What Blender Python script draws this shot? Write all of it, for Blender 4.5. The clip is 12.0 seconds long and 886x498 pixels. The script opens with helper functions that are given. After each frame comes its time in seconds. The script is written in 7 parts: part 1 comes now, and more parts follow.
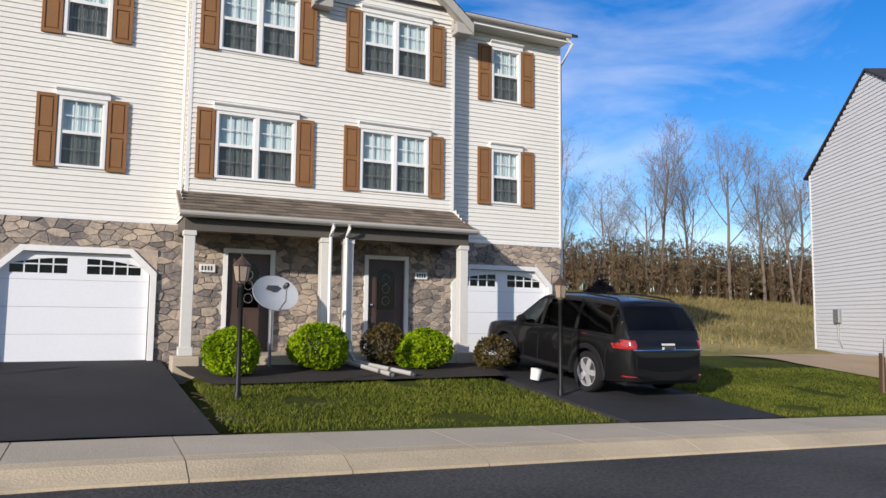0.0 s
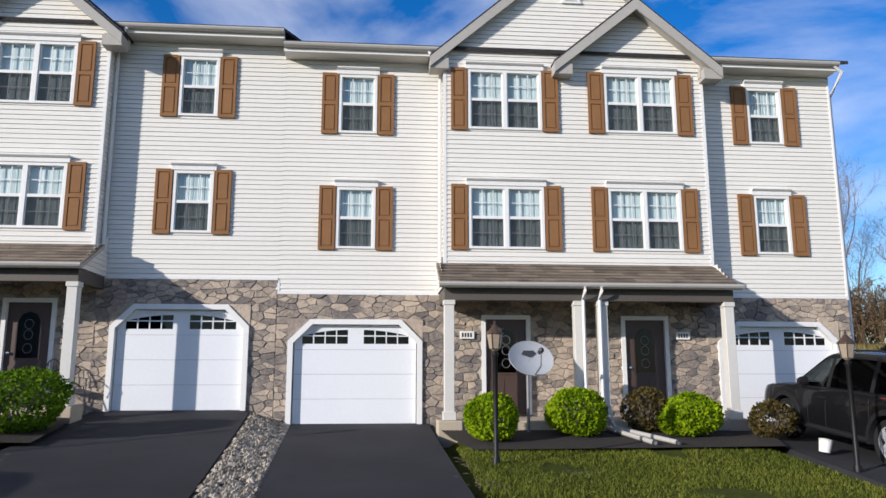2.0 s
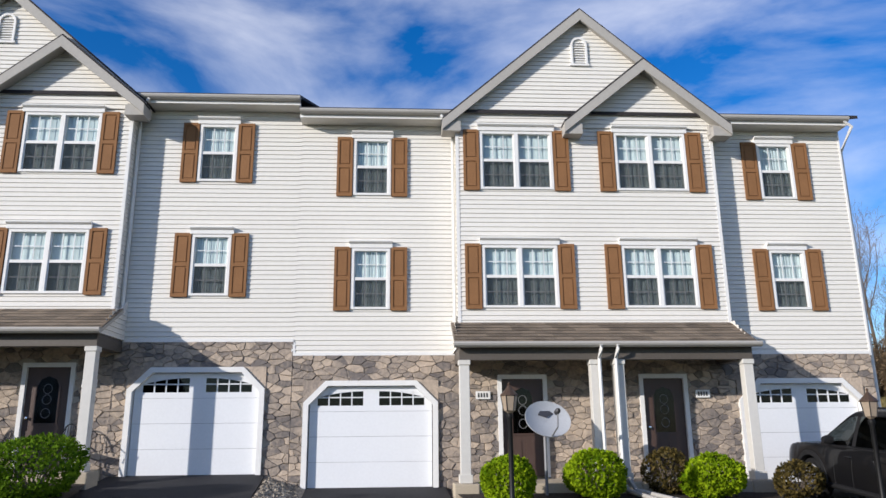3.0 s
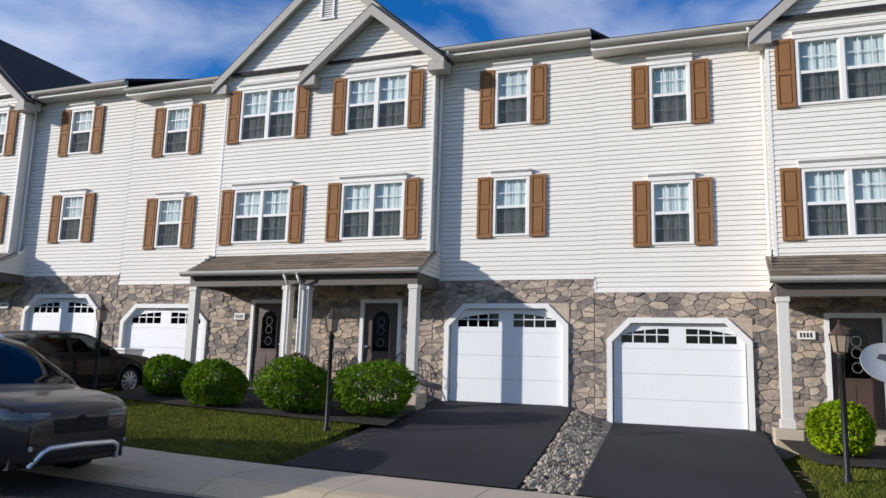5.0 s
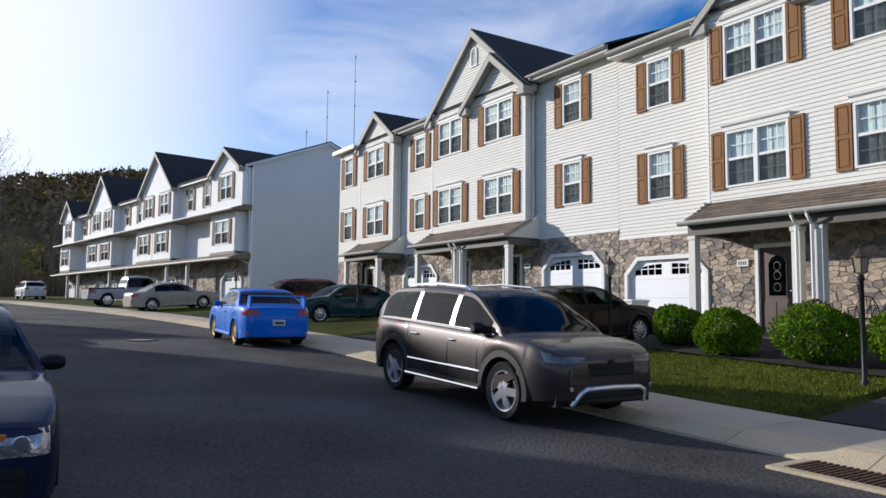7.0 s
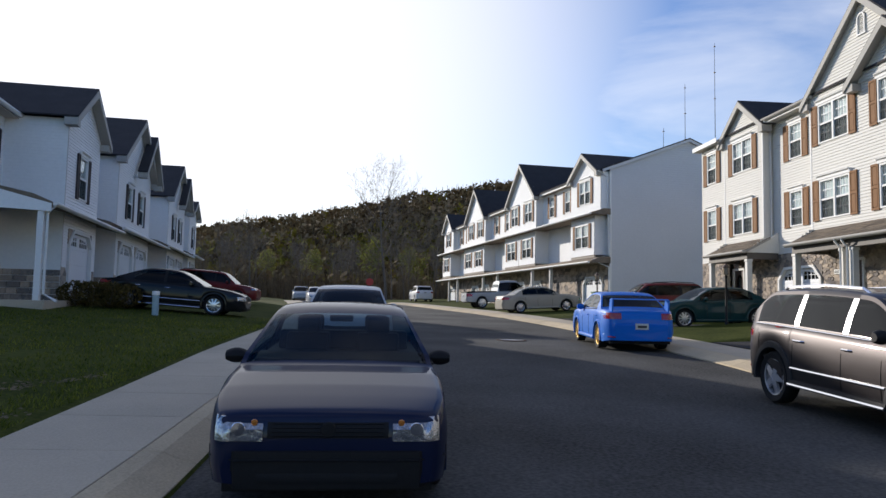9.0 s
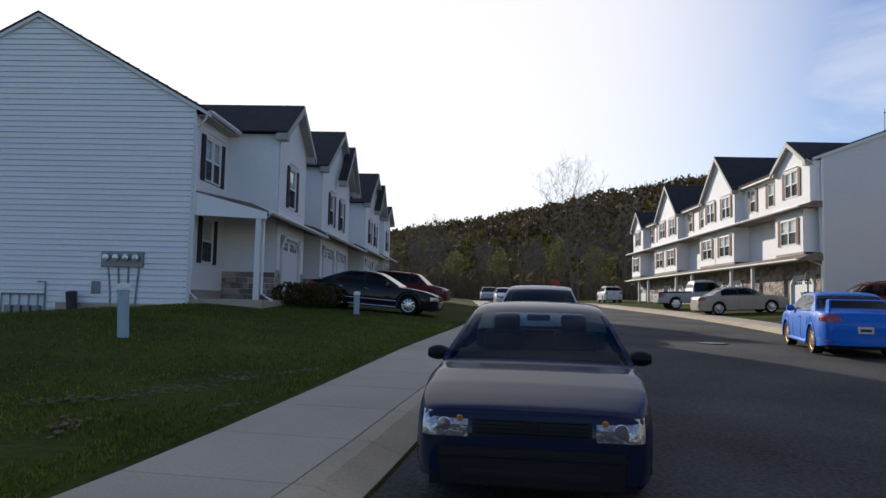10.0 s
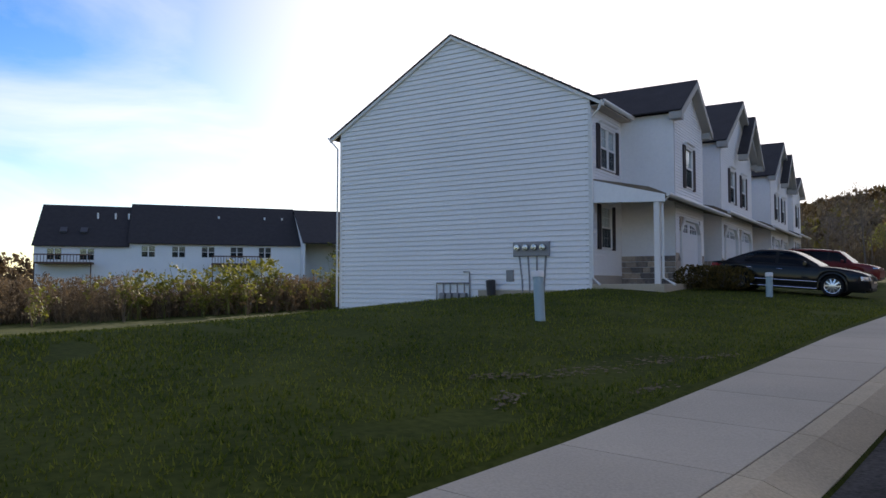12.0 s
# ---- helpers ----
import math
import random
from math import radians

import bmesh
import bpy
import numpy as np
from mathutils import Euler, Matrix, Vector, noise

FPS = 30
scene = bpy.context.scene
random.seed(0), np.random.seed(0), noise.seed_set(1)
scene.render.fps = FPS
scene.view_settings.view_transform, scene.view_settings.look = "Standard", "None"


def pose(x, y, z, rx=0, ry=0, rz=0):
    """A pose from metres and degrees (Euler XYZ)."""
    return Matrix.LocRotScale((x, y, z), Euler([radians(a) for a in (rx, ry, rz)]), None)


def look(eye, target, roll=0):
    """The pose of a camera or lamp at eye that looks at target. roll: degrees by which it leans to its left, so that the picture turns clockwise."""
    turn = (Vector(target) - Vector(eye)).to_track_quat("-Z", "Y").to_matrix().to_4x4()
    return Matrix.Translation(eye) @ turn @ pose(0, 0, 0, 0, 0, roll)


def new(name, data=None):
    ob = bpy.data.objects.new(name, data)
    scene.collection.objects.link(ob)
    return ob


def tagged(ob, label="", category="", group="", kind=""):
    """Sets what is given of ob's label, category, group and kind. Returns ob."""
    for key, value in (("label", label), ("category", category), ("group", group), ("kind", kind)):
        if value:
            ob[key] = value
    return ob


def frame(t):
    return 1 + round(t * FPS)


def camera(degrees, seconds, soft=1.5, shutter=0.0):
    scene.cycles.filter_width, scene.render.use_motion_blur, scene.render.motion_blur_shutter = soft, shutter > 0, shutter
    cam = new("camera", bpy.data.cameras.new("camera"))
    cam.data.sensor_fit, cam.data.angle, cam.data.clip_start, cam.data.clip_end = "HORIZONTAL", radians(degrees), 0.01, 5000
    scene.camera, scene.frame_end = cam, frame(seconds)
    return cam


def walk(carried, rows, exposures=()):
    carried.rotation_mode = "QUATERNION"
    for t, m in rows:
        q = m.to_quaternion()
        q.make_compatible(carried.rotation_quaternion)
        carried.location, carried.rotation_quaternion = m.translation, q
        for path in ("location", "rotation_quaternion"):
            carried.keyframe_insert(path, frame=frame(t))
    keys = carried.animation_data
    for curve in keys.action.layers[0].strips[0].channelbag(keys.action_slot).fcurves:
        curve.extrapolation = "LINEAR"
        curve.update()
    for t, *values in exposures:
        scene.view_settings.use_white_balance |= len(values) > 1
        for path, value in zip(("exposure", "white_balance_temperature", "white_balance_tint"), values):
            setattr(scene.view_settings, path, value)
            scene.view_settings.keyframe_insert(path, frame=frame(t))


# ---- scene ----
import collections

cam = camera(62.8, 12.0)
PATH = [
    (0, pose(-0.028, 0.201, 1.410, 95.27, -0.59, -25.57)),
    (0.5, pose(-0.028, 0.209, 1.435, 95.31, -0.62, -16.30)),
    (1, pose(0.046, 0.154, 1.455, 95.44, -0.68, -9.36)),
    (1.5, pose(0.105, 0.134, 1.467, 96.88, -0.56, -5.81)),
    (2, pose(0.175, 0.088, 1.508, 99.78, 0.03, -4.84)),
    (2.5, pose(0.235, 0.014, 1.578, 103.02, 0.51, -4.69)),
    (2.7, pose(0.246, -0.001, 1.590, 104.14, 0.62, -4.38)),
    (4.3, pose(0.287, -0.048, 1.570, 102.66, -1.33, 9.21)),
    (4.5, pose(0.270, -0.049, 1.574, 101.56, -1.58, 11.98)),
    (5, pose(0.240, 0.019, 1.551, 99.12, -1.69, 19.92)),
    (5.5, pose(0.160, 0.037, 1.546, 97.51, -1.28, 28.55)),
    (6, pose(0.058, 0.049, 1.526, 96.28, -0.84, 38.57)),
    (6.5, pose(-0.038, 0.037, 1.508, 95.20, -0.59, 48.53)),
    (7, pose(-0.090, 0.047, 1.500, 94.57, -0.55, 57.34)),
    (7.2, pose(-0.114, 0.070, 1.478, 94.62, -0.86, 60.35)),
    (8.8, pose(-0.218, 0.062, 1.491, 94.55, -1.17, 82.87)),
    (9, pose(-0.232, 0.061, 1.492, 94.45, -1.10, 85.17)),
    (9.5, pose(-0.245, 0.034, 1.475, 94.32, -1.11, 91.80)),
    (10, pose(-0.224, -0.042, 1.477, 94.20, -1.31, 99.72)),
    (10.5, pose(-0.249, -0.094, 1.484, 93.79, -0.96, 108.27)),
    (11, pose(-0.266, -0.177, 1.476, 93.35, -0.79, 115.65)),
    (11.5, pose(-0.245, -0.239, 1.456, 93.07, -0.22, 122.05)),
    (12, pose(-0.230, -0.290, 1.442, 92.70, 0.02, 130.10)),
]
walk(cam, PATH, [(0.0, 0.1, 6650, 13), (2.5, 0.13, 6350, 13), (4.5, 0.1, 6400, 13), (7.0, 0.06, 6350, 11), (9.0, 0.1, 6600, 11), (10.0, -0.02, 6900, 12), (11.0, 0.02, 7100, 13), (12.0, 0.32, 7300, 16)])

# ---- sky, sun, exposure ----
SUN_AZ, SUN_EL = 124.0, 16.2      # degrees to the left of +y, and up
sun_way = Vector((-math.sin(radians(SUN_AZ)) * math.cos(radians(SUN_EL)), math.cos(radians(SUN_AZ)) * math.cos(radians(SUN_EL)), math.sin(radians(SUN_EL))))
world = bpy.data.worlds.new("sky_world")
scene.world = world
world.use_nodes = True
wn, wl = world.node_tree.nodes, world.node_tree.links
wn.clear()
w_out = wn.new("ShaderNodeOutputWorld")
w_bg = wn.new("ShaderNodeBackground")
w_sky = wn.new("ShaderNodeTexSky")
w_sky.sky_type, w_sky.sun_disc = "NISHITA", False
w_sky.sun_elevation, w_sky.sun_rotation = radians(SUN_EL), radians(-SUN_AZ)
w_sky.air_density, w_sky.dust_density, w_sky.ozone_density = 1.0, 0.3, 3.5
w_co = wn.new("ShaderNodeTexCoord")
w_map = wn.new("ShaderNodeMapping")
w_map.inputs["Scale"].default_value = (1.0, 1.0, 2.6)
w_map.inputs["Rotation"].default_value = (0.35, 0.2, 0.6)
w_noise = wn.new("ShaderNodeTexNoise")
w_noise.inputs["Scale"].default_value, w_noise.inputs["Detail"].default_value = 2.6, 9
w_noise.inputs["Roughness"].default_value, w_noise.inputs["Distortion"].default_value = 0.55, 0.5
w_ramp = wn.new("ShaderNodeValToRGB")
w_ramp.color_ramp.elements[0].position, w_ramp.color_ramp.elements[1].position = 0.41, 0.74
w_dot = wn.new("ShaderNodeVectorMath")
w_dot.operation = "DOT_PRODUCT"
w_dot.inputs[1].default_value = (-math.sin(radians(109)) * 0.95, math.cos(radians(109)) * 0.95, 0.31)
w_haze = wn.new("ShaderNodeMapRange")          # sun haze put into the sky colour, centred 15 degrees off the sun
w_haze.inputs["From Min"].default_value, w_haze.inputs["From Max"].default_value = 0.70, 0.985
w_haze.inputs["To Min"].default_value, w_haze.inputs["To Max"].default_value = 0.0, 0.85
w_haze.interpolation_type = "SMOOTHSTEP"
w_max = wn.new("ShaderNodeMath")
w_max.operation = "MAXIMUM"
w_mul = wn.new("ShaderNodeMath")
w_mul.operation, w_mul.inputs[1].default_value = "MULTIPLY", 0.5
w_mix = wn.new("ShaderNodeMix")
w_mix.data_type = "RGBA"
w_mix.inputs["B"].default_value = (10.4, 10.5, 10.7, 1)
wl.new(w_co.outputs["Generated"], w_map.inputs["Vector"])
wl.new(w_map.outputs["Vector"], w_noise.inputs["Vector"])
wl.new(w_noise.outputs["Fac"], w_ramp.inputs["Fac"])
wl.new(w_ramp.outputs["Color"], w_mul.inputs[0])
wl.new(w_co.outputs["Generated"], w_dot.inputs[0])
wl.new(w_dot.outputs["Value"], w_haze.inputs["Value"])
wl.new(w_mul.outputs["Value"], w_max.inputs[0])
wl.new(w_haze.outputs["Result"], w_max.inputs[1])
wl.new(w_max.outputs["Value"], w_mix.inputs["Factor"])
w_sat = wn.new("ShaderNodeHueSaturation")
w_sat.inputs["Saturation"].default_value, w_sat.inputs["Value"].default_value = 1.34, 1.45
w_sat.inputs["Hue"].default_value = 0.512
wl.new(w_sky.outputs["Color"], w_sat.inputs["Color"])
wl.new(w_sat.outputs["Color"], w_mix.inputs["A"])
wl.new(w_mix.outputs["Result"], w_bg.inputs["Color"])
w_bg.inputs["Strength"].default_value = 0.108
wl.new(w_bg.outputs["Background"], w_out.inputs["Surface"])

sun_data = bpy.data.lights.new("sun", "SUN")
sun_data.energy, sun_data.angle, sun_data.color = 4.35, radians(0.6), (1.0, 0.95, 0.87)
sun = new("sun", sun_data)
sun.matrix_basis = look(Vector((0, 0, 40)), Vector((0, 0, 40)) - sun_way)
scene.view_settings.exposure = 0.0


# ---- materials ----
def mat(name, col, rough=0.6, metal=0.0, var=0.15, big=0.6, fine=30.0, bump=0.15, col2=None, coat=0.0, rnd=0.0, stretch=None, spec=0.5, trans=0.0):
    m = bpy.data.materials.new(name)
    m.use_nodes = True
    n, l = m.node_tree.nodes, m.node_tree.links
    b = n["Principled BSDF"]
    b.inputs["Roughness"].default_value, b.inputs["Metallic"].default_value = rough, metal
    b.inputs["Coat Weight"].default_value, b.inputs["Coat Roughness"].default_value = coat, 0.04
    b.inputs["Specular IOR Level"].default_value = spec
    geo = n.new("ShaderNodeNewGeometry")
    src = geo.outputs["Position"]
    if stretch:
        mp = n.new("ShaderNodeMapping")
        mp.inputs["Scale"].default_value = stretch
        l.new(src, mp.inputs["Vector"])
        src = mp.outputs["Vector"]
    n1, n2 = n.new("ShaderNodeTexNoise"), n.new("ShaderNodeTexNoise")
    n1.inputs["Scale"].default_value, n1.inputs["Detail"].default_value = big, 5
    n2.inputs["Scale"].default_value, n2.inputs["Detail"].default_value = fine, 4
    l.new(src, n1.inputs["Vector"]), l.new(src, n2.inputs["Vector"])
    ad = n.new("ShaderNodeMath")
    ad.operation = "ADD"
    l.new(n1.outputs["Fac"], ad.inputs[0]), l.new(n2.outputs["Fac"], ad.inputs[1])
    fac = ad.outputs["Value"]
    if rnd:
        info = n.new("ShaderNodeObjectInfo")
        isl = n.new("ShaderNodeMath")
        isl.operation, isl.inputs[1].default_value = "MULTIPLY_ADD", rnd
        rs = n.new("ShaderNodeMath")
        rs.operation = "ADD"
        l.new(info.outputs["Random"], rs.inputs[0]), l.new(geo.outputs["Random Per Island"], rs.inputs[1])
        fr = n.new("ShaderNodeMath")
        fr.operation = "FRACT"
        l.new(rs.outputs["Value"], fr.inputs[0])
        l.new(fr.outputs["Value"], isl.inputs[0]), l.new(fac, isl.inputs[2])
        sub = n.new("ShaderNodeMath")
        sub.operation, sub.inputs[1].default_value = "SUBTRACT", rnd / 2
        l.new(isl.outputs["Value"], sub.inputs[0])
        fac = sub.outputs["Value"]
    mr = n.new("ShaderNodeMapRange")
    mr.inputs["From Min"].default_value, mr.inputs["From Max"].default_value = 0.6, 1.4
    l.new(fac, mr.inputs["Value"])
    mx = n.new("ShaderNodeMix")
    mx.data_type = "RGBA"
    a = [c * (1 - var) for c in col]
    c2 = col2 or [min(1, c * (1 + var)) for c in col]
    mx.inputs["A"].default_value, mx.inputs["B"].default_value = (*a, 1), (*c2, 1)
    l.new(mr.outputs["Result"], mx.inputs["Factor"])
    l.new(mx.outputs["Result"], b.inputs["Base Color"])
    if bump:
        bp = n.new("ShaderNodeBump")
        bp.inputs["Strength"].default_value, bp.inputs["Distance"].default_value = bump, 0.02
        l.new(n2.outputs["Fac"], bp.inputs["Height"])
        l.new(bp.outputs["Normal"], b.inputs["Normal"])
    if trans:
        tl, ms = n.new("ShaderNodeBsdfTranslucent"), n.new("ShaderNodeMixShader")
        ms.inputs["Fac"].default_value = trans
        l.new(mx.outputs["Result"], tl.inputs["Color"])
        l.new(b.outputs["BSDF"], ms.inputs[1]), l.new(tl.outputs["BSDF"], ms.inputs[2])
        l.new(ms.outputs["Shader"], n["Material Output"].inputs["Surface"])
    return m


def glass_mat(name, tint=(0.8, 0.85, 0.85), through_part=0.82, ior=1.6):
    m = bpy.data.materials.new(name)
    m.use_nodes = True
    n, l = m.node_tree.nodes, m.node_tree.links
    n.clear()
    out, mix, tr, gl, lw, pw, fr = (n.new("ShaderNode" + k) for k in ("OutputMaterial", "MixShader", "BsdfTransparent", "BsdfGlossy", "LayerWeight", "Math", "Math"))
    tr.inputs["Color"].default_value = (*[c * through_part for c in tint], 1)
    gl.inputs["Roughness"].default_value = 0.02
    lw.inputs["Blend"].default_value = 0.5
    f0 = ((ior - 1) / (ior + 1)) ** 2
    pw.operation, pw.inputs[1].default_value = "POWER", 4.2
    fr.operation, fr.inputs[1].default_value, fr.inputs[2].default_value = "MULTIPLY_ADD", 0.9 - f0, f0
    l.new(lw.outputs["Facing"], pw.inputs[0]), l.new(pw.outputs["Value"], fr.inputs[0])
    l.new(fr.outputs["Value"], mix.inputs["Fac"]), l.new(tr.outputs["BSDF"], mix.inputs[1]), l.new(gl.outputs["BSDF"], mix.inputs[2])
    l.new(mix.outputs["Shader"], out.inputs["Surface"])
    return m


M_SIDING = mat("cream_vinyl_siding", (0.74, 0.715, 0.655), 0.7, var=0.04, big=0.4, fine=9, bump=0.05, spec=0.15)
M_SIDING_WHITE = mat("white_vinyl_siding", (0.86, 0.855, 0.84), 0.7, var=0.05, big=0.4, fine=9, bump=0.05, spec=0.2)
M_SIDING_GREY = mat("grey_vinyl_siding", (0.62, 0.62, 0.63), 0.7, var=0.05, big=0.4, fine=9, bump=0.05, spec=0.2)
M_TRIM = mat("white_painted_trim", (0.78, 0.77, 0.74), 0.6, spec=0.25, var=0.05, fine=14, bump=0.04)
M_TRIM_GREY = mat("weathered_grey_trim", (0.40, 0.38, 0.345), 0.65, spec=0.2, var=0.08, fine=14, bump=0.05)
# brown darkened so the beam's colour carries the shade under the porch eave
M_BEAM_SHADED = mat("shade_darkened_brown_beam", (0.10, 0.085, 0.07), 0.6, var=0.15, fine=20, bump=0.08)
M_SOFFIT = mat("soffit_vinyl", (0.62, 0.60, 0.55), 0.55, var=0.06, fine=12, bump=0.05)
M_SHUTTER = mat("brown_shutter_vinyl", (0.25, 0.125, 0.055), 0.7, spec=0.15, var=0.14, big=2, fine=40, bump=0.08)
M_SHUTTER_DARK = mat("dark_shutter_vinyl", (0.05, 0.04, 0.04), 0.7, spec=0.2, var=0.14, big=2, fine=40, bump=0.08)
M_STONE = mat("fieldstone", (0.27, 0.235, 0.215), 0.85, var=0.4, big=1.6, fine=14, bump=0.9, col2=(0.50, 0.40, 0.305), rnd=0.85)
M_MORTAR = mat("stone_mortar", (0.42, 0.37, 0.31), 0.95, var=0.2, fine=60, bump=0.4)
M_SHINGLE = mat("brown_shingle", (0.18, 0.14, 0.10), 0.9, var=0.4, big=3, fine=60, bump=0.5, rnd=0.6)
M_ROOF = mat("dark_roof_shingle", (0.028, 0.025, 0.027), 0.92, var=0.35, big=2, fine=50, bump=0.5)
M_GARAGE = mat("white_garage_door", (0.78, 0.79, 0.80), 0.4, var=0.04, fine=20, bump=0.03)
M_DOOR = mat("brown_entry_door", (0.075, 0.045, 0.035), 0.45, var=0.15, fine=30, bump=0.1, stretch=(6, 6, 0.6))
# near-black colour holds the darkness of unlit hollows
M_UNLIT = mat("unlit_hollow_black", (0.02, 0.02, 0.022), 0.9, var=0.2, bump=0)
M_ROOM = mat("room_wall", (0.16, 0.16, 0.15), 0.9, var=0.15, bump=0)
M_CURTAIN = mat("pale_curtain", (0.66, 0.74, 0.73), 0.9, var=0.05, big=3, fine=22, bump=0.06, stretch=(3, 1, 0.3))
M_MUNTIN = mat("white_grille", (0.66, 0.68, 0.68), 0.5, var=0.05, bump=0)
M_GLASS = glass_mat("window_glass", (0.93, 0.96, 0.96), 0.96)
M_CARGLASS = glass_mat("car_glass", (0.5, 0.55, 0.55), 0.5, 1.36)
M_SOIL = mat("bare_soil", (0.10, 0.075, 0.04), 0.95, var=0.4, big=1.5, fine=30, bump=0.6, col2=(0.20, 0.15, 0.085))
M_ASPHALT = mat("road_asphalt", (0.045, 0.046, 0.05), 0.92, var=0.85, big=0.35, fine=24, bump=1.0, col2=(0.115, 0.112, 0.106), spec=0.25)
M_DRIVE = mat("driveway_asphalt", (0.03, 0.03, 0.033), 0.9, var=0.35, big=0.5, fine=120, bump=0.5, col2=(0.052, 0.052, 0.056), spec=0.2)
M_CONC = mat("concrete_walk", (0.46, 0.39, 0.29), 0.9, var=0.18, big=0.7, fine=45, bump=0.35, rnd=0.2)
M_KERB = mat("concrete_kerb", (0.50, 0.40, 0.26), 0.9, var=0.25, big=0.9, fine=40, bump=0.4, rnd=0.2)
M_GRASS_G = mat("lawn_soil", (0.034, 0.058, 0.009), 1.0, var=0.5, big=0.5, fine=12, bump=0.5, col2=(0.09, 0.10, 0.022), spec=0.05)
M_BLADE = mat("grass_blade", (0.055, 0.11, 0.009), 0.9, var=0.45, big=0.45, fine=6, bump=0, col2=(0.25, 0.26, 0.045), rnd=0.5, spec=0.1, trans=0.35)
M_BANK = mat("dry_bank_grass", (0.19, 0.19, 0.05), 1.0, var=0.4, big=0.25, fine=5, bump=0.8, col2=(0.46, 0.36, 0.16), spec=0.05)
M_DRY = mat("dry_grass_blade", (0.20, 0.17, 0.06), 0.95, var=0.4, big=0.25, fine=5, bump=0, col2=(0.42, 0.34, 0.15), rnd=0.5, spec=0.1, trans=0.35)
M_MULCH = mat("dark_mulch", (0.028, 0.02, 0.015), 0.95, var=0.5, big=2, fine=50, bump=1.0)
M_SAND = mat("bare_sand", (0.42, 0.30, 0.18), 0.95, var=0.2, big=0.6, fine=30, bump=0.4)
M_GRAVEL = mat("grey_gravel", (0.224, 0.19, 0.148), 0.9, var=0.5, big=3, fine=30, bump=0.4, col2=(0.47, 0.4, 0.303), rnd=0.8)
M_LEAF = mat("bright_shrub_leaf", (0.13, 0.26, 0.004), 0.75, var=0.35, big=2, fine=12, bump=0, col2=(0.36, 0.48, 0.012), rnd=0.6, spec=0.08, trans=0.35)
M_LEAF_DARK = mat("dark_shrub_leaf", (0.06, 0.15, 0.008), 0.8, var=0.4, big=2, fine=12, bump=0, col2=(0.19, 0.32, 0.02), rnd=0.6, spec=0.06, trans=0.35)
M_LEAF_BROWN = mat("bronze_shrub_leaf", (0.06, 0.055, 0.015), 0.65, var=0.5, big=2, fine=12, bump=0, col2=(0.17, 0.12, 0.03), rnd=0.6, spec=0.25, trans=0.35)
M_LEAF_SPRING = mat("spring_leaf", (0.16, 0.18, 0.03), 0.7, var=0.4, big=0.6, fine=5, bump=0, col2=(0.33, 0.32, 0.06), rnd=0.5, trans=0.35)
M_BARK = mat("grey_bark", (0.15, 0.12, 0.095), 0.9, var=0.3, big=1, fine=30, bump=0.6)
M_TWIG = mat("bare_twig", (0.17, 0.135, 0.105), 0.9, var=0.3, big=0.5, fine=6, bump=0)
M_WOODS = mat("hill_woods", (0.15, 0.10, 0.06), 1.0, var=0.5, big=0.02, fine=0.25, bump=0.3, col2=(0.32, 0.23, 0.12), rnd=0.7, spec=0.05)
M_IRON = mat("black_iron", (0.012, 0.012, 0.013), 0.5, 0.4, var=0.2, bump=0.1)
M_LAMPGLASS = mat("frosted_lamp_glass", (0.34, 0.27, 0.20), 0.25, var=0.15, bump=0)
M_DISH = mat("grey_dish", (0.42, 0.43, 0.44), 0.45, var=0.1, bump=0.05)
M_DARKGREY = mat("dark_grey_mark", (0.05, 0.05, 0.055), 0.5, var=0.1, bump=0)
M_PLASTIC = mat("black_plastic", (0.014, 0.014, 0.015), 0.62, var=0.2, fine=60, bump=0.1, spec=0.2)
M_TYRE = mat("tyre_rubber", (0.016, 0.016, 0.017), 0.8, var=0.2, fine=40, bump=0.2, spec=0.2)
M_CHROME = mat("chrome", (0.78, 0.78, 0.8), 0.13, 1.0, var=0.05, bump=0)
M_ALLOY = mat("alloy_rim", (0.74, 0.74, 0.76), 0.26, 0.6, var=0.08, bump=0)
M_GOLD = mat("gold_rim", (0.55, 0.36, 0.10), 0.35, 0.8, var=0.08, bump=0)
M_REDLAMP = mat("red_lamp_lens", (0.32, 0.012, 0.01), 0.12, var=0.1, bump=0, coat=1)
M_SMOKED = mat("smoked_lamp_lens", (0.08, 0.085, 0.09), 0.1, 0.3, var=0.3, fine=60, bump=0.2, coat=1)
M_CLEARLAMP = mat("clear_lamp_lens", (0.42, 0.43, 0.45), 0.1, 0.75, var=0.75, fine=34, bump=0.3, coat=1)
M_AMBER = mat("amber_lens", (0.5, 0.16, 0.02), 0.12, var=0.1, bump=0, coat=1)
M_PLATE = mat("white_plate", (0.62, 0.62, 0.56), 0.4, var=0.05, bump=0)
M_SIGNBAR = mat("dark_bar", (0.03, 0.03, 0.03), 0.5, var=0.05, bump=0)
M_PIPE = mat("pale_pvc_pipe", (0.30, 0.42, 0.46), 0.4, var=0.08, bump=0.03)
M_METER = mat("meter_grey_steel", (0.26, 0.26, 0.27), 0.5, 0.4, var=0.15, bump=0.05)
M_RUST = mat("rusty_grate", (0.09, 0.045, 0.022), 0.85, 0.3, var=0.4, fine=40, bump=0.5)
M_GREENBIN = mat("green_bin", (0.03, 0.12, 0.05), 0.5, var=0.15, bump=0.05)
M_RED_SIGN = mat("red_sign", (0.45, 0.03, 0.02), 0.4, var=0.08, bump=0)
M_MAST = mat("mast_steel", (0.12, 0.10, 0.11), 0.6, 0.2, var=0.1, bump=0)
M_DECK = mat("deck_wood", (0.13, 0.07, 0.045), 0.8, var=0.3, fine=20, bump=0.3)


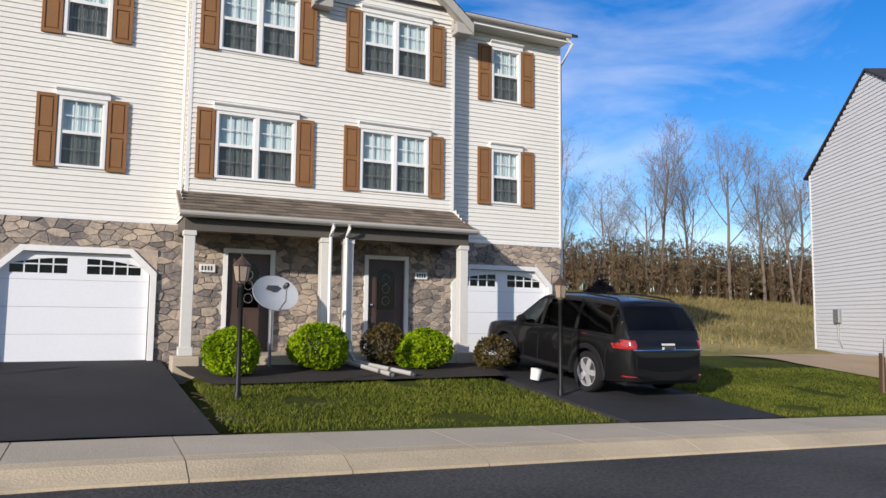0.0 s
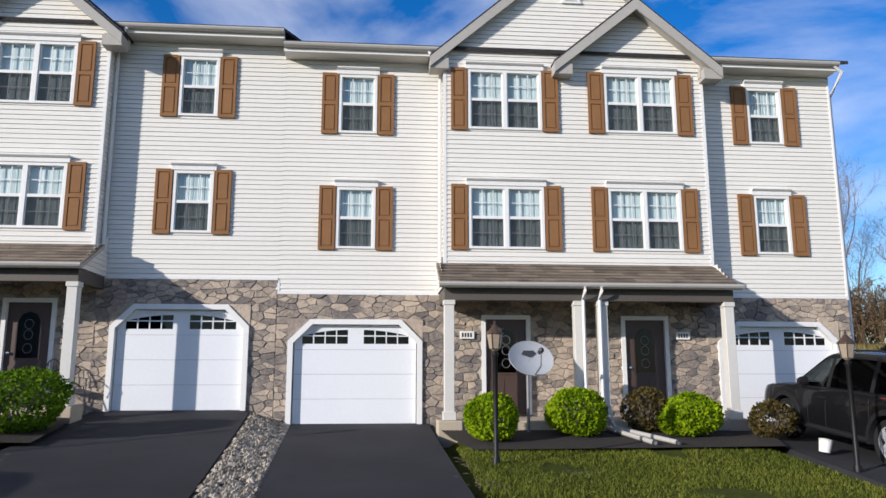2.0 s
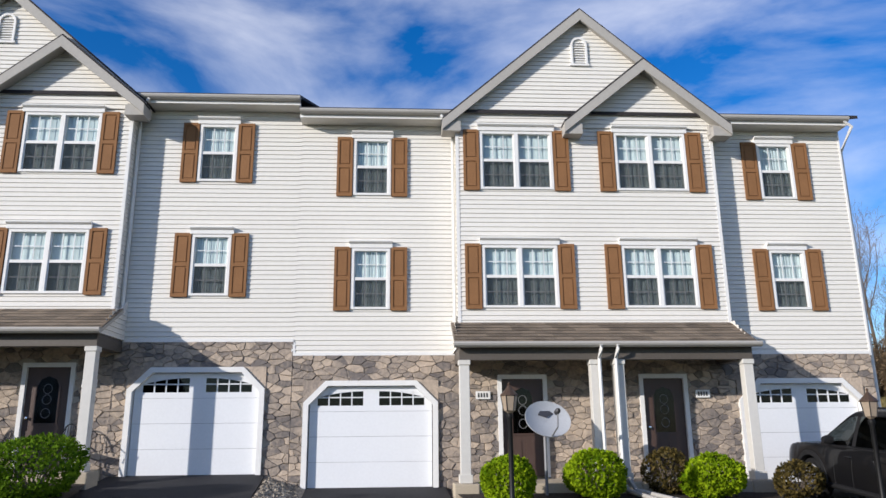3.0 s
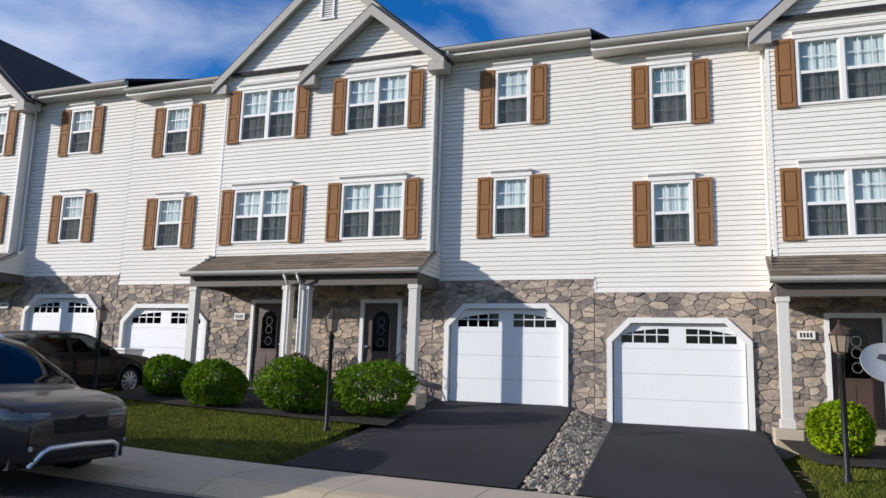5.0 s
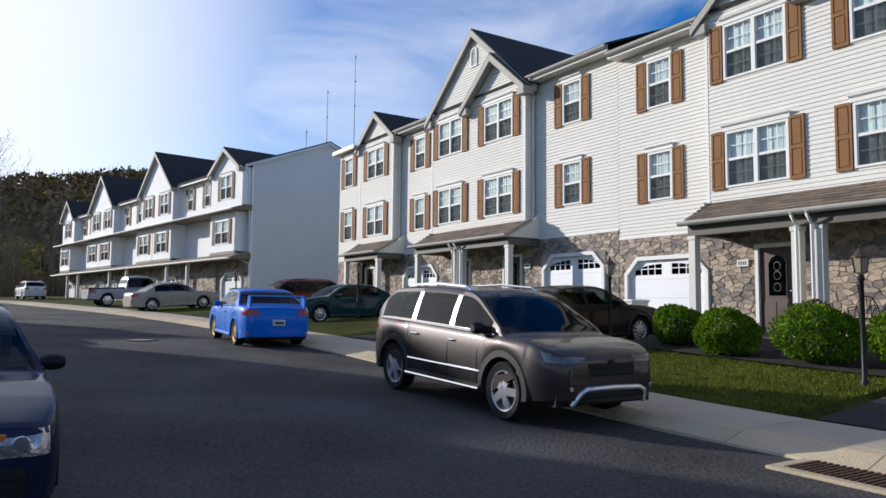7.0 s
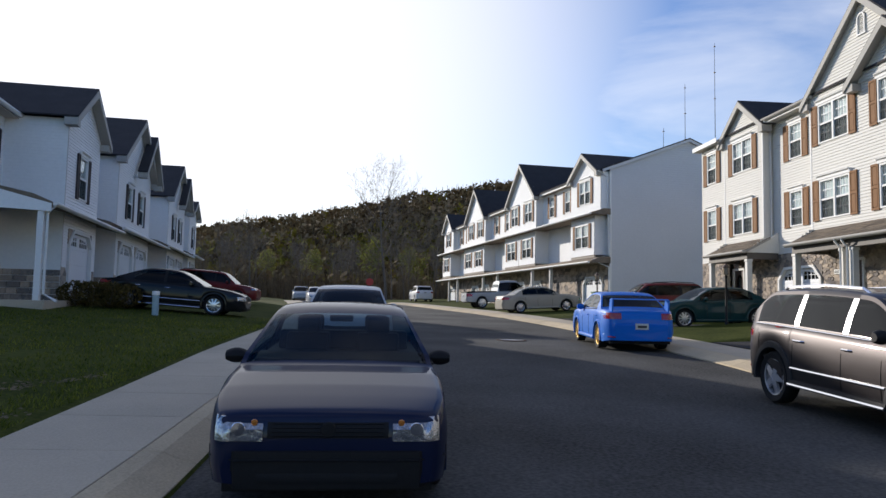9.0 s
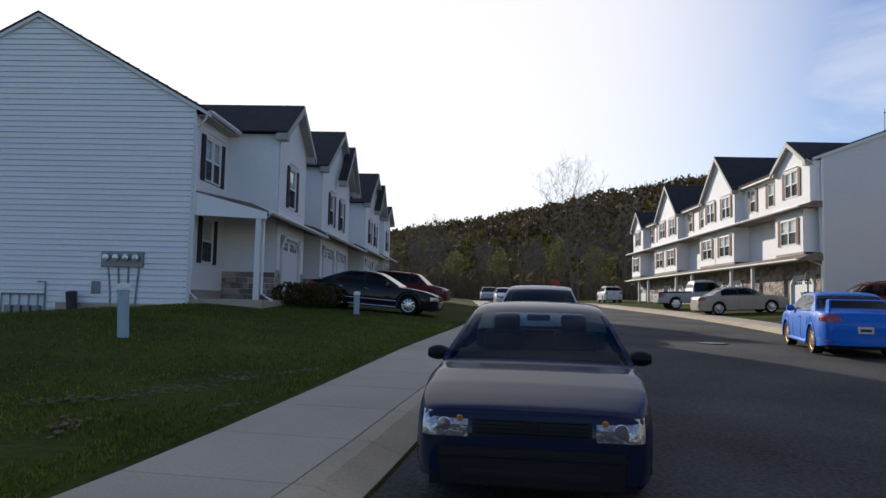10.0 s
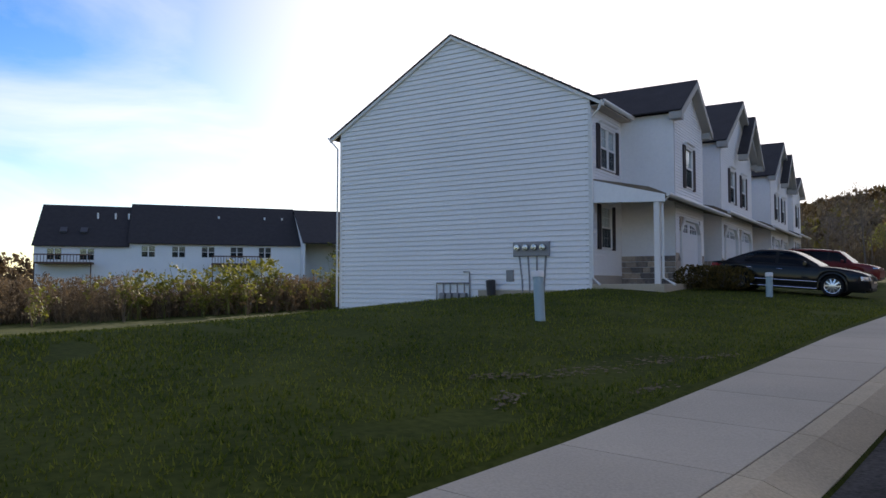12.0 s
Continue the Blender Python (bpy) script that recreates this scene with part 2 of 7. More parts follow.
def paint(name, col, rough=0.5, metal=0.0):
    return mat(name, col, rough, metal, var=0.06, big=1.5, fine=200, bump=0.0, coat=0.5, spec=0.12)


def screen_mat():
    m = bpy.data.materials.new("insect_screen")
    m.use_nodes = True
    n, l = m.node_tree.nodes, m.node_tree.links
    n.clear()
    out, mix, tr, df = (n.new("ShaderNode" + k) for k in ("OutputMaterial", "MixShader", "BsdfTransparent", "BsdfDiffuse"))
    df.inputs["Color"].default_value = (0.03, 0.033, 0.036, 1)
    mix.inputs["Fac"].default_value = 0.36
    l.new(tr.outputs["BSDF"], mix.inputs[1]), l.new(df.outputs["BSDF"], mix.inputs[2]), l.new(mix.outputs["Shader"], out.inputs["Surface"])
    return m


M_SCREEN = screen_mat()


# ---- mesh helpers ----
class Geo:
    """Collects corners and faces of one mesh."""

    def __init__(self):
        self.v, self.f = [], []

    def face(self, *pts):
        k = len(self.v)
        self.v += [tuple(p) for p in pts]
        self.f.append(tuple(range(k, k + len(pts))))
        return self

    def box(self, x0, x1, y0, y1, z0, z1, bev=0.0):
        k = len(self.v)
        self.v += [(x, y, z) for z in (z0, z1) for y in (y0, y1) for x in (x0, x1)]
        self.f += [tuple(k + i for i in q) for q in ((0, 2, 3, 1), (4, 5, 7, 6), (0, 1, 5, 4), (2, 6, 7, 3), (0, 4, 6, 2), (1, 3, 7, 5))]
        return self

    def prism(self, poly, axis, a, b):
        """A polygon of pairs, drawn out along axis (0, 1 or 2) from a to b."""
        def at(p, h):
            q = list(p)
            q.insert(axis, h)
            return tuple(q)
        k, n = len(self.v), len(poly)
        self.v += [at(p, a) for p in poly] + [at(p, b) for p in poly]
        self.f += [tuple(k + i for i in range(n))[::-1], tuple(k + n + i for i in range(n))]
        self.f += [(k + i, k + (i + 1) % n, k + n + (i + 1) % n, k + n + i) for i in range(n)]
        return self

    def tube(self, pts, radii, n=8, cap=True):
        k0 = len(self.v)
        pts = [Vector(p) for p in pts]
        if not hasattr(radii, "__len__"):
            radii = [radii] * len(pts)
        for i, p in enumerate(pts):
            d = (pts[min(i + 1, len(pts) - 1)] - pts[max(i - 1, 0)]).normalized()
            u = d.cross(Vector((0, 0, 1)) if abs(d.z) < 0.9 else Vector((1, 0, 0))).normalized()
            w = d.cross(u)
            for j in range(n):
                a = 2 * math.pi * j / n
                self.v.append(tuple(p + (u * math.cos(a) + w * math.sin(a)) * radii[i]))
        for i in range(len(pts) - 1):
            for j in range(n):
                a, b = k0 + i * n + j, k0 + i * n + (j + 1) % n
                self.f.append((a, b, b + n, a + n))
        if cap:
            self.f.append(tuple(range(k0, k0 + n))[::-1])
            m = k0 + (len(pts) - 1) * n
            self.f.append(tuple(range(m, m + n)))
        return self

    def lathe(self, prof, centre, axis=2, n=16):
        """A profile of (radius, height) turned about an axis through centre."""
        k0 = len(self.v)
        c = Vector(centre)
        for r, h in prof:
            for j in range(n):
                a = 2 * math.pi * j / n
                p = [r * math.cos(a), r * math.sin(a)]
                p.insert(axis, h)
                self.v.append(tuple(c + Vector(p)))
        for i in range(len(prof) - 1):
            for j in range(n):
                a, b = k0 + i * n + j, k0 + i * n + (j + 1) % n
                self.f.append((a, b, b + n, a + n))
        return self

    def grid(self, rows):
        k, n = len(self.v), len(rows[0])
        for r in rows:
            self.v += [tuple(p) for p in r]
        for i in range(len(rows) - 1):
            for j in range(n - 1):
                a = k + i * n + j
                self.f.append((a, a + 1, a + n + 1, a + n))
        return self

    def mesh(self, name, material, smooth=False, fix=True):
        me = bpy.data.meshes.new(name)
        me.from_pydata(self.v, [], self.f)
        if fix and len(self.f) < 20000:
            bm = bmesh.new()
            bm.from_mesh(me)
            if smooth:
                bmesh.ops.remove_doubles(bm, verts=bm.verts, dist=0.0005)
            bmesh.ops.recalc_face_normals(bm, faces=bm.faces)
            bm.to_mesh(me)
            bm.free()
        me.materials.append(material)
        if smooth:
            me.shade_smooth()
            me.set_sharp_from_angle(angle=radians(38))
        return me


def part(name, geo, material, parent=None, label="", smooth=False):
    """Links one mesh as a part under a thing or part."""
    me = geo if isinstance(geo, bpy.types.Mesh) else geo.mesh(name, material, smooth)
    ob = new(name, me)
    ob.parent = parent
    if label:
        tagged(ob, label)
    return ob


def soften(ob, width=0.01, seg=2):
    m = ob.modifiers.new("bevel", "BEVEL")
    m.width, m.segments, m.limit_method, m.angle_limit = width, seg, "ANGLE", radians(40)
    return ob


def thing(name, label, category, group="", kind=""):
    return tagged(new(name), label, category, group, kind)


def settle(root, at):
    """Moves a root to its base, leaving its parts where they are."""
    root.location = at
    for c in root.children:
        c.matrix_parent_inverse = Matrix.Translation(-Vector(at))


class Boxes:
    """Boxes that each become a part of their own."""

    def __init__(self, name, material, root):
        self.a = name, material, root

    def box(self, *b):
        part(self.a[0], Geo().box(*b), self.a[1], self.a[2])
        return self


class Slabs(Boxes):
    """Drawn-out polygons that each become a part of their own."""

    def prism(self, *p):
        part(self.a[0], Geo().prism(*p), self.a[1], self.a[2])
        return self


def lerp(x, xs, ys):
    return float(np.interp(x, xs, ys))


# ---- lie of the land ----
ROAD_X = (-140, -90, -65, -43, -25, -15, -10, -6, 0, 10, 20, 60)
ROAD_Z = (2.2, 1.75, 1.45, 1.05, 0.66, 0.40, 0.18, 0.03, -0.05, -0.35, -0.65, -1.25)


def bend(x):
    return 0.0 if x > -20 else (-(x + 20) ** 2 / 330 if x > -45 else -1.894 + 0.1515 * (x + 45))


def road_z(x):
    return lerp(x, ROAD_X, ROAD_Z)


def house_z(x):
    return lerp(x, (-90, -60, -36, -29, -22, -15, -9, -5.5, -2.4, -1.9, 1.5, 10.6, 13, 20, 40), (2.3, 1.7, 1.5, 1.45, 1.3, 1.22, 0.9, 0.76, 0.74, 0.46, 0.46, 0.42, 0.3, 0.2, 0.2))


def land(x, y):
    v, r = y - bend(x), road_z(x)
    if v > 8.9:
        t = min((v - 8.9) / 6.6, 1)
        z = r + 0.15 + (house_z(x) - r - 0.15) * t
        if v > 19:
            k = max(0.0, min(1.0, (x + 5) / 14)) if x < 40 else 1.0
            z += k * min((v - 19) * 0.115, 3.5) + (1 - k) * min((v - 19) * 0.02, 2)
        return z
    if v > 7.1:
        return r + 0.14
    if v > -1.5:
        return r
    if v > -3.4:
        return r + 0.14
    w = -v - 3.4
    return r + 0.15 + 0.07 * min(w, 8) - 0.1 * max(0, min(w - 8, 16)) - 0.04 * max(0, w - 24)


# ---- ground, road, kerbs, walks ----
def build_ground():
    xs = sorted(set([-1500, -900, -600, -400, -300, -220, -180, -150, -120] + list(np.arange(-100, -30, 3.0)) + list(np.arange(-30, 22, 0.5)) + list(np.arange(22, 60, 2.0)) + [70, 90, 120, 180, 300, 500, 900, 1500]))
    ys = sorted(set([-1500, -900, -500, -300, -200, -140, -110] + list(np.arange(-90, -30, 3.0)) + list(np.arange(-30, -3.5, 0.7)) + [-3.4, -1.5, 7.1, 8.9] + list(np.arange(-3.2, 17.6, 0.45)) + list(np.arange(18, 60, 1.5)) + [65, 75, 90, 120, 180, 300, 500, 900, 1500]))
    g, rows = Geo(), []
    for x in xs:
        row = []
        for y in ys:
            v = y - bend(x) * (1 if abs(y) < 60 else 0)
            z = land(x, y)
            if -3.3 < v < 8.8:
                z -= 0.12
            if any(abs(x - c) < 1.9 and 8.5 < v < 16.4 for c in (-0.2, -3.7, 9.0, -13.4, -17.0, -26.5, -31.8)):
                z -= 0.3
            z += 0.05 * noise.noise((x * 0.35, y * 0.35, 0)) if v > 9.5 or v < -4 else 0
            row.append((x, y, z))
        rows.append(row)
    g.grid(rows)
    me = g.mesh("ground", M_GRASS_G, smooth=False, fix=False)
    me.materials.append(M_BANK)
    for p in me.polygons:
        c = p.center
        if c.y > 17.5 and c.x > 6 or c.y > 26:
            p.material_index = 1
    me.shade_smooth()
    tagged(new("ground", me), "green lawn and dry grassy bank", "ground", kind="structure")


build_ground()

ROWS_X = [-120, -105] + list(np.arange(-95, -20, 2.5)) + list(np.arange(-20, 24.1, 1.0)) + [30, 40, 60]


def strip(name, v0, v1, dz0, dz1, material, label, category, down=0.0, x0=-120, x1=60):
    g, rows = Geo(), []
    for x in [q for q in ROWS_X if x0 <= q <= x1]:
        b, r = bend(x), road_z(x)
        row = [(x, v0 + b, r + dz0), (x, v1 + b, r + dz1)]
        if down:
            row = [(x, v0 + b, r + dz0 - down)] + row + [(x, v1 + b, r + dz1 - down)]
        rows.append(row)
    g.grid(rows)
    ob = tagged(new(name, g.mesh(name, material)), label, category, kind="structure")
    return ob


def build_road():
    g, rows = Geo(), []
    for x in ROWS_X:
        b, r = bend(x), road_z(x)
        rows.append([(x, v + b, r + 0.02 - 0.03 * ((v - 2.8) / 4.3) ** 2) for v in np.linspace(-1.72, 7.15, 9)])
    g.grid(rows)
    me = g.mesh("road", M_ASPHALT)
    me.shade_smooth()
    tagged(new("road", me), "dark worn asphalt street with fine cracks", "road", kind="structure")


build_road()


def walk_pieces(side):
    """Kerb stones and walk slabs, with joints between them; side 1: far, -1: near."""
    name = "pavement" if side > 0 else "pavement_near"
    root = tagged(new(name), "pale concrete sidewalk slabs beside a rolled kerb", "sidewalk", kind="structure")
    va, vb, vc = (7.1, 7.62, 8.75) if side > 0 else (-1.5, -1.98, -3.35)
    x, step, k = 16.0, 1.52, 0
    while x > -75:
        xa, xb = x - 0.006, x - step + 0.006
        for nm, p, q, m in (("slab", vb, vc, M_CONC), ("kerb", va, vb, M_KERB)):
            g = Geo()
            up = 0.135
            if nm == "kerb":
                prof = [(p - side * 0.02, -0.1), (p, 0.02), (p + (q - p) * 0.35, 0.075), (p + (q - p) * 0.62, 0.125), (q - (q - p) * 0.02, up), (q, -0.1)]
            else:
                prof = [(p, -0.1), (p + side * 0.008, up - 0.004), (p + side * 0.02, up), (q - side * 0.02, up + 0.012), (q, up), (q, -0.1)]
            g.grid([[(xx, v + bend(xx), road_z(xx) + h) for v, h in prof] for xx in (xa, xb)])
            for xx in (xa, xb):
                g.face(*[(xx, v + bend(xx), road_z(xx) + h) for v, h in prof])
            part(nm, g, m, root)
        x -= step
        k += 1


def sheet(name, material, label, category, pts, lift, n=10):
    """A sheet over the land between two edges given as lists of (x, y)."""
    (a, b) = pts
    g, rows = Geo(), []
    for i in range(n + 1):
        t = i / n
        row = []
        for j in range(7):
            s = j / 6
            x = lerp(t, np.linspace(0, 1, len(a)), [p[0] for p in a]) * (1 - s) + lerp(t, np.linspace(0, 1, len(b)), [p[0] for p in b]) * s
            y = lerp(t, np.linspace(0, 1, len(a)), [p[1] for p in a]) * (1 - s) + lerp(t, np.linspace(0, 1, len(b)), [p[1] for p in b]) * s
            row.append((x, y, land(x, y) + lift))
        rows.append(row)
    g.grid(rows)
    me = g.mesh(name, material)
    me.shade_smooth()
    return tagged(new(name, me), label, category, kind="structure")


def drive(xl_top, xr_top, xl_bot, xr_bot, ytop, zl=None, lift=0.07):
    """An asphalt drive from the garage down to the walk, level with the garage floor at its top."""
    g, rows = Geo(), []
    n = 12
    for i in range(n + 1):
        t = i / n
        y = ytop + 0.1 + (8.74 + bend(xl_bot) - ytop - 0.1) * t
        row = []
        for s in np.linspace(0, 1, 5):
            x = (xl_top * (1 - s) + xr_top * s) * (1 - t) + (xl_bot * (1 - s) + xr_bot * s) * t
            zt = zl if zl is not None else house_z((xl_top + xr_top) / 2)
            zb = road_z(x) + 0.15
            row.append((x, y, zt + (zb - zt) * t ** 0.85 + 0.012))
        rows.append([(row[0][0], row[0][1], row[0][2] - 0.25)] + row + [(row[-1][0], row[-1][1], row[-1][2] - 0.25)])
    g.grid(rows)
    return tagged(new("driveway", g.mesh("driveway", M_DRIVE)), "dark smooth asphalt driveway before a garage", "driveway", kind="structure", group="driveways")


# ---- the long row of cream townhouses ----
WALL_Y, BAY_Y = 15.9, 15.5


def siding(g, x0, x1, z0, z1, y, holes=(), top=None, course=0.105):
    """Clapboard courses on a wall that faces -y; holes are (x0, x1, z0, z1); top(z) gives the span left under a gable."""
    z = z0
    while z < z1 - 0.005:
        zt = min(z + course, z1)
        zm = (z + zt) / 2
        a, b = x0, x1
        if top:
            a, b = max(a, top(zm)[0]), min(b, top(zm)[1])
            if b - a < 0.05:
                break
        spans = [(a, b)]
        for h in holes:
            if h[2] < zm < h[3]:
                nxt = []
                for s in spans:
                    if h[1] <= s[0] or h[0] >= s[1]:
                        nxt.append(s)
                        continue
                    if h[0] > s[0]:
                        nxt.append((s[0], h[0]))
                    if h[1] < s[1]:
                        nxt.append((h[1], s[1]))
                spans = nxt
        for s in spans:
            zg = z + 0.006
            g.face((s[0], y - 0.02, zg), (s[1], y - 0.02, zg), (s[1], y - 0.002, zt), (s[0], y - 0.002, zt))
            g.face((s[0], y - 0.02, zg), (s[0], y + 0.008, zg), (s[1], y + 0.008, zg), (s[1], y - 0.02, zg))
            g.face((s[0], y + 0.008, z), (s[1], y + 0.008, z), (s[1], y + 0.008, zg), (s[0], y + 0.008, zg))
            g.face((s[0], y - 0.002, z), (s[1], y - 0.002, z), (s[1], y + 0.008, z), (s[0], y + 0.008, z))
        z = zt
    return g


def siding_end(g, y0, y1, z0, z1, x, face, top=None, course=0.105, lip=0.018, groove=0.0):
    """Clapboard courses on a wall that faces along x (face -1 or 1)."""
    z = z0
    while z < z1 - 0.005:
        zt = min(z + course, z1)
        a, b = y0, y1
        if top:
            a, b = max(a, top((z + zt) / 2)[0]), min(b, top((z + zt) / 2)[1])
            if b - a < 0.05:
                break
        o, i = x + face * lip, x + face * 0.002
        zg, deep = z + groove, x - face * (0.01 + groove)
        g.face((o, a, zg), (o, b, zg), (i, b, zt), (i, a, zt))
        g.face((o, a, zg), (deep, a, zg), (deep, b, zg), (o, b, zg))
        if groove:
            g.face((deep, a, z), (deep, b, z), (deep, b, zg), (deep, a, zg))
            g.face((deep, a, z), (deep, b, z), (x + face * 0.002, b, z), (x + face * 0.002, a, z))
        z = zt
    return g


WINDOW_MESHES = {}


def window_meshes(w, h, double, rich=True):
    key = (w, h, double, rich)
    if key in WINDOW_MESHES:
        return WINDOW_MESHES[key]
    fr, sash = Geo(), Geo()
    t = 0.06
    fr.box(-w / 2, -w / 2 + t, -0.05, 0.1, 0, h).box(w / 2 - t, w / 2, -0.05, 0.1, 0, h).box(-w / 2 + t, w / 2 - t, -0.05, 0.1, h - t, h)
    fr.box(-w / 2 + t, w / 2 - t, -0.05, 0.1, 0, 0.05)
    cells = [(-w / 2 + t, w / 2 - t)]
    if double:
        fr.box(-0.045, 0.045, -0.05, 0.1, 0.05, h - t)
        cells = [(-w / 2 + t, -0.045), (0.045, w / 2 - t)]
    out = {"frame": fr.mesh("frame", M_TRIM)}
    panes_u, panes_l, screens, grilles = [], [], [], []
    mid = h * 0.5
    for a, b in cells:
        sash.box(a, b, -0.03, 0.02, mid - 0.035, mid + 0.03)
        sash.box(a, a + 0.03, -0.012, 0.04, mid + 0.03, h - t).box(b - 0.03, b, -0.012, 0.04, mid + 0.03, h - t)
        sash.box(a, a + 0.03, -0.03, 0.02, 0.05, mid - 0.035).box(b - 0.03, b, -0.03, 0.02, 0.05, mid - 0.035)
        for lst, z0, z1, y in ((panes_u, mid + 0.03, h - t, 0.012), (panes_l, 0.05, mid - 0.035, 0.0)):
            lst.append(Geo().box(a + 0.03, b - 0.03, y, y + 0.006, z0, z1).mesh("pane", M_GLASS))
            if rich:
                gr = Geo()
                for k in (1, 2):
                    x = a + (b - a) * k / 3
                    gr.box(x - 0.011, x + 0.011, y - 0.012, y - 0.004, z0, z1)
                zz = (z0 + z1) / 2
                gr.box(a + 0.03, b - 0.03, y - 0.011, y - 0.003, zz - 0.011, zz + 0.011)
                grilles.append(gr.mesh("grille", M_MUNTIN))
        screens.append(Geo().box(a + 0.03, b - 0.03, -0.022, -0.02, 0.05, mid - 0.035).mesh("insect_screen", M_SCREEN))
    out["sash"] = sash.mesh("sash", M_TRIM)
    out["panes"], out["screens"], out["grilles"] = panes_u + panes_l, screens, grilles
    hd = Geo()
    hd.prism([(-0.05, h), (-0.075, h + 0.01), (-0.075, h + 0.1), (-0.11, h + 0.115), (-0.14, h + 0.14), (-0.14, h + 0.165), (0.0, h + 0.165), (0.0, h)], 0, -w / 2 - 0.05, w / 2 + 0.05)
    out["head"] = hd.mesh("head_trim", M_TRIM)
    cu = Geo()
    nfold = 28
    rows = []
    for zz in (0.06, h - 0.05):
        rows.append([(-w / 2 + 0.05 + (w - 0.1) * i / nfold, 0.07 + 0.007 * math.sin(i * 2.1) + 0.003 * math.sin(i * 5.3), zz) for i in range(nfold + 1)])
    cu.grid(rows)
    out["curtain"] = cu.mesh("curtain", M_CURTAIN)
    bx = Geo()
    bx.face((-w / 2, 0.45, 0), (w / 2, 0.45, 0), (w / 2, 0.45, h), (-w / 2, 0.45, h))
    for x in (-w / 2, w / 2):
        bx.face((x, 0.1, 0), (x, 0.45, 0), (x, 0.45, h), (x, 0.1, h))
    bx.face((-w / 2, 0.1, 0), (w / 2, 0.1, 0), (w / 2, 0.45, 0), (-w / 2, 0.45, 0))
    bx.face((-w / 2, 0.1, h), (w / 2, 0.1, h), (w / 2, 0.45, h), (-w / 2, 0.45, h))
    out["reveal"] = bx.mesh("reveal", M_ROOM)
    WINDOW_MESHES[key] = out
    return out


def place_window(root, x, y, z, w, h, double=False, rich=True, head=True, curtain=True, turn=0.0):
    ms = window_meshes(w, h, double, rich)
    win = part("window", ms["frame"], None, root)
    win.matrix_basis = pose(x, y, z, 0, 0, turn)
    part("sash", ms["sash"], None, win)
    for p in ms["panes"]:
        part("pane", p, None, win).visible_shadow = False
    for p in ms["grilles"]:
        part("grille", p, None, win)
    for p in ms["screens"]:
        part("insect_screen", p, None, win, "dark insect screen")
    if head:
        part("head_trim", ms["head"], None, win)
    if curtain:
        part("curtain", ms["curtain"], None, win, "pale net curtain")
    part("reveal", ms["reveal"], None, win, "dim room behind the glass")
    return win


SHUTTERS = {}


def place_shutter(root, x, y, z, w, h, material):
    key = (w, h, material.name)
    if key not in SHUTTERS:
        g = Geo().box(-w / 2, w / 2, -0.03, 0.0, 0, h)
        t = 0.055
        g.box(-w / 2, -w / 2 + t, -0.05, -0.03, 0, h).box(w / 2 - t, w / 2, -0.05, -0.03, 0, h)
        for za, zb in ((0, 0.07), (h * 0.5 - 0.04, h * 0.5 + 0.04), (h - 0.07, h)):
            g.box(-w / 2 + t, w / 2 - t, -0.05, -0.03, za, zb)
        for za, zb in ((0.1, h * 0.5 - 0.07), (h * 0.5 + 0.07, h - 0.1)):
            g.box(-w / 2 + t + 0.025, w / 2 - t - 0.025, -0.044, -0.03, za, zb)
        SHUTTERS[key] = g.mesh("shutter", material)
    ob = part("shutter", SHUTTERS[key], None, root)
    ob.location = (x, y - 0.018, z)


def window_set(root, x, y, z, w, h, double, sm=None, sw=0.36, **kw):
    place_window(root, x, y, z, w, h, double, **kw)
    for s in (-1, 1):
        place_shutter(root, x + s * (w / 2 + sw / 2 + 0.02), y, z - 0.03, sw, h + 0.06, sm or M_SHUTTER)


GARAGE_MESHES = {}


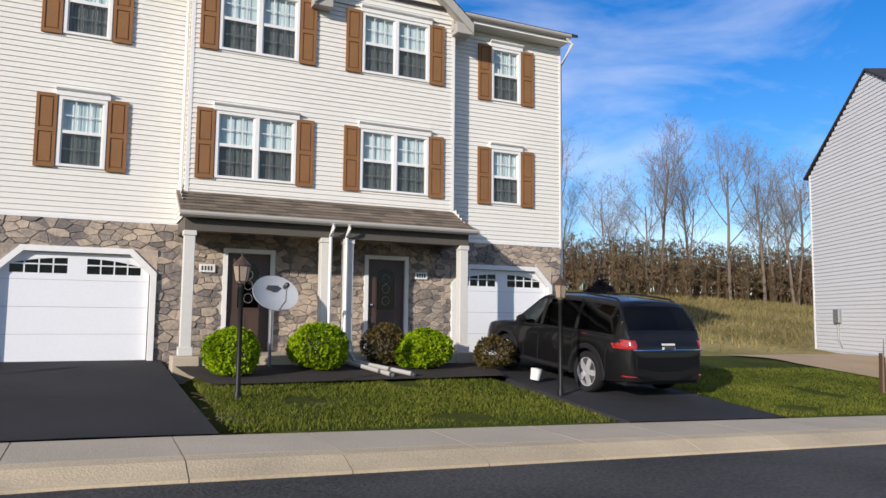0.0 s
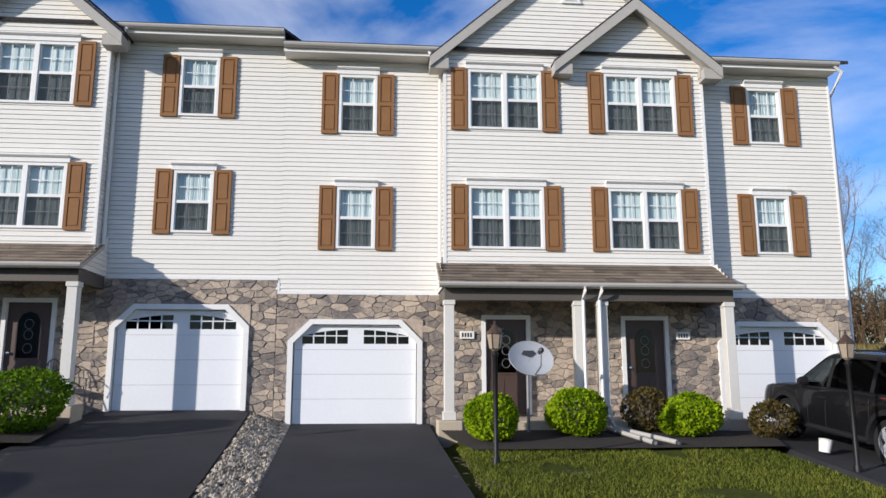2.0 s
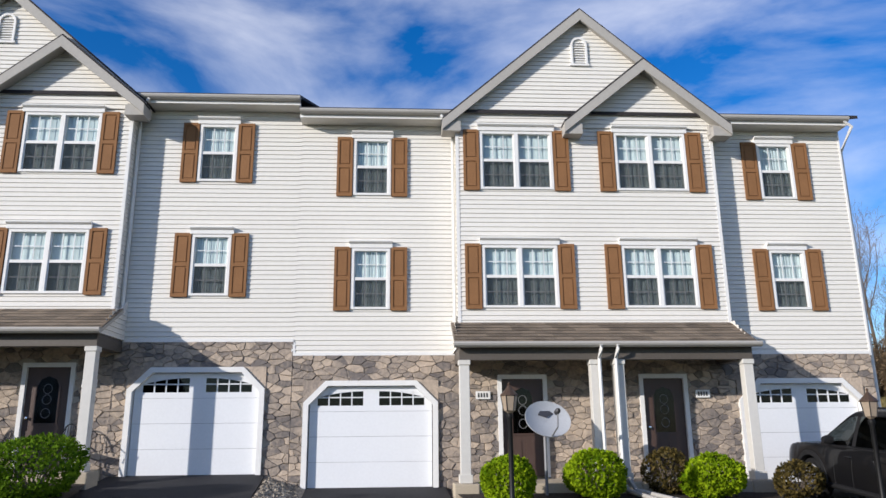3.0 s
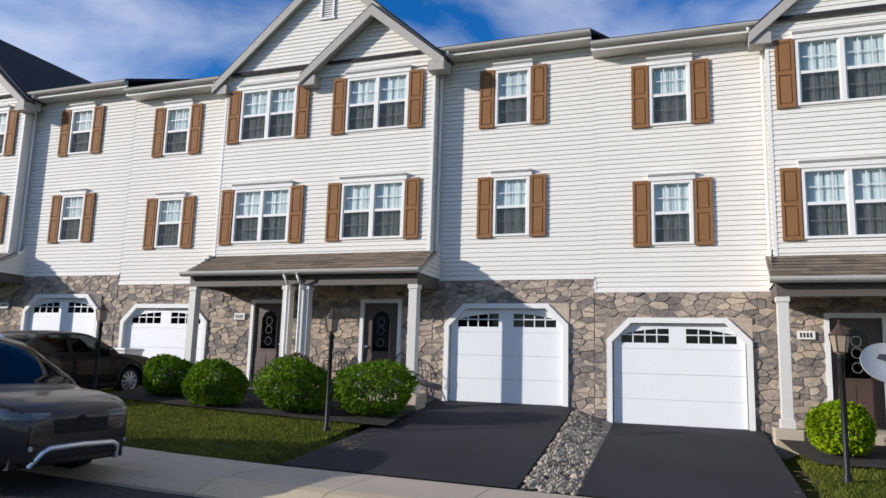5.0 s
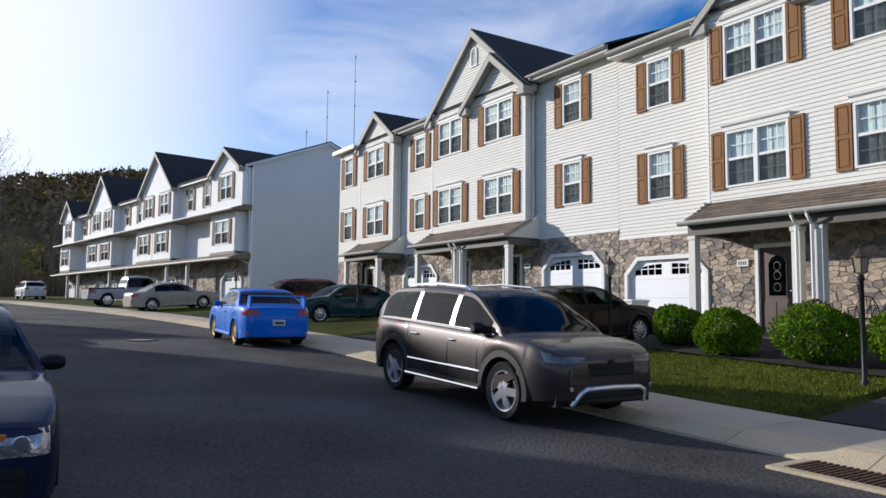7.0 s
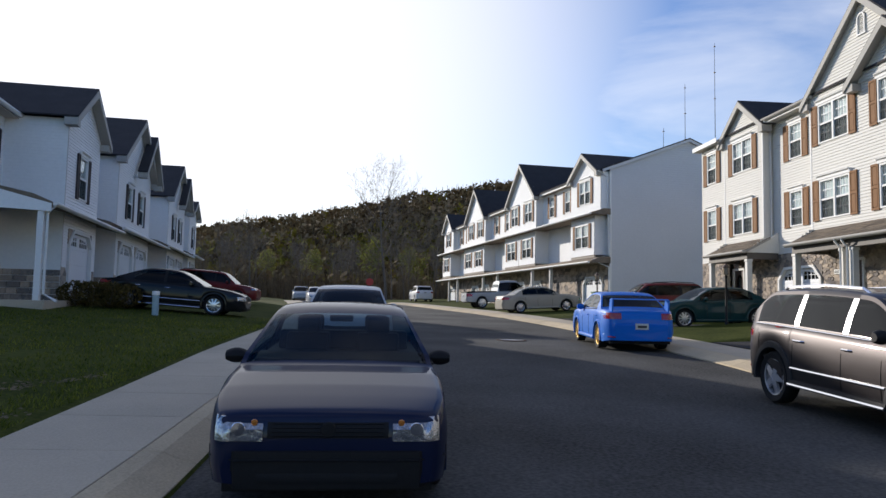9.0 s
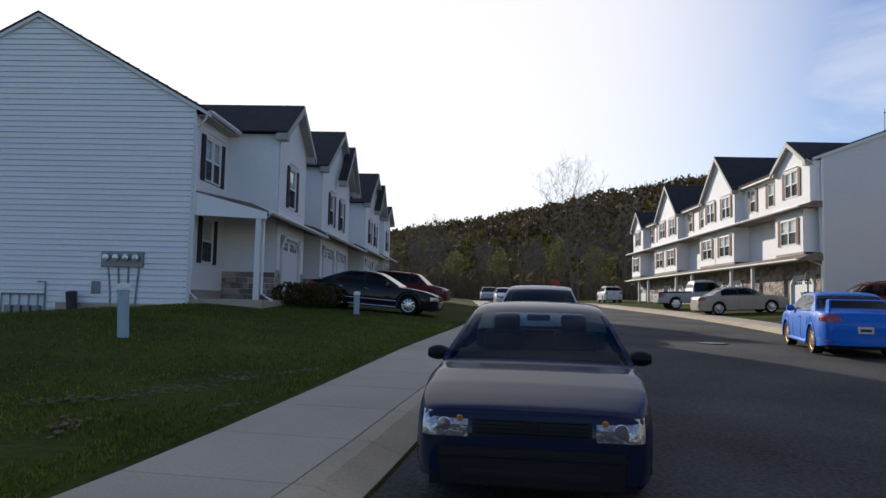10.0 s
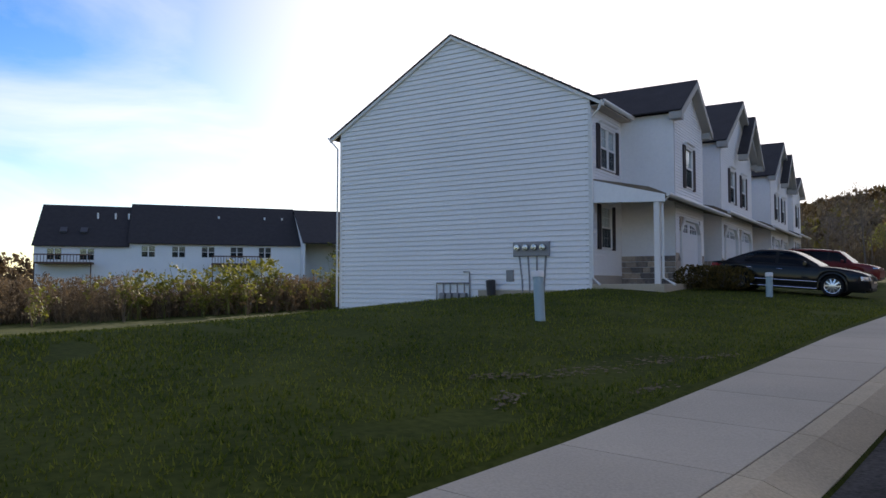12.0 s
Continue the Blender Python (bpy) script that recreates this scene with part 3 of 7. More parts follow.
def place_garage(root, x, y, z, w=2.60, h=2.08):
    """A sectional door with two arched-light panels, in a frame with cut corners."""
    if not GARAGE_MESHES:
        k = 4
        panels = []
        for i in range(k):
            d = Geo()
            za, zb = h * i / k, h * (i + 1) / k - 0.005
            d.box(-w / 2, w / 2, 0.0, 0.05, za, zb if i < 3 else za + 0.12)
            if i < 3:
                panels.append(d)
        za = h * 3 / 4
        for a, b in ((-w / 2, -w / 2 + 0.16), (-0.17, 0.17), (w / 2 - 0.16, w / 2)):
            d.box(a, b, 0.0, 0.05, za + 0.12, h)
        for a, b in ((-w / 2 + 0.16, -0.17), (0.17, w / 2 - 0.16)):
            d.box(a, b, 0.0, 0.05, h - 0.1, h)
        GARAGE_MESHES["door"] = d.mesh("garage_door", M_GARAGE)
        GARAGE_MESHES["panels"] = [q.mesh("door_panel", M_GARAGE) for q in panels]
        lights, bars = [], []
        for sgn, a, b in ((-1, -w / 2 + 0.16, -0.17), (1, 0.17, w / 2 - 0.16)):
            lights.append(Geo().box(a, b, 0.02, 0.03, za + 0.12, h - 0.1).mesh("pane", M_CARGLASS))
            br = Geo()
            for q in range(1, 4):
                xx = a + (b - a) * q / 4
                br.box(xx - 0.012, xx + 0.012, -0.006, 0.018, za + 0.12, h - 0.1)
            zz = (za + h) / 2 + 0.03
            br.box(a, b, -0.006, 0.016, zz - 0.012, zz + 0.012)
            for q in range(10):       # the sunburst arch over the lights
                s0, s1 = q / 10, (q + 1) / 10
                f0, f1 = h - 0.1 - 0.13 * (1 - (s0 if sgn < 0 else 1 - s0)) ** 2, h - 0.1 - 0.13 * (1 - (s1 if sgn < 0 else 1 - s1)) ** 2
                xa, xb = a + (b - a) * s0, a + (b - a) * s1
                br.prism([(xa, f0), (xb, f1), (xb, h - 0.098), (xa, h - 0.098)], 1, -0.006, 0.019)
            bars.append(br.mesh("sunburst_grille", M_GARAGE))
        GARAGE_MESHES["lights"], GARAGE_MESHES["bars"] = lights, bars
        f = Geo()
        c = 0.40
        W, H = w / 2 + 0.02, h + 0.02
        inner = [(-W, 0), (-W, H - c), (-W + c, H), (W - c, H), (W, H - c), (W, 0)]
        t = 0.11
        outer = [(-W - t, 0), (-W - t, H - c + 0.05), (-W + c - 0.05, H + t), (W - c + 0.05, H + t), (W + t, H - c + 0.05), (W + t, 0)]
        for i in range(5):
            f.prism([inner[i], inner[i + 1], outer[i + 1], outer[i]], 1, -0.09, 0.12)
        GARAGE_MESHES["frame"] = f.mesh("garage_frame", M_TRIM)
        GARAGE_MESHES["plug"] = []
        for s in (-1, 1):
            plug = Geo()
            plug.prism([(s * (W - c), H + t + 0.01), (s * (W + t + 0.01), H - c), (s * (W + t + 0.01), H + t + 0.01)], 1, -0.035, 0.1)
            GARAGE_MESHES["plug"].append(plug.mesh("corner_stone", M_STONE))
        # plate coloured near-black to give the unlit garage behind the panes
        GARAGE_MESHES["back"] = Geo().box(-w / 2 - 0.05, w / 2 + 0.05, 0.5, 0.52, 0, h + 0.1).mesh("garage_dark", M_UNLIT)
    fr = part("garage_frame", GARAGE_MESHES["frame"], None, root)
    fr.location = (x, y, z)
    dr = part("garage_door", GARAGE_MESHES["door"], None, root, "white panelled sectional garage door")
    dr.location = (x, y + 0.04, z + 0.01)
    for p in GARAGE_MESHES["plug"]:
        part("corner_stone", p, None, root).location = (x, y, z)
    for p in GARAGE_MESHES["panels"]:
        part("door_panel", p, None, dr)
    for p in GARAGE_MESHES["lights"]:
        part("pane", p, None, dr)
    for p in GARAGE_MESHES["bars"]:
        part("sunburst_grille", p, None, dr)
    part("garage_dark", GARAGE_MESHES["back"], None, dr, "near-black plate for the unlit garage behind the lights")


def place_entry(root, x, y, z, plate_side):
    w, h = 0.9, 2.05
    fr = Geo()
    fr.box(-w / 2 - 0.09, -w / 2, -0.06, 0.1, 0, h + 0.09).box(w / 2, w / 2 + 0.09, -0.06, 0.1, 0, h + 0.09).box(-w / 2, w / 2, -0.06, 0.1, h, h + 0.09)
    f = part("door_frame", fr, M_TRIM, root)
    f.location = (x, y, z)
    d = Geo().box(-w / 2, w / 2, 0.02, 0.06, 0.02, h)
    for sx in (-1, 1):
        d.box(sx * 0.2 - 0.15, sx * 0.2 + 0.15, 0.008, 0.02, 0.15, 0.75)
    d.box(-0.26, 0.26, 0.004, 0.02, 0.86, 0.9).box(-0.26, -0.22, 0.004, 0.02, 0.9, 1.7).box(0.22, 0.26, 0.004, 0.02, 0.9, 1.7)
    dr = part("entry_door", d, M_DOOR, root, "dark brown panelled entry door")
    dr.location = (x, y, z)
    gl = Geo().prism([(-0.22, 0.9), (0.22, 0.9), (0.22, 1.65), (0.15, 1.8), (0.0, 1.86), (-0.15, 1.8), (-0.22, 1.65)], 1, 0.006, 0.018)
    part("pane", gl, M_CARGLASS, dr, "oval leaded glass")
    came = Geo()
    for zz in (1.1, 1.38, 1.6):
        came.tube([(0.09 * math.cos(a), 0.002, zz + 0.1 * math.sin(a)) for a in np.linspace(0, 2 * math.pi, 11)], 0.006, 5)
    part("leading", came, M_METER, dr)
    part("handle", Geo().lathe([(0.0, -0.05), (0.03, -0.045), (0.033, -0.02), (0.015, 0.0), (0.015, 0.02)], (-plate_side * 0.36, 0, 1.0), 1, 10), M_CHROME, dr)
    sx = x + plate_side * 0.86
    pl = part("number_plate", Geo().box(-0.16, 0.16, -0.03, 0.0, 0, 0.17), M_TRIM, root, "white number plate with dark bars")
    soften(pl, 0.01)
    pl.location = (sx, y - 0.045, z + 1.62)
    for i in range(4):
        part("bar", Geo().box(-0.115 + i * 0.06, -0.08 + i * 0.06, -0.034, -0.03, 0.04, 0.13), M_SIGNBAR, pl)


def stones(root, x0, x1, z0, z1, y, holes, seed, near=False, cell=(0.21, 0.12)):
    """Irregular fieldstones over a mortar bed on a wall that faces -y."""
    rng = random.Random(seed)
    # stones of mixed size: cells round scattered middles, wider than high
    ax = cell[0] / cell[1] * 1.02
    W_, H_ = (x1 - x0) / ax, z1 - z0
    want = int(W_ * H_ / (cell[1] * cell[1]) * 0.86)
    seeds, buckets, tries = [], {}, 0
    size = cell[1] * 1.3
    while len(seeds) < want and tries < want * 14:
        tries += 1
        px, pz = rng.uniform(0, W_), rng.uniform(0, H_)
        gap = cell[1] * rng.choice((0.55, 0.7, 0.85, 1.1, 1.35))
        i, j = int(px / size), int(pz / size)
        if all((px - q[0]) ** 2 + (pz - q[1]) ** 2 > (max(gap, q[2]) * 0.8 if gap > q[2] else gap * 0.95) ** 2 for di in (-1, 0, 1) for dj in (-1, 0, 1) for q in buckets.get((i + di, j + dj), ())):
            q = (px, pz, gap)
            seeds.append(q)
            buckets.setdefault((i, j), []).append(q)
    joined, made = Geo(), 0
    for px0, pz0, gap in seeds:
        i, j = int(px0 / size), int(pz0 / size)
        poly = [(max(0, px0 - 2.2 * size), max(0, pz0 - 1.6 * size)), (min(W_, px0 + 2.2 * size), max(0, pz0 - 1.6 * size)), (min(W_, px0 + 2.2 * size), min(H_, pz0 + 1.6 * size)), (max(0, px0 - 2.2 * size), min(H_, pz0 + 1.6 * size))]
        for di in range(-3, 4):
            for dj in range(-3, 4):
                for q in buckets.get((i + di, j + dj), ()):
                    if q[0] == px0 and q[1] == pz0:
                        continue
                    mx, mz, nx_, nz_ = (px0 + q[0]) / 2, (pz0 + q[1]) / 2, q[0] - px0, q[1] - pz0
                    out = []
                    for (ux, uz), (vx, vz) in zip(poly, poly[1:] + poly[:1]):
                        du, dv = (ux - mx) * nx_ + (uz - mz) * nz_, (vx - mx) * nx_ + (vz - mz) * nz_
                        if du <= 0:
                            out.append((ux, uz))
                        if (du < 0 < dv) or (dv < 0 < du):
                            t = du / (du - dv)
                            out.append((ux + (vx - ux) * t, uz + (vz - uz) * t))
                    poly = out
                    if len(poly) < 3:
                        break
        if len(poly) < 3:
            continue
        poly = [(x0 + px * ax, z0 + pz) for px, pz in poly]
        cx, cz = sum(p[0] for p in poly) / len(poly), sum(p[1] for p in poly) / len(poly)
        if any(h[0] < cx < h[1] and h[2] < cz < h[3] for h in holes):
            continue
        q = []
        for px, pz in poly:
            px, pz = min(max(px, x0), x1), min(max(pz, z0), z1)
            for h in holes:
                if h[0] < px < h[1] and h[2] < pz < h[3]:
                    c = [(abs(px - h[0]), (h[0], pz)), (abs(h[1] - px), (h[1], pz)), (abs(h[3] - pz), (px, h[3]))]
                    px, pz = min(c)[1]
            q.append((px, pz))
        def inset(d, t):
            return [(cx + (px - cx) * (1 - d / max(abs(px - cx) + 0.04, 0.05)), cz + (pz - cz) * (1 - t / max(abs(pz - cz) + 0.03, 0.05))) for px, pz in q]
        a, b = inset(0.008, 0.007), inset(0.022, 0.018)
        h0 = rng.uniform(0.012, 0.04)
        alone = near and cz < z0 + 2.0 and made < 150
        made += alone
        g = Geo() if alone else joined
        n = len(a)
        k0 = len(g.v)
        tilt = rng.uniform(-0.06, 0.06)
        g.v += [(px, y, pz) for px, pz in a] + [(px, y - h0 * 0.7, pz) for px, pz in a] + [(px, y - h0 - tilt * (px - cx), pz) for px, pz in b]
        for lv in (0, 1):
            g.f += [(k0 + lv * n + i, k0 + lv * n + (i + 1) % n, k0 + (lv + 1) * n + (i + 1) % n, k0 + (lv + 1) * n + i) for i in range(n)]
        g.f.append(tuple(k0 + 2 * n + i for i in range(n)))
        if alone:
            part("stone", g, M_STONE, root)
    if joined.v:
        tagged(part("stonework", joined.mesh("stonework", M_STONE), None, root), kind="stuff")


def wall_slab(g, x0, x1, z0, z1, y, holes, depth=0.18):
    """A wall of boxes round its openings, its face at y."""
    xs = sorted({x0, x1, *[min(max(h[i], x0), x1) for h in holes for i in (0, 1)]})
    for a, b in zip(xs, xs[1:]):
        if b - a < 1e-4:
            continue
        m = (a + b) / 2
        cuts = sorted((max(h[2], z0), min(h[3], z1)) for h in holes if h[0] < m < h[1])
        z = z0
        for c in cuts:
            if c[0] > z + 1e-4:
                g.box(a, b, y, y + depth, z, c[0])
            z = max(z, c[1])
        if z < z1 - 1e-4:
            g.box(a, b, y, y + depth, z, z1)


def gutter(g, x0, x1, y, z):
    g.prism([(y, z), (y - 0.12, z), (y - 0.135, z - 0.04), (y - 0.12, z - 0.075), (y - 0.07, z - 0.11), (y, z - 0.11)], 0, x0, x1)


def spout(root, pts, r=0.04):
    g = Geo()
    g.tube(pts, r, 6)
    part("downspout", g, M_TRIM, root, smooth=True)


def gable_roof(root, xc, half, eave_z, peak_z, yf, yb, material, fascia=0.24, name="gable_roof"):
    """Two pitched slabs over a gable, with boxed fascia, from yf back to yb."""
    t = 0.05
    rf = Geo()
    for s in (-1, 1):
        rf.prism([(xc, peak_z), (xc, peak_z + t), (xc + s * half, eave_z + t), (xc + s * half, eave_z)], 1, yf, yb)
    part(name, rf, material, root, "dark shingled gable roof")
    fa = Geo()
    for s in (-1, 1):
        dz = -fascia * 1.15
        fa.prism([(xc, peak_z - 0.005), (xc + s * half, eave_z - 0.005), (xc + s * half, eave_z - fascia), (xc, peak_z + dz)], 1, yf - 0.02, yf + 0.03)
        fa.prism([(xc, peak_z - 0.02 - fascia * 0.6), (xc + s * half, eave_z - 0.02 - fascia * 0.6), (xc + s * half, eave_z - fascia * 0.7), (xc, peak_z - fascia * 0.8)], 1, yf + 0.03, yf + 0.42)
        fa.box(min(xc + s * half, xc + s * (half - 0.42)), max(xc + s * half, xc + s * (half - 0.42)), yf + 0.032, yf + 0.42, eave_z - fascia - 0.02, eave_z - 0.02)
    part("fascia", fa, M_TRIM_GREY if material is M_ROOF else M_TRIM, root)


def townhouse_row():
    root = thing("townhouse_row", "three-storey cream townhouses with brown shutters and stone ground floor", "townhouse")
    D = {1: 0.0, 2: 0.30, 3: 0.58, 4: 0.6}        # the floors step up with the street
    side, shell, roof = Geo(), Geo(), Slabs("roof_slope", M_ROOF, root)
    trim, sof = Boxes("trim_board", M_TRIM, root), Boxes("soffit", M_SOFFIT, root)
    stone_jobs = []

    def recess(x0, x1, cars, d, seed, near=False):
        """A flush stretch with garages below and single windows above; cars: garage centres."""
        z0, top = 0.46 + d, 8.62 + d
        st = 3.22 + d
        holes, gh = [], []
        for c, wc in cars:
            for z in (4.22 + d, 6.86 + d):
                window_set(root, wc, WALL_Y, z, 0.86, 1.38, False)
                holes.append((wc - 0.42, wc + 0.42, z + 0.01, z + 1.37))
            place_garage(root, c, WALL_Y, z0)
            gh.append((c - 1.40, c + 1.40, z0 - 1, z0 + 2.18))
        siding(side, x0, x1, st, top, WALL_Y, holes)
        wall_slab(shell, x0, x1, st, top, WALL_Y + 0.01, holes)
        wall_slab(shell, x0, x1, z0 - 0.8, st, WALL_Y + 0.01, gh)
        stone_jobs.append((x0, x1, z0 - 0.45, st, WALL_Y, gh, seed, near))
        trim.box(x0, x1, WALL_Y - 0.03, WALL_Y + 0.009, st - 0.012, st + 0.05)
        # eave
        sof.box(x0, x1, WALL_Y - 0.42, WALL_Y, top - 0.04, top)
        trim.box(x0, x1, WALL_Y - 0.44, WALL_Y - 0.42, top - 0.04, top + 0.14)
        gut_geo = Geo()
        gutter(gut_geo, x0, x1, WALL_Y - 0.442, top + 0.14)
        part("gutter", gut_geo, M_TRIM_GREY, root)

    def bay(xc, d, half=3.0, wins=(-1.63, 1.5), nested=True, seed=1, near=False, doors=True):
        z0 = 0.46 + d
        zb, top, eave, peak = 3.81 + d, 8.59 + d, 8.51 + d, 11.41 + d
        if not nested:
            peak = 10.0 + d
        xl, xr = xc - half, xc + half
        holes = []
        for o in wins:
            for z in (4.19 + d, 6.9 + d):
                window_set(root, xc + o, BAY_Y, z, 1.68, 1.4, True)
                holes.append((xc + o - 0.82, xc + o + 0.82, z + 0.01, z + 1.39))
        slope = (peak - eave) / (half + 0.35)
        span = lambda z: (xc - (peak - z) / slope, xc + (peak - z) / slope)
        siding(side, xl, xr, zb, peak, BAY_Y, holes, lambda z: span(z) if z > eave else (xl, xr))
        wall_slab(shell, xl + 0.01, xr - 0.01, zb, top, BAY_Y + 0.01, holes, 0.12)
        shell.prism([(xl + 0.01, top), (xr - 0.01, top), (xc, peak - 0.1)], 1, BAY_Y + 0.011, BAY_Y + 0.1)
        siding_end(side, BAY_Y, WALL_Y, zb - 0.2, top, xr, 1)
        siding_end(side, BAY_Y, WALL_Y, zb - 0.2, top, xl, -1)
        for x, s in ((xl, -1), (xr, 1)):
            trim.box(x - 0.05 if s > 0 else x - 0.022, x + 0.022 if s > 0 else x + 0.05, BAY_Y - 0.022, BAY_Y + 0.05, zb, top)
        gable_roof(root, xc, half + 0.33, eave, peak, BAY_Y - 0.2, 21.0, M_ROOF)
        if nested:
            c2 = xc + 1.4
            h2 = half + 0.35 - 1.4
            p2 = eave + slope * h2
            gable_roof(root, c2, h2, eave - 0.1, p2 - 0.16, BAY_Y - 0.36, BAY_Y + 0.02, M_ROOF, name="small_gable_roof")
            sd = Geo()
            siding(sd, c2 - h2 + 0.3, c2 + h2 - 0.36, eave - 0.1, p2, BAY_Y - 0.03, (), lambda z: (c2 - (p2 - z) / slope, c2 + (p2 - z) / slope))
            tagged(part("small_gable_siding", sd, M_SIDING, root), kind="stuff")
            vz = peak - 1.35
            v = Geo()
            v.box(xc - 0.03 - 0.2, xc - 0.03 - 0.15, BAY_Y - 0.06, BAY_Y, vz, vz + 0.5).box(xc - 0.03 + 0.15, xc - 0.03 + 0.2, BAY_Y - 0.06, BAY_Y, vz, vz + 0.5)
            v.box(xc - 0.26, xc + 0.2, BAY_Y - 0.06, BAY_Y, vz - 0.05, vz)
            for i in range(8):
                a0, a1 = math.pi * i / 8, math.pi * (i + 1) / 8
                cxv = xc - 0.03
                v.prism([(cxv + 0.15 * math.cos(a0), vz + 0.5 + 0.15 * math.sin(a0)), (cxv + 0.2 * math.cos(a0), vz + 0.5 + 0.2 * math.sin(a0)), (cxv + 0.2 * math.cos(a1), vz + 0.5 + 0.2 * math.sin(a1)), (cxv + 0.15 * math.cos(a1), vz + 0.5 + 0.15 * math.sin(a1))], 1, BAY_Y - 0.06, BAY_Y)
            for i in range(9):
                z = vz + 0.03 + i * 0.065
                ww = 0.15 if z < vz + 0.5 else math.sqrt(max(0.0004, 0.0225 - (z - vz - 0.5) ** 2))
                v.prism([(BAY_Y - 0.045, z), (BAY_Y - 0.01, z + 0.045), (BAY_Y - 0.005, z + 0.045), (BAY_Y - 0.04, z)], 0, xc - 0.03 - ww, xc - 0.03 + ww)
            part("gable_vent", v, M_TRIM, root, "white arched louvred vent")
        # ground floor under the bay, behind the porch
        dh = []
        if doors:
            for s in ((-1, 1) if nested else (-1,)):
                dx = xc / 1.0125 + s * 1.56
                place_entry(root, dx, WALL_Y, z0 + 0.18, s)
                dh.append((dx - 0.54, dx + 0.54, z0 - 0.1, z0 + 2.32))
        wall_slab(shell, xl, xr, z0 - 0.8, zb + 0.1, WALL_Y + 0.01, dh)
        for h in dh:
            shell.box(h[0], h[1], WALL_Y + 0.12, WALL_Y + 0.2, h[2], h[3])
        stone_jobs.append((xl, xr, z0 - 0.3, zb - 0.1, WALL_Y, dh, seed, near))
        porch(xc / 1.0125, half / 1.0125, d, 4 if nested else 2, zb)
        # spouts at both sides
        for x, s in ((xl - 0.07, -1), (xr + 0.07, 1)):
            spout(root, [(x + s * 0.28, WALL_Y - 0.5, 8.66 + d), (x + s * 0.2, WALL_Y - 0.5, 8.55 + d), (x, WALL_Y - 0.16, 8.3 + d), (x, WALL_Y - 0.12, 8.1 + d), (x, WALL_Y - 0.12, zb + 0.05)])

    def porch(xc, half, d, posts, zb):
        xl, xr = xc - half - 0.16, xc + half + 0.14
        y0, y1, ze, zt = 14.42, BAY_Y, 3.30 + d, zb + 0.06
        n = 7
        for i in range(n):      # courses of shingles, lapped
            t0, t1 = i / n, (i + 1) / n
            ya, yb = y0 + (y1 - y0) * t0, y0 + (y1 - y0) * t1
            za, zc = ze + (zt - ze) * t0, ze + (zt - ze) * t1
            g = Geo()
            x, rng = xl, random.Random(int(xc * 7) + i)
            while x < xr:
                w = min(rng.uniform(0.22, 0.4), xr - x)
                lift = rng.uniform(0.012, 0.02)
                g.box(x, x + w - 0.004, 0, 0.001, 0, 0.001)
                k = len(g.v) - 8
                pts = [(ya - 0.02, za + lift), (yb, zc + 0.004)]
                g.v[k:] = [(x, pts[0][0], pts[0][1] - 0.01), (x + w - 0.004, pts[0][0], pts[0][1] - 0.01), (x, pts[1][0], pts[1][1] - 0.01), (x + w - 0.004, pts[1][0], pts[1][1] - 0.01),
                           (x, pts[0][0], pts[0][1]), (x + w - 0.004, pts[0][0], pts[0][1]), (x, pts[1][0], pts[1][1]), (x + w - 0.004, pts[1][0], pts[1][1])]
                x += w
            tagged(part("shingle_course", g, M_SHINGLE, root), kind="stuff")
        p = Geo()
        p.prism([(y0, ze - 0.01), (y1, zt - 0.012), (y1, zt - 0.09), (y0, ze - 0.09)], 0, xl, xr)
        part("porch_roof_deck", p, M_TRIM_GREY, root)
        # beams get the shade-darkened brown instead of the grey trim
        part("porch_beam", Geo().box(xl + 0.1, xr - 0.1, 14.56, 14.78, ze - 0.32, ze - 0.07), M_BEAM_SHADED, root)
        part("porch_beam", Geo().box(xl + 0.1, xl + 0.3, 14.78, WALL_Y, ze - 0.32, ze - 0.07), M_BEAM_SHADED, root)
        part("porch_beam", Geo().box(xr - 0.3, xr - 0.1, 14.78, WALL_Y, ze - 0.32, ze - 0.07), M_BEAM_SHADED, root)
        part("porch_ceiling", Geo().box(xl + 0.3, xr - 0.3, 14.78, WALL_Y, ze - 0.1, ze - 0.075), M_TRIM_GREY, root)
        for x, s in ((xl + 0.1, -1), (xr - 0.1, 1)):
            e = Geo()
            e.prism([(14.5, ze - 0.06), (WALL_Y, ze - 0.06), (WALL_Y, zt + 0.25), (BAY_Y, zt - 0.09)], 0, x - 0.02, x + 0.02)
            siding_end(e, 14.6, WALL_Y, ze - 0.06, zt, x + s * 0.021, s, lambda z: (14.55 + (z - ze) / (zt - ze) * 0.75, WALL_Y))
            tagged(part("porch_cheek", e, M_SIDING, root), kind="stuff")
        gg = Geo()
        gutter(gg, xl - 0.02, xr + 0.02, y0, ze + 0.02)
        part("porch_gutter", gg, M_TRIM_GREY, root)
        cols = (xl + 0.2, xc - 0.27, xc + 0.22, xr - 0.2) if posts == 4 else (xl + 0.2, xr - 0.2)
        for x in cols:
            c = Geo().box(x - 0.1, x + 0.1, 14.57, 14.77, 0.62 + d, ze - 0.32).box(x - 0.13, x + 0.13, 14.54, 14.80, 0.62 + d, 0.78 + d)
            c.box(x - 0.12, x + 0.12, 14.55, 14.79, ze - 0.42, ze - 0.322)
            soften(part("porch_post", c, M_SOFFIT, root), 0.008, 1)
            soften(part("post_footing", Geo().box(x - 0.24, x + 0.24, 14.4, 14.95, 0.0 + d, 0.618 + d), M_CONC, root), 0.02)
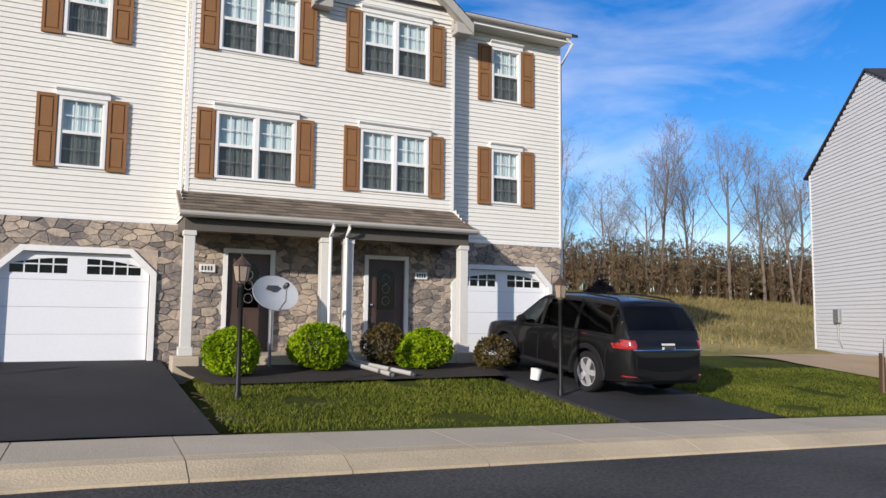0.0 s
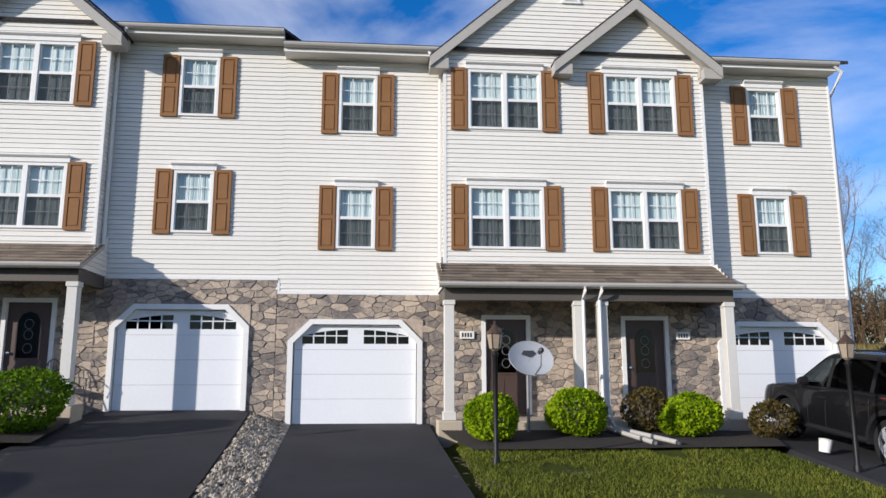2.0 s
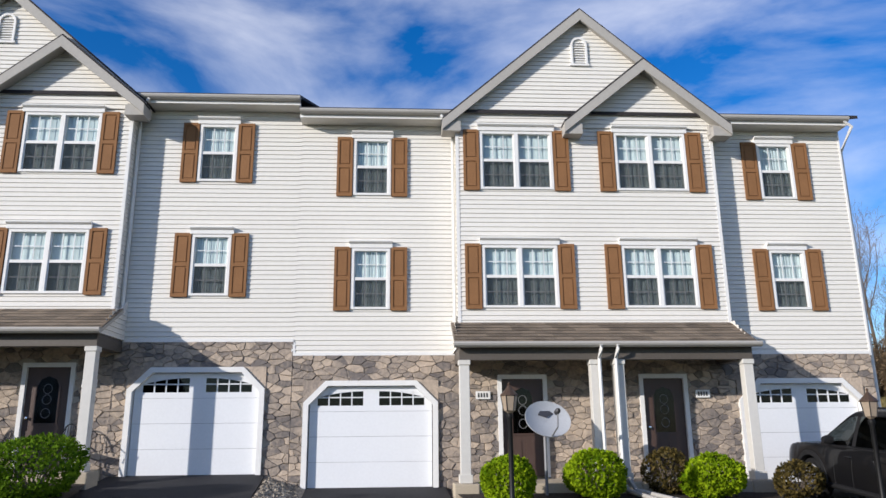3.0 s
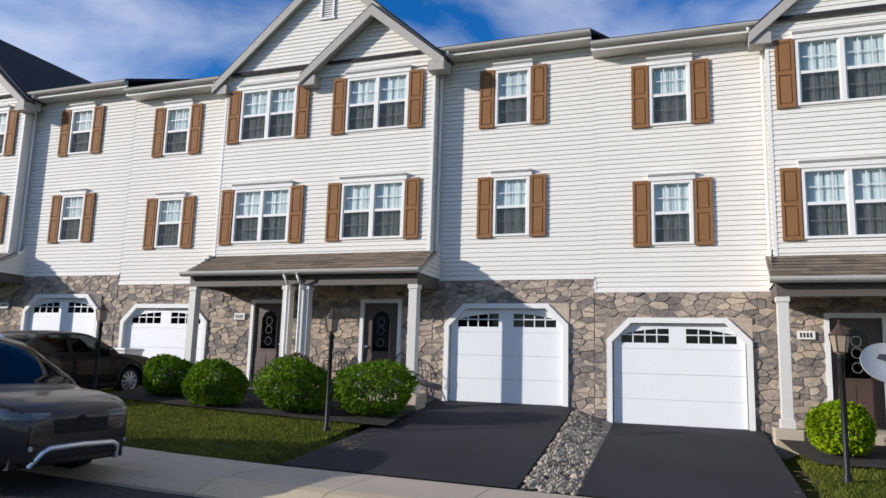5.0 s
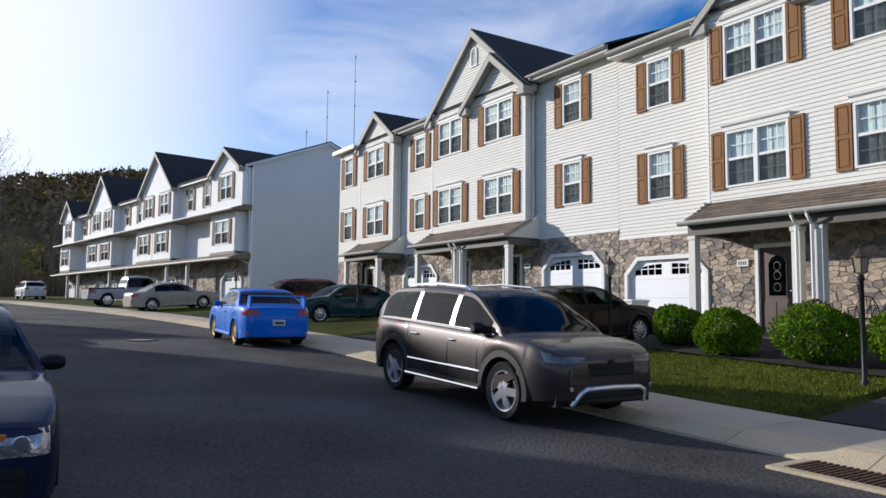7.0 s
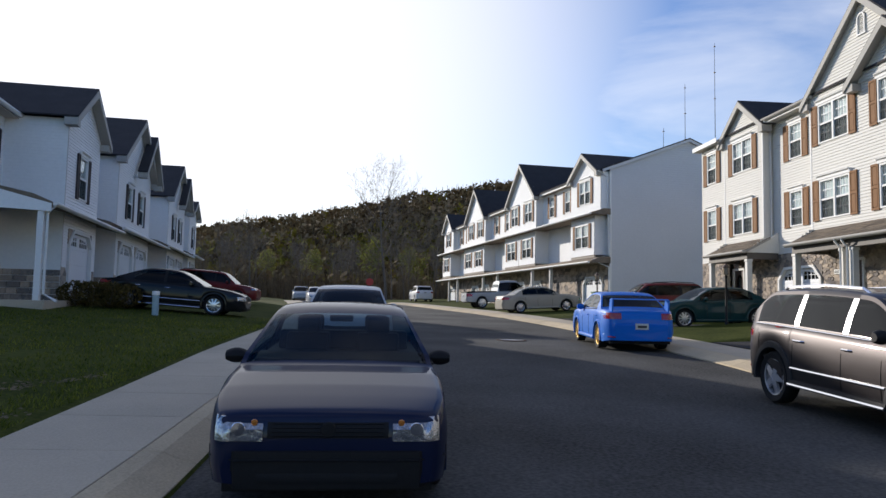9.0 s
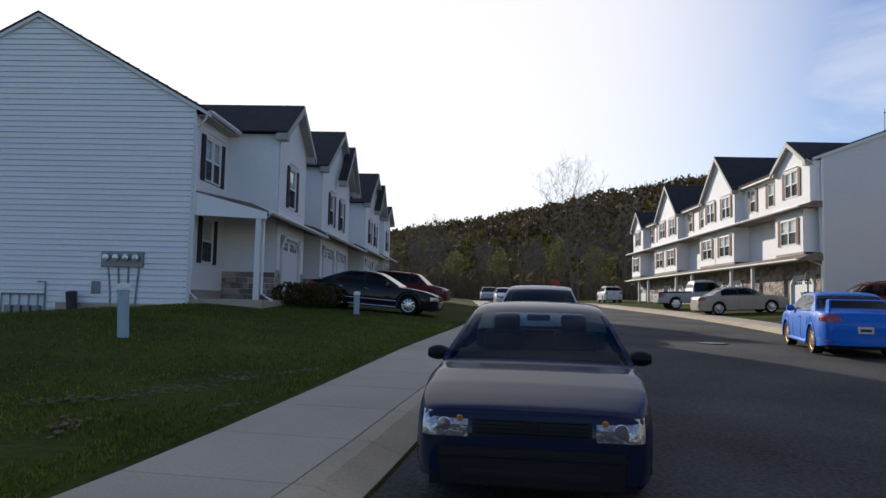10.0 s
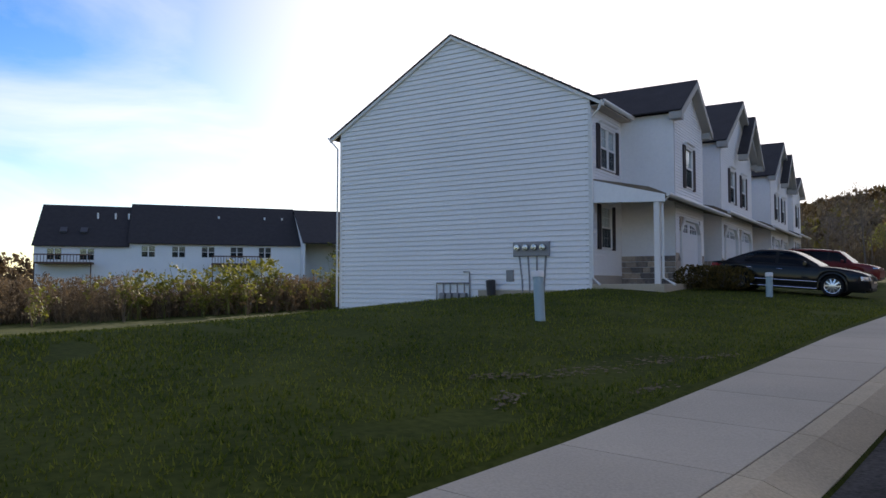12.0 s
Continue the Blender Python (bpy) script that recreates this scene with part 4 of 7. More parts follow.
        if posts == 4:
            for x in (xc - 0.2, xc + 0.14):
                spout(root, [(x, 14.3, ze - 0.05), (x, 14.32, ze - 0.12), (x, 14.5, ze - 0.3), (x, 14.5, ze - 0.6), (x, 14.5, 0.75 + d), (x, 14.35, 0.62 + d)], 0.035)
        soften(part("porch_slab", Geo().box(xl + 0.3, xr - 0.3, 14.45, WALL_Y + 0.1, 0.2 + d, 0.61 + d), M_CONC, root), 0.02)

    recess(7.42, 10.85, ((9.11, 9.19),), D[1], 11)
    bay(4.51, D[1], seed=2, near=True)
    recess(-2.06, 1.56, ((-0.37, -0.42),), D[1], 12, True)
    recess(-5.84, -2.06, ((-4.05, -3.95),), D[2], 13)
    bay(-8.79, D[2], seed=3)
    recess(-15.22, -11.66, ((-13.53, -13.65),), D[2], 14)
    recess(-19.15, -15.22, ((-17.2, -17.2),), D[3], 15)
    bay(-22.1, D[3], seed=4)
    recess(-28.5, -24.82, ((-26.6, -26.7),), D[3], 16)
    # the last, narrower bay and its flush end
    bay(-30.1, D[4], 1.67, (0.0,), False, seed=5)
    d = D[4]
    holes = []
    for z in (4.17 + d, 6.85 + d):
        window_set(root, -33.0, BAY_Y, z, 0.94, 1.45, False)
        holes.append((-33.46, -32.54, z + 0.01, z + 1.44))
    siding(side, -34.1, -31.78, 3.13 + d, 8.62 + d, BAY_Y, holes)
    wall_slab(shell, -34.1, -31.78, 3.13 + d, 8.62 + d, BAY_Y + 0.01, holes)
    stone_jobs.append((-34.1, -31.78, 0.6 + d, 3.13 + d, BAY_Y, [], 17, False))
    shell.box(-34.1, -31.78, BAY_Y + 0.01, BAY_Y + 0.2, 0.2, 3.13 + d)
    trim.box(-34.3, -31.78, BAY_Y - 0.4, BAY_Y - 0.38, 8.58 + d, 8.78 + d)
    sof.box(-34.3, -31.78, BAY_Y - 0.38, BAY_Y, 8.58 + d, 8.62 + d)

    # ends, back and main roof
    for x0, x1, d in ((-2.06, 10.85, D[1]), (-15.22, -2.06, D[2]), (-28.1, -15.22, D[3]), (-34.1, -28.1, D[4])):
        e, ridge = 8.62 + d, 11.0 + d
        shell.box(x0, x1, 26.2, 26.4, -0.5, e)
        for s, ya, yb in ((-1, WALL_Y - 0.5, 21.15), (1, 26.8, 21.15)):
            za = e + 0.14
            roof.prism([(ya, za - 0.03), (yb, ridge), (yb, ridge + 0.06), (ya, za + 0.05)], 0, x0 - (0.25 if x0 < -34 else 0.02), x1 + (0.25 if x1 > 10 else -0.02))
        for x in (x0 + 0.01, x1 - 0.19):
            shell.box(x, x + 0.18, WALL_Y + 0.25, 26.2, -0.5, e)
            shell.prism([(WALL_Y, e), (26.4, e), (21.15, ridge - 0.02)], 0, x, x + 0.18)
    e = 8.62
    siding_end(side, WALL_Y, 26.4, 0.3, 11.0, 10.85, 1, lambda z: (WALL_Y, 26.4) if z < e else (WALL_Y + (z - e) * 5.25 / 2.38, 26.4 - (z - e) * 5.25 / 2.38))
    e2 = 8.62 + D[4]
    siding_end(side, BAY_Y, 26.4, 0.9, 11.6, -34.1, -1, lambda z: (BAY_Y, 26.4) if z < e2 else (WALL_Y + (z - e2) * 5.25 / 2.38, 26.4 - (z - e2) * 5.25 / 2.38))
    trim.box(10.83, 10.875, WALL_Y - 0.025, WALL_Y + 0.07, 3.18, 8.6)
    trim.box(-2.1, -2.02, WALL_Y - 0.02, WALL_Y + 0.008, 3.22, 3.5)
    tagged(part("siding", side.mesh("siding", M_SIDING), None, root), "cream vinyl clapboard siding", kind="stuff")
    part("wall", shell.mesh("wall", M_MORTAR), None, root)
    spout(root, [(10.7, WALL_Y - 0.5, 8.7), (10.95, WALL_Y - 0.45, 8.55), (10.95, WALL_Y + 0.1, 8.1), (10.95, WALL_Y + 0.1, 0.6)])
    for job in stone_jobs:
        stones(root, *job)
    settle(root, (-11.6, 15.9, 0.6))


townhouse_row()


def drives():
    for a in ((-1.7, 1.2, -1.25, 1.3, 0.47), (-5.75, -2.55, -5.2, -1.95, 0.76), (7.75, 10.6, 7.1, 10.4, 0.46), (-15.0, -11.9, -14.9, -11.8, 0.76), (-18.6, -15.6, -18.8, -15.2, 0.98), (-28.0, -25.0, -28.0, -24.8, 0.98), (-33.0, -30.4, -33.2, -30.2, 1.05)):
        drive(*a[:4], WALL_Y, a[4])


drives()


# ---- the other houses ----
def stand(root, x, y, z, turn):
    root.matrix_basis = pose(x, y, z, 0, 0, turn)


def far_row():
    """Three-storey townhouses further up the street; local x to the right along the front, y into the house."""
    root = thing("townhouse_row", "distant three-storey townhouses with white bays, dark roofs and grey end wall", "townhouse")
    side, end, shell, roof = Geo(), Geo(), Geo(), Slabs("roof_slope", M_ROOF, root)
    trim = Boxes("trim_board", M_TRIM, root)
    L, e = 40.6, 8.45
    windows = []

    def gable(xc, half, peak, y, zlo, wins, over=0.3):
        holes = [(xc + o - 0.8, xc + o + 0.8, 6.72, 8.2) for o in wins]
        slope = (peak - e) / (half + over)
        siding(side, xc - half, xc + half, zlo, peak, y, holes, lambda z: (xc - (peak - z) / slope, xc + (peak - z) / slope) if z > e else (xc - half, xc + half), 0.12)
        wall_slab(shell, xc - half, xc + half, zlo, e, y + 0.01, holes, 0.1)
        shell.prism([(xc - half, e), (xc + half, e), (xc, peak - 0.1)], 1, y + 0.011, y + 0.1)
        siding_end(side, y, 0.0, zlo, e, xc + half, 1), siding_end(side, y, 0.0, zlo, e, xc - half, -1)
        gable_roof(root, xc, half + over, e, peak, y - 0.3, 5.2, M_ROOF)
        for o in wins:
            window_set(root, xc + o, y, 6.7, 1.62, 1.5, True, M_SHUTTER, 0.3, rich=False)
    # bays from the near end to the far one
    lay = [(-2.3, 2.2, (0.0,), 1.45), (-14.2, 3.2, (-1.6, 1.6), 3.0), (-27.4, 3.2, (-1.6, 1.6), 3.0), (-38.4, 2.1, (0.0,), 1.9)]
    flat = [(-11.0, -4.5), (-24.2, -17.4), (-36.3, -30.6)]
    for xc, half, wins, rise in lay:
        gable(xc, half, e + rise, -0.55, 5.9, wins, 0.06 if xc > -3 else 0.3)
    for a, b in flat:
        cs = [a + (b - a) * 0.28, a + (b - a) * 0.72]
        holes = [(c - 0.42, c + 0.42, 6.72, 8.2) for c in cs]
        siding(side, a, b, 5.9, e, 0.0, holes, None, 0.12)
        wall_slab(shell, a, b, 5.9, e, 0.01, holes, 0.1)
        for c in cs:
            window_set(root, c, 0.0, 6.7, 0.9, 1.5, False, M_SHUTTER, 0.3, rich=False)
        trim.box(a, b, -0.42, -0.4, e - 0.05, e + 0.12)
        shell.box(a, b, -0.4, 0.0, e - 0.04, e)
    # middle storey: boxed windows, then shed roofs above and below
    for xc in (-2.3, -12.4, -16.0, -25.6, -29.2, -38.4):
        h = [(xc - 1.0, xc + 1.0, 3.95, 5.35)]
        siding(side, xc - 1.75, xc + 1.75, 3.45, 5.9, -0.75, h, None, 0.12)
        wall_slab(shell, xc - 1.75, xc + 1.75, 3.3, 5.9, -0.74, h, 0.1)
        siding_end(side, -0.75, 0.3, 3.45, 5.9, xc + 1.75, 1), siding_end(side, -0.75, 0.3, 3.45, 5.9, xc - 1.75, -1)
        window_set(root, xc, -0.75, 3.93, 2.0, 1.44, True, M_SHUTTER, 0.3, rich=True, head=False)
        place_garage(root, xc, 0.0, 0.02)
    siding(side, -L, 0, 2.9, 5.9, 0.3, (), None, 0.12)
    shell.box(-L, 0, 0.31, 0.5, 2.9, 5.9)
    gh = [(xc - 1.47, xc + 1.47, -1, 2.24) for xc in (-2.3, -12.4, -16.0, -25.6, -29.2, -38.4)]
    wall_slab(shell, -L, 0, -0.8, 3.0, 0.01, gh)
    stones(root, -L, 0.0, -0.3, 2.9, 0.0, gh, 31, False, (0.42, 0.24))
    for z, yo in ((5.85, -1.25), (2.95, -1.35)):
        sh = Geo().prism([(yo, z - 0.02), (yo, z + 0.05), (-0.45 if z > 4 else -0.7, z + 0.34), (0.0, z + 0.34), (0.0, z - 0.02)], 0, -L, 0.1)
        part("shed_roof", sh, M_SHINGLE, root)
        gg = Geo()
        gutter(gg, -L, 0.12, yo, z + 0.06)
        part("gutter", gg, M_TRIM, root)
    for xc in (-6.6, -10.2, -18.6, -22.8, -32.0, -35.6):
        soften(part("porch_post", Geo().box(xc - 0.1, xc + 0.1, -1.2, -1.0, -0.3, 2.93), M_SIDING, root), 0.01, 1)
    rz = e + 2.3
    for s, ya, yb in ((-1, -0.5, 5.25), (1, 11.0, 5.25)):
        roof.prism([(ya, e + 0.1), (yb, rz), (yb, rz + 0.07), (ya, e + 0.18)], 0, -L - 0.2, 0.2)
    def up(z):
        a = max(0.0, (z - e - 0.13) / 0.383 - 0.5)
        return a, 10.5 - a
    rk = Geo()
    for ya, yb in ((-0.5, 5.25), (11.0, 5.25)):
        rk.prism([(ya, e + 0.12), (yb, rz + 0.02), (yb, rz - 0.16), (ya, e - 0.06)], 0, 0.04, 0.19)
    part("rake_board", rk, M_SIDING_GREY, root)
    siding_end(end, 0.0, 10.5, -0.6, rz, 0.0, 1, up, 0.14, 0.03)
    shell.box(-0.2, -0.02, 0.3, 10.5, -0.8, e)
    shell.prism([(0.02, e), (0.02, e + 0.3), (5.25, rz - 0.03), (10.48, e + 0.3), (10.48, e)], 0, -0.2, -0.02)
    shell.box(-L, -L + 0.18, 0.3, 10.5, -0.8, e)
    shell.prism([(0.02, e), (10.48, e), (5.25, rz - 0.03)], 0, -L, -L + 0.18)
    shell.box(-L, 0, 10.3, 10.5, -0.8, e)
    trim.box(-0.03, 0.03, -0.03, 0.1, 0.0, e)
    tagged(part("siding", side, M_SIDING_WHITE, root), "white clapboard", kind="stuff")
    tagged(part("end_siding", end, M_SIDING_GREY, root), "plain grey clapboard end wall", kind="stuff")
    part("wall", shell, M_MORTAR, root)
    spout(root, [(0.06, -0.8, e), (0.06, -0.2, e - 0.4), (0.06, -0.1, 3.4), (0.06, -1.2, 3.1), (0.06, -0.1, 2.7), (0.06, -0.1, 0.1)])
    stand(root, -42.25, 13.5, 1.25, 8.4)


far_row()


def near_row():
    """Two-storey houses on the near side; local x along the front away from the viewer, y into the house."""
    root = thing("townhouse_row", "two-storey white-sided townhouses with front gables seen from the shaded end", "townhouse")
    side, shell, roof = Geo(), Geo(), Slabs("roof_slope", M_ROOF, root)
    trim = Boxes("corner_trim", M_TRIM, root)
    L, e = 38.6, 5.76
    bays = ((3.0, 7.1, 4.9, 1), (10.4, 17.8, 14.1, 2), (24.0, 31.2, 27.6, 2), (34.0, 38.2, 36.1, 1))
    peaks = (7.42, 8.55, 8.8, 7.6)
    fl = [(0.0, 3.0), (7.1, 10.4), (17.8, 24.0), (31.2, 34.0), (38.2, 38.6)]
    for i, (a, b) in enumerate(fl):
        d = 0.2 * i
        hs = []
        if i < 4:
            c = 1.55 if i == 0 else (a + b) / 2
            w = 1.5 if i == 0 else 0.9
            hs = [(c - w / 2 + 0.04, c + w / 2 - 0.04, 3.82 + d, 5.22 + d)]
            window_set(root, c, 0.0, 3.8 + d, w, 1.44, i == 0, M_SHUTTER_DARK, 0.3)
            if i == 0:
                hs.append((0.86, 1.84, 1.12, 2.53))
                window_set(root, 1.35, 0.0, 1.1, 1.06, 1.45, False, M_SHUTTER_DARK, 0.28)
        siding(side, a, b, 0.2, e + d, 0.0, hs)
        wall_slab(shell, a, b, -0.6, e + d, 0.01, hs)
        shell.box(a, b, -0.4, 0.0, e + d - 0.04, e + d)
        g = Geo()
        gutter(g, a - 0.1, b, -0.42, e + d + 0.12)
        part("gutter", g, M_TRIM, root)
    y = -1.9
    for i, (a, b, xc, n) in enumerate(bays):
        d = 0.2 * (i + 0.5)
        half, pk = (b - a) / 2, peaks[i]
        ws = (xc,) if n == 1 else (xc - 1.35, xc + 1.35)
        gs = (xc + 0.1,) if n == 1 else (xc - 1.75, xc + 1.75)
        hs = [(c - 0.48, c + 0.48, 3.32 + d, 4.76 + d) for c in ws]
        slope = (pk - e - d) / (half + 0.3)
        xc = (a + b) / 2
        siding(side, a, b, 2.9 + d, pk, y, hs, lambda z: (xc - (pk - z) / slope, xc + (pk - z) / slope) if z > e + d else (a, b))
        wall_slab(shell, a, b, 2.6 + d, e + d, y + 0.01, hs, 0.1)
        shell.prism([(a, e + d), (b, e + d), (xc, pk - 0.1)], 1, y + 0.011, y + 0.1)
        siding_end(side, y, 0.0, -0.2, e + d, a, -1), siding_end(side, y, 0.0, -0.2, e + d, b, 1)
        for c in ws:
            window_set(root, c, y, 3.3 + d, 1.04, 1.5, False, M_SHUTTER_DARK, 0.3, rich=False)
        gh = [(c - 1.47, c + 1.47, -1, 2.2 + d) for c in gs]
        siding(side, a, b, 1.0, 2.9 + d, y, gh)
        wall_slab(shell, a, b, -0.6, 2.9 + d, y + 0.01, gh)
        stones(root, a, b, -0.3, 1.0, y, gh, 40 + i, False, (0.34, 0.2))
        for c in gs:
            place_garage(root, c, y, -0.02 + d)
        gable_roof(root, xc, half + 0.32, e + d, pk, y - 0.35, 4.8, M_ROOF)
        if n == 2:
            gable_roof(root, xc + half * 0.45, half * 0.62, e + d - 0.1, e + d + half * 0.55, y - 0.6, y - 0.15, M_ROOF, name="small_gable_roof")
        # low stone skirt on the end cheek that faces the walk
        sk = Geo()
        rng = random.Random(60 + i)
        zz = -0.3
        for r in range(6):
            yy = y
            while yy < -0.05:
                w = min(rng.uniform(0.2, 0.4), -yy)
                sk.box(a - 0.05 - rng.uniform(0, 0.02), a, yy + 0.008, yy + w - 0.008, zz + 0.008, zz + 0.192)
                yy += w
            zz += 0.2
        tagged(part("stone_skirt", sk, M_STONE, root), kind="stuff")
    # porch roof along the front, with its posts
    for i in range(4):
        d = 0.2 * i
        x0, x1 = (0.0, 9.0, 20.9, 32.6)[i], (9.0, 20.9, 32.6, 38.6)[i]
        sh = Geo().prism([(-2.45, 2.62 + d), (-2.45, 2.7 + d), (-1.9, 2.95 + d), (0.0, 3.35 + d), (0.0, 3.25 + d)], 0, x0, x1 - 0.01)
        part("porch_roof", sh, M_SHINGLE, root)
        g = Geo()
        gutter(g, x0 - 0.05, x1, -2.45, 2.72 + d)
        part("gutter", g, M_TRIM, root)
    fc = Geo().prism([(-2.4, 2.45), (-2.4, 2.68), (0.0, 3.3), (0.0, 2.55)], 0, -0.02, 0.03)
    part("porch_cheek", fc, M_SIDING_WHITE, root)
    soften(part("porch_post", Geo().box(0.03, 0.2, -2.2, -2.03, -0.25, 2.6), M_TRIM, root), 0.01, 1)
    soften(part("porch_slab", Geo().box(0.0, 3.0, -2.35, 0.0, -0.7, -0.08), M_CONC, root), 0.02)
    rz = 9.02
    def up(z):
        a = max(0.0, (z - e - 0.06) / 0.557 - 0.5)
        return a, 10.6 - a
    siding_end(side, 0.0, 10.6, -1.55, rz, 0.0, -1, up, 0.18, 0.035, 0.015)
    shell.box(0.06, 0.2, 0.2, 10.6, -1.6, e)
    shell.prism([(0.03, e), (0.03, e + 0.24), (5.3, rz - 0.04), (10.57, e + 0.24), (10.57, e)], 0, 0.06, 0.2)
    shell.box(0, L, 10.4, 10.6, -1.6, e)
    shell.box(L - 0.2, L, 0.0, 10.6, -1.0, e + 0.5)
    for s, ya, yb in ((-1, -0.5, 5.3), (1, 11.1, 5.3)):
        roof.prism([(ya, e + 0.02), (yb, rz), (yb, rz + 0.07), (ya, e + 0.1)], 0, -0.14, L)
    rk = Geo()
    for ya, yb in ((-0.5, 5.3), (11.1, 5.3)):
        rk.prism([(ya, e + 0.02), (yb, rz), (yb, rz - 0.12), (ya, e - 0.10)], 0, -0.12, -0.035)
    part("rake_board", rk, M_TRIM, root)
    trim.box(-0.03, 0.05, -0.03, 0.06, -0.2, e).box(-0.03, 0.05, 10.54, 10.63, -1.4, e)
    tagged(part("siding", side, M_SIDING_WHITE, root), "white clapboard siding", kind="stuff")
    part("wall", shell, M_MORTAR, root)
    part("foundation", Geo().box(-0.05, 0.02, 0.0, 4.2, -1.6, -0.3), M_CONC, root)
    spout(root, [(-0.3, -0.52, e + 0.05), (-0.25, -0.4, e - 0.2), (-0.07, -0.08, e - 0.45), (-0.07, -0.08, 0.1), (-0.3, -0.4, -0.1)])
    spout(root, [(0.1, -2.5, 2.65), (0.12, -2.28, 2.4), (0.12, -2.28, 0.1), (-0.1, -2.7, -0.1)])
    spout(root, [(-0.35, 11.0, e + 0.05), (-0.1, 10.7, e - 0.4), (-0.1, 10.7, -1.0)])
    stand(root, -21.3, -11.75, 1.5, 180 + 7.5)
    return root


near_row()


def side_house():
    """The pale grey house end beyond the last driveway."""
    root = thing("neighbour_house", "pale grey vinyl-sided house with plain gable end", "house")
    g, s, r = Geo(), Geo(), Slabs("roof_slope", M_ROOF, root)
    e, rz = 6.8, 9.6
    up = lambda z: (0.0, 8.8) if z < e else ((z - e) * 4.4 / 2.8, 8.8 - (z - e) * 4.4 / 2.8)
    siding_end(g, 0.0, 8.8, -0.6, rz, 0.0, -1, up, 0.14, 0.025, 0.006)
    s.box(0.05, 0.2, 0.0, 8.8, -1, e).box(0.2, 12, 0.0, 0.2, -1, e).box(0.2, 12, 8.6, 8.8, -1, e).box(11.8, 12, 0.2, 8.6, -1, e)
    s.prism([(0.03, e), (8.77, e), (4.4, rz - 0.03)], 0, 0.05, 0.2)
    for ya, yb in ((-0.4, 4.4), (9.2, 4.4)):
        r.prism([(ya, e - 0.1), (yb, rz), (yb, rz + 0.08), (ya, e - 0.02)], 0, -0.08, 12.2)
    part("siding", g, M_SIDING_GREY, root)
    part("wall", s, M_SIDING_GREY, root)
    part("corner_trim", Geo().box(-0.03, 0.05, 8.75, 8.84, -0.5, e), M_TRIM, root)
    m = part("meter_box", Geo().box(-0.14, -0.02, 6.7, 7.1, 1.0, 1.5), M_METER, root, "grey electric meter box")
    soften(m, 0.02)
    part("conduit", Geo().tube([(-0.06, 6.9, 1.0), (-0.06, 6.9, 0.4), (-0.02, 6.7, 0.1)], 0.03, 6), M_METER, root)
    stand(root, 21.26, 11.86, 0.3, -28)


side_house()


def back_row():
    """Dark-roofed houses seen from behind across the dip."""
    root = thing("townhouse_row", "white townhouses with long dark roofs seen from behind", "townhouse")
    s, r = Geo(), Slabs("roof_slope", M_ROOF, root)
    secs = ((0.0, 10.6, 0.0), (10.6, 31.9, 0.45))
    for a, b, d in secs:
        holes = []
        x = a + 2.2
        while x < b - 2:
            holes.append((x - 0.8, x + 0.8, 3.4 + d, 4.8 + d))
            place_window(root, x, 0.0, 3.4 + d, 1.7, 1.45, True, rich=False, head=False, curtain=False)
            x += 3.6
        siding(s, a, b, -3.0, 5.2 + d, 0.0, holes, None, 0.16)
        w = Geo()
        wall_slab(w, a, b, -3.0, 5.2 + d, 0.01, holes, 0.1)
        part("wall", w, M_SIDING_WHITE, root)
        r.prism([(-0.5, 5.15 + d), (7.0, 10.8 + d), (14.5, 5.15 + d), (14.5, 5.05 + d), (7.0, 10.65 + d), (-0.5, 5.05 + d)], 0, a - 0.2, b)
    for x in (2.5, 4.8, 15.5, 18.5, 24, 26.2):
        part("skylight", Geo().prism([(1.55, 6.8), (2.35, 7.4), (2.3, 7.6), (1.5, 7.0)], 0, x, x + 0.8), M_DARKGREY, root)
    for x in (6.5, 8.6, 10.2, 21.5, 27.6, 30.0):
        part("roof_vent", Geo().tube([(x, 4.6, 8.7), (x, 4.6, 9.7)], 0.12, 8), M_TRIM, root)
    for x in (0.4, 20.4):
        dk = Geo().box(x, x + 6.2, -2.6, 0, 2.9, 3.1).box(x, x + 6.2, -2.6, -2.5, 3.9, 4.05)
        for q in np.arange(x, x + 6.2, 0.35):
            dk.box(q, q + 0.06, -2.58, -2.52, 3.1, 3.95)
        for q in (x, x + 6.05):
            dk.box(q, q + 0.14, -2.6, -2.46, -3, 3.0)
        part("deck", dk, M_DECK, root, "dark wooden deck")
    part("siding", s, M_SIDING_WHITE, root)
    e = Geo()
    siding_end(e, 0.0, 14.0, -1.0, 9.8, 0.0, -1, lambda z: (0.0, 14.0) if z < 5.2 else ((z - 5.2) * 7 / 4.7, 14 - (z - 5.2) * 7 / 4.7), 0.16)
    part("end_siding", e, M_SIDING_WHITE, root)
    w = Geo().box(31.9, 55, 2.0, 2.2, -3, 7.5).box(31.9, 32.1, -3.0, 14.0, -3, 6.0)
    w.prism([(-3.0, 6.0), (14.0, 6.0), (5.5, 10.9)], 0, 31.9, 32.1)
    part("wing_wall", w, M_SIDING_WHITE, root)
    part("wing_roof", Geo().prism([(-3.4, 5.9), (5.5, 11.0), (14.4, 5.9), (14.4, 5.75), (5.5, 10.85), (-3.4, 5.75)], 0, 31.7, 55), M_ROOF, root)
    return root


back = back_row()
# the row lies beyond the dip, roughly square to the view over the lawn
stand(back, -35.3, -94.3, 0.9, 150)


# ---- cars ----
WHEELS = {}


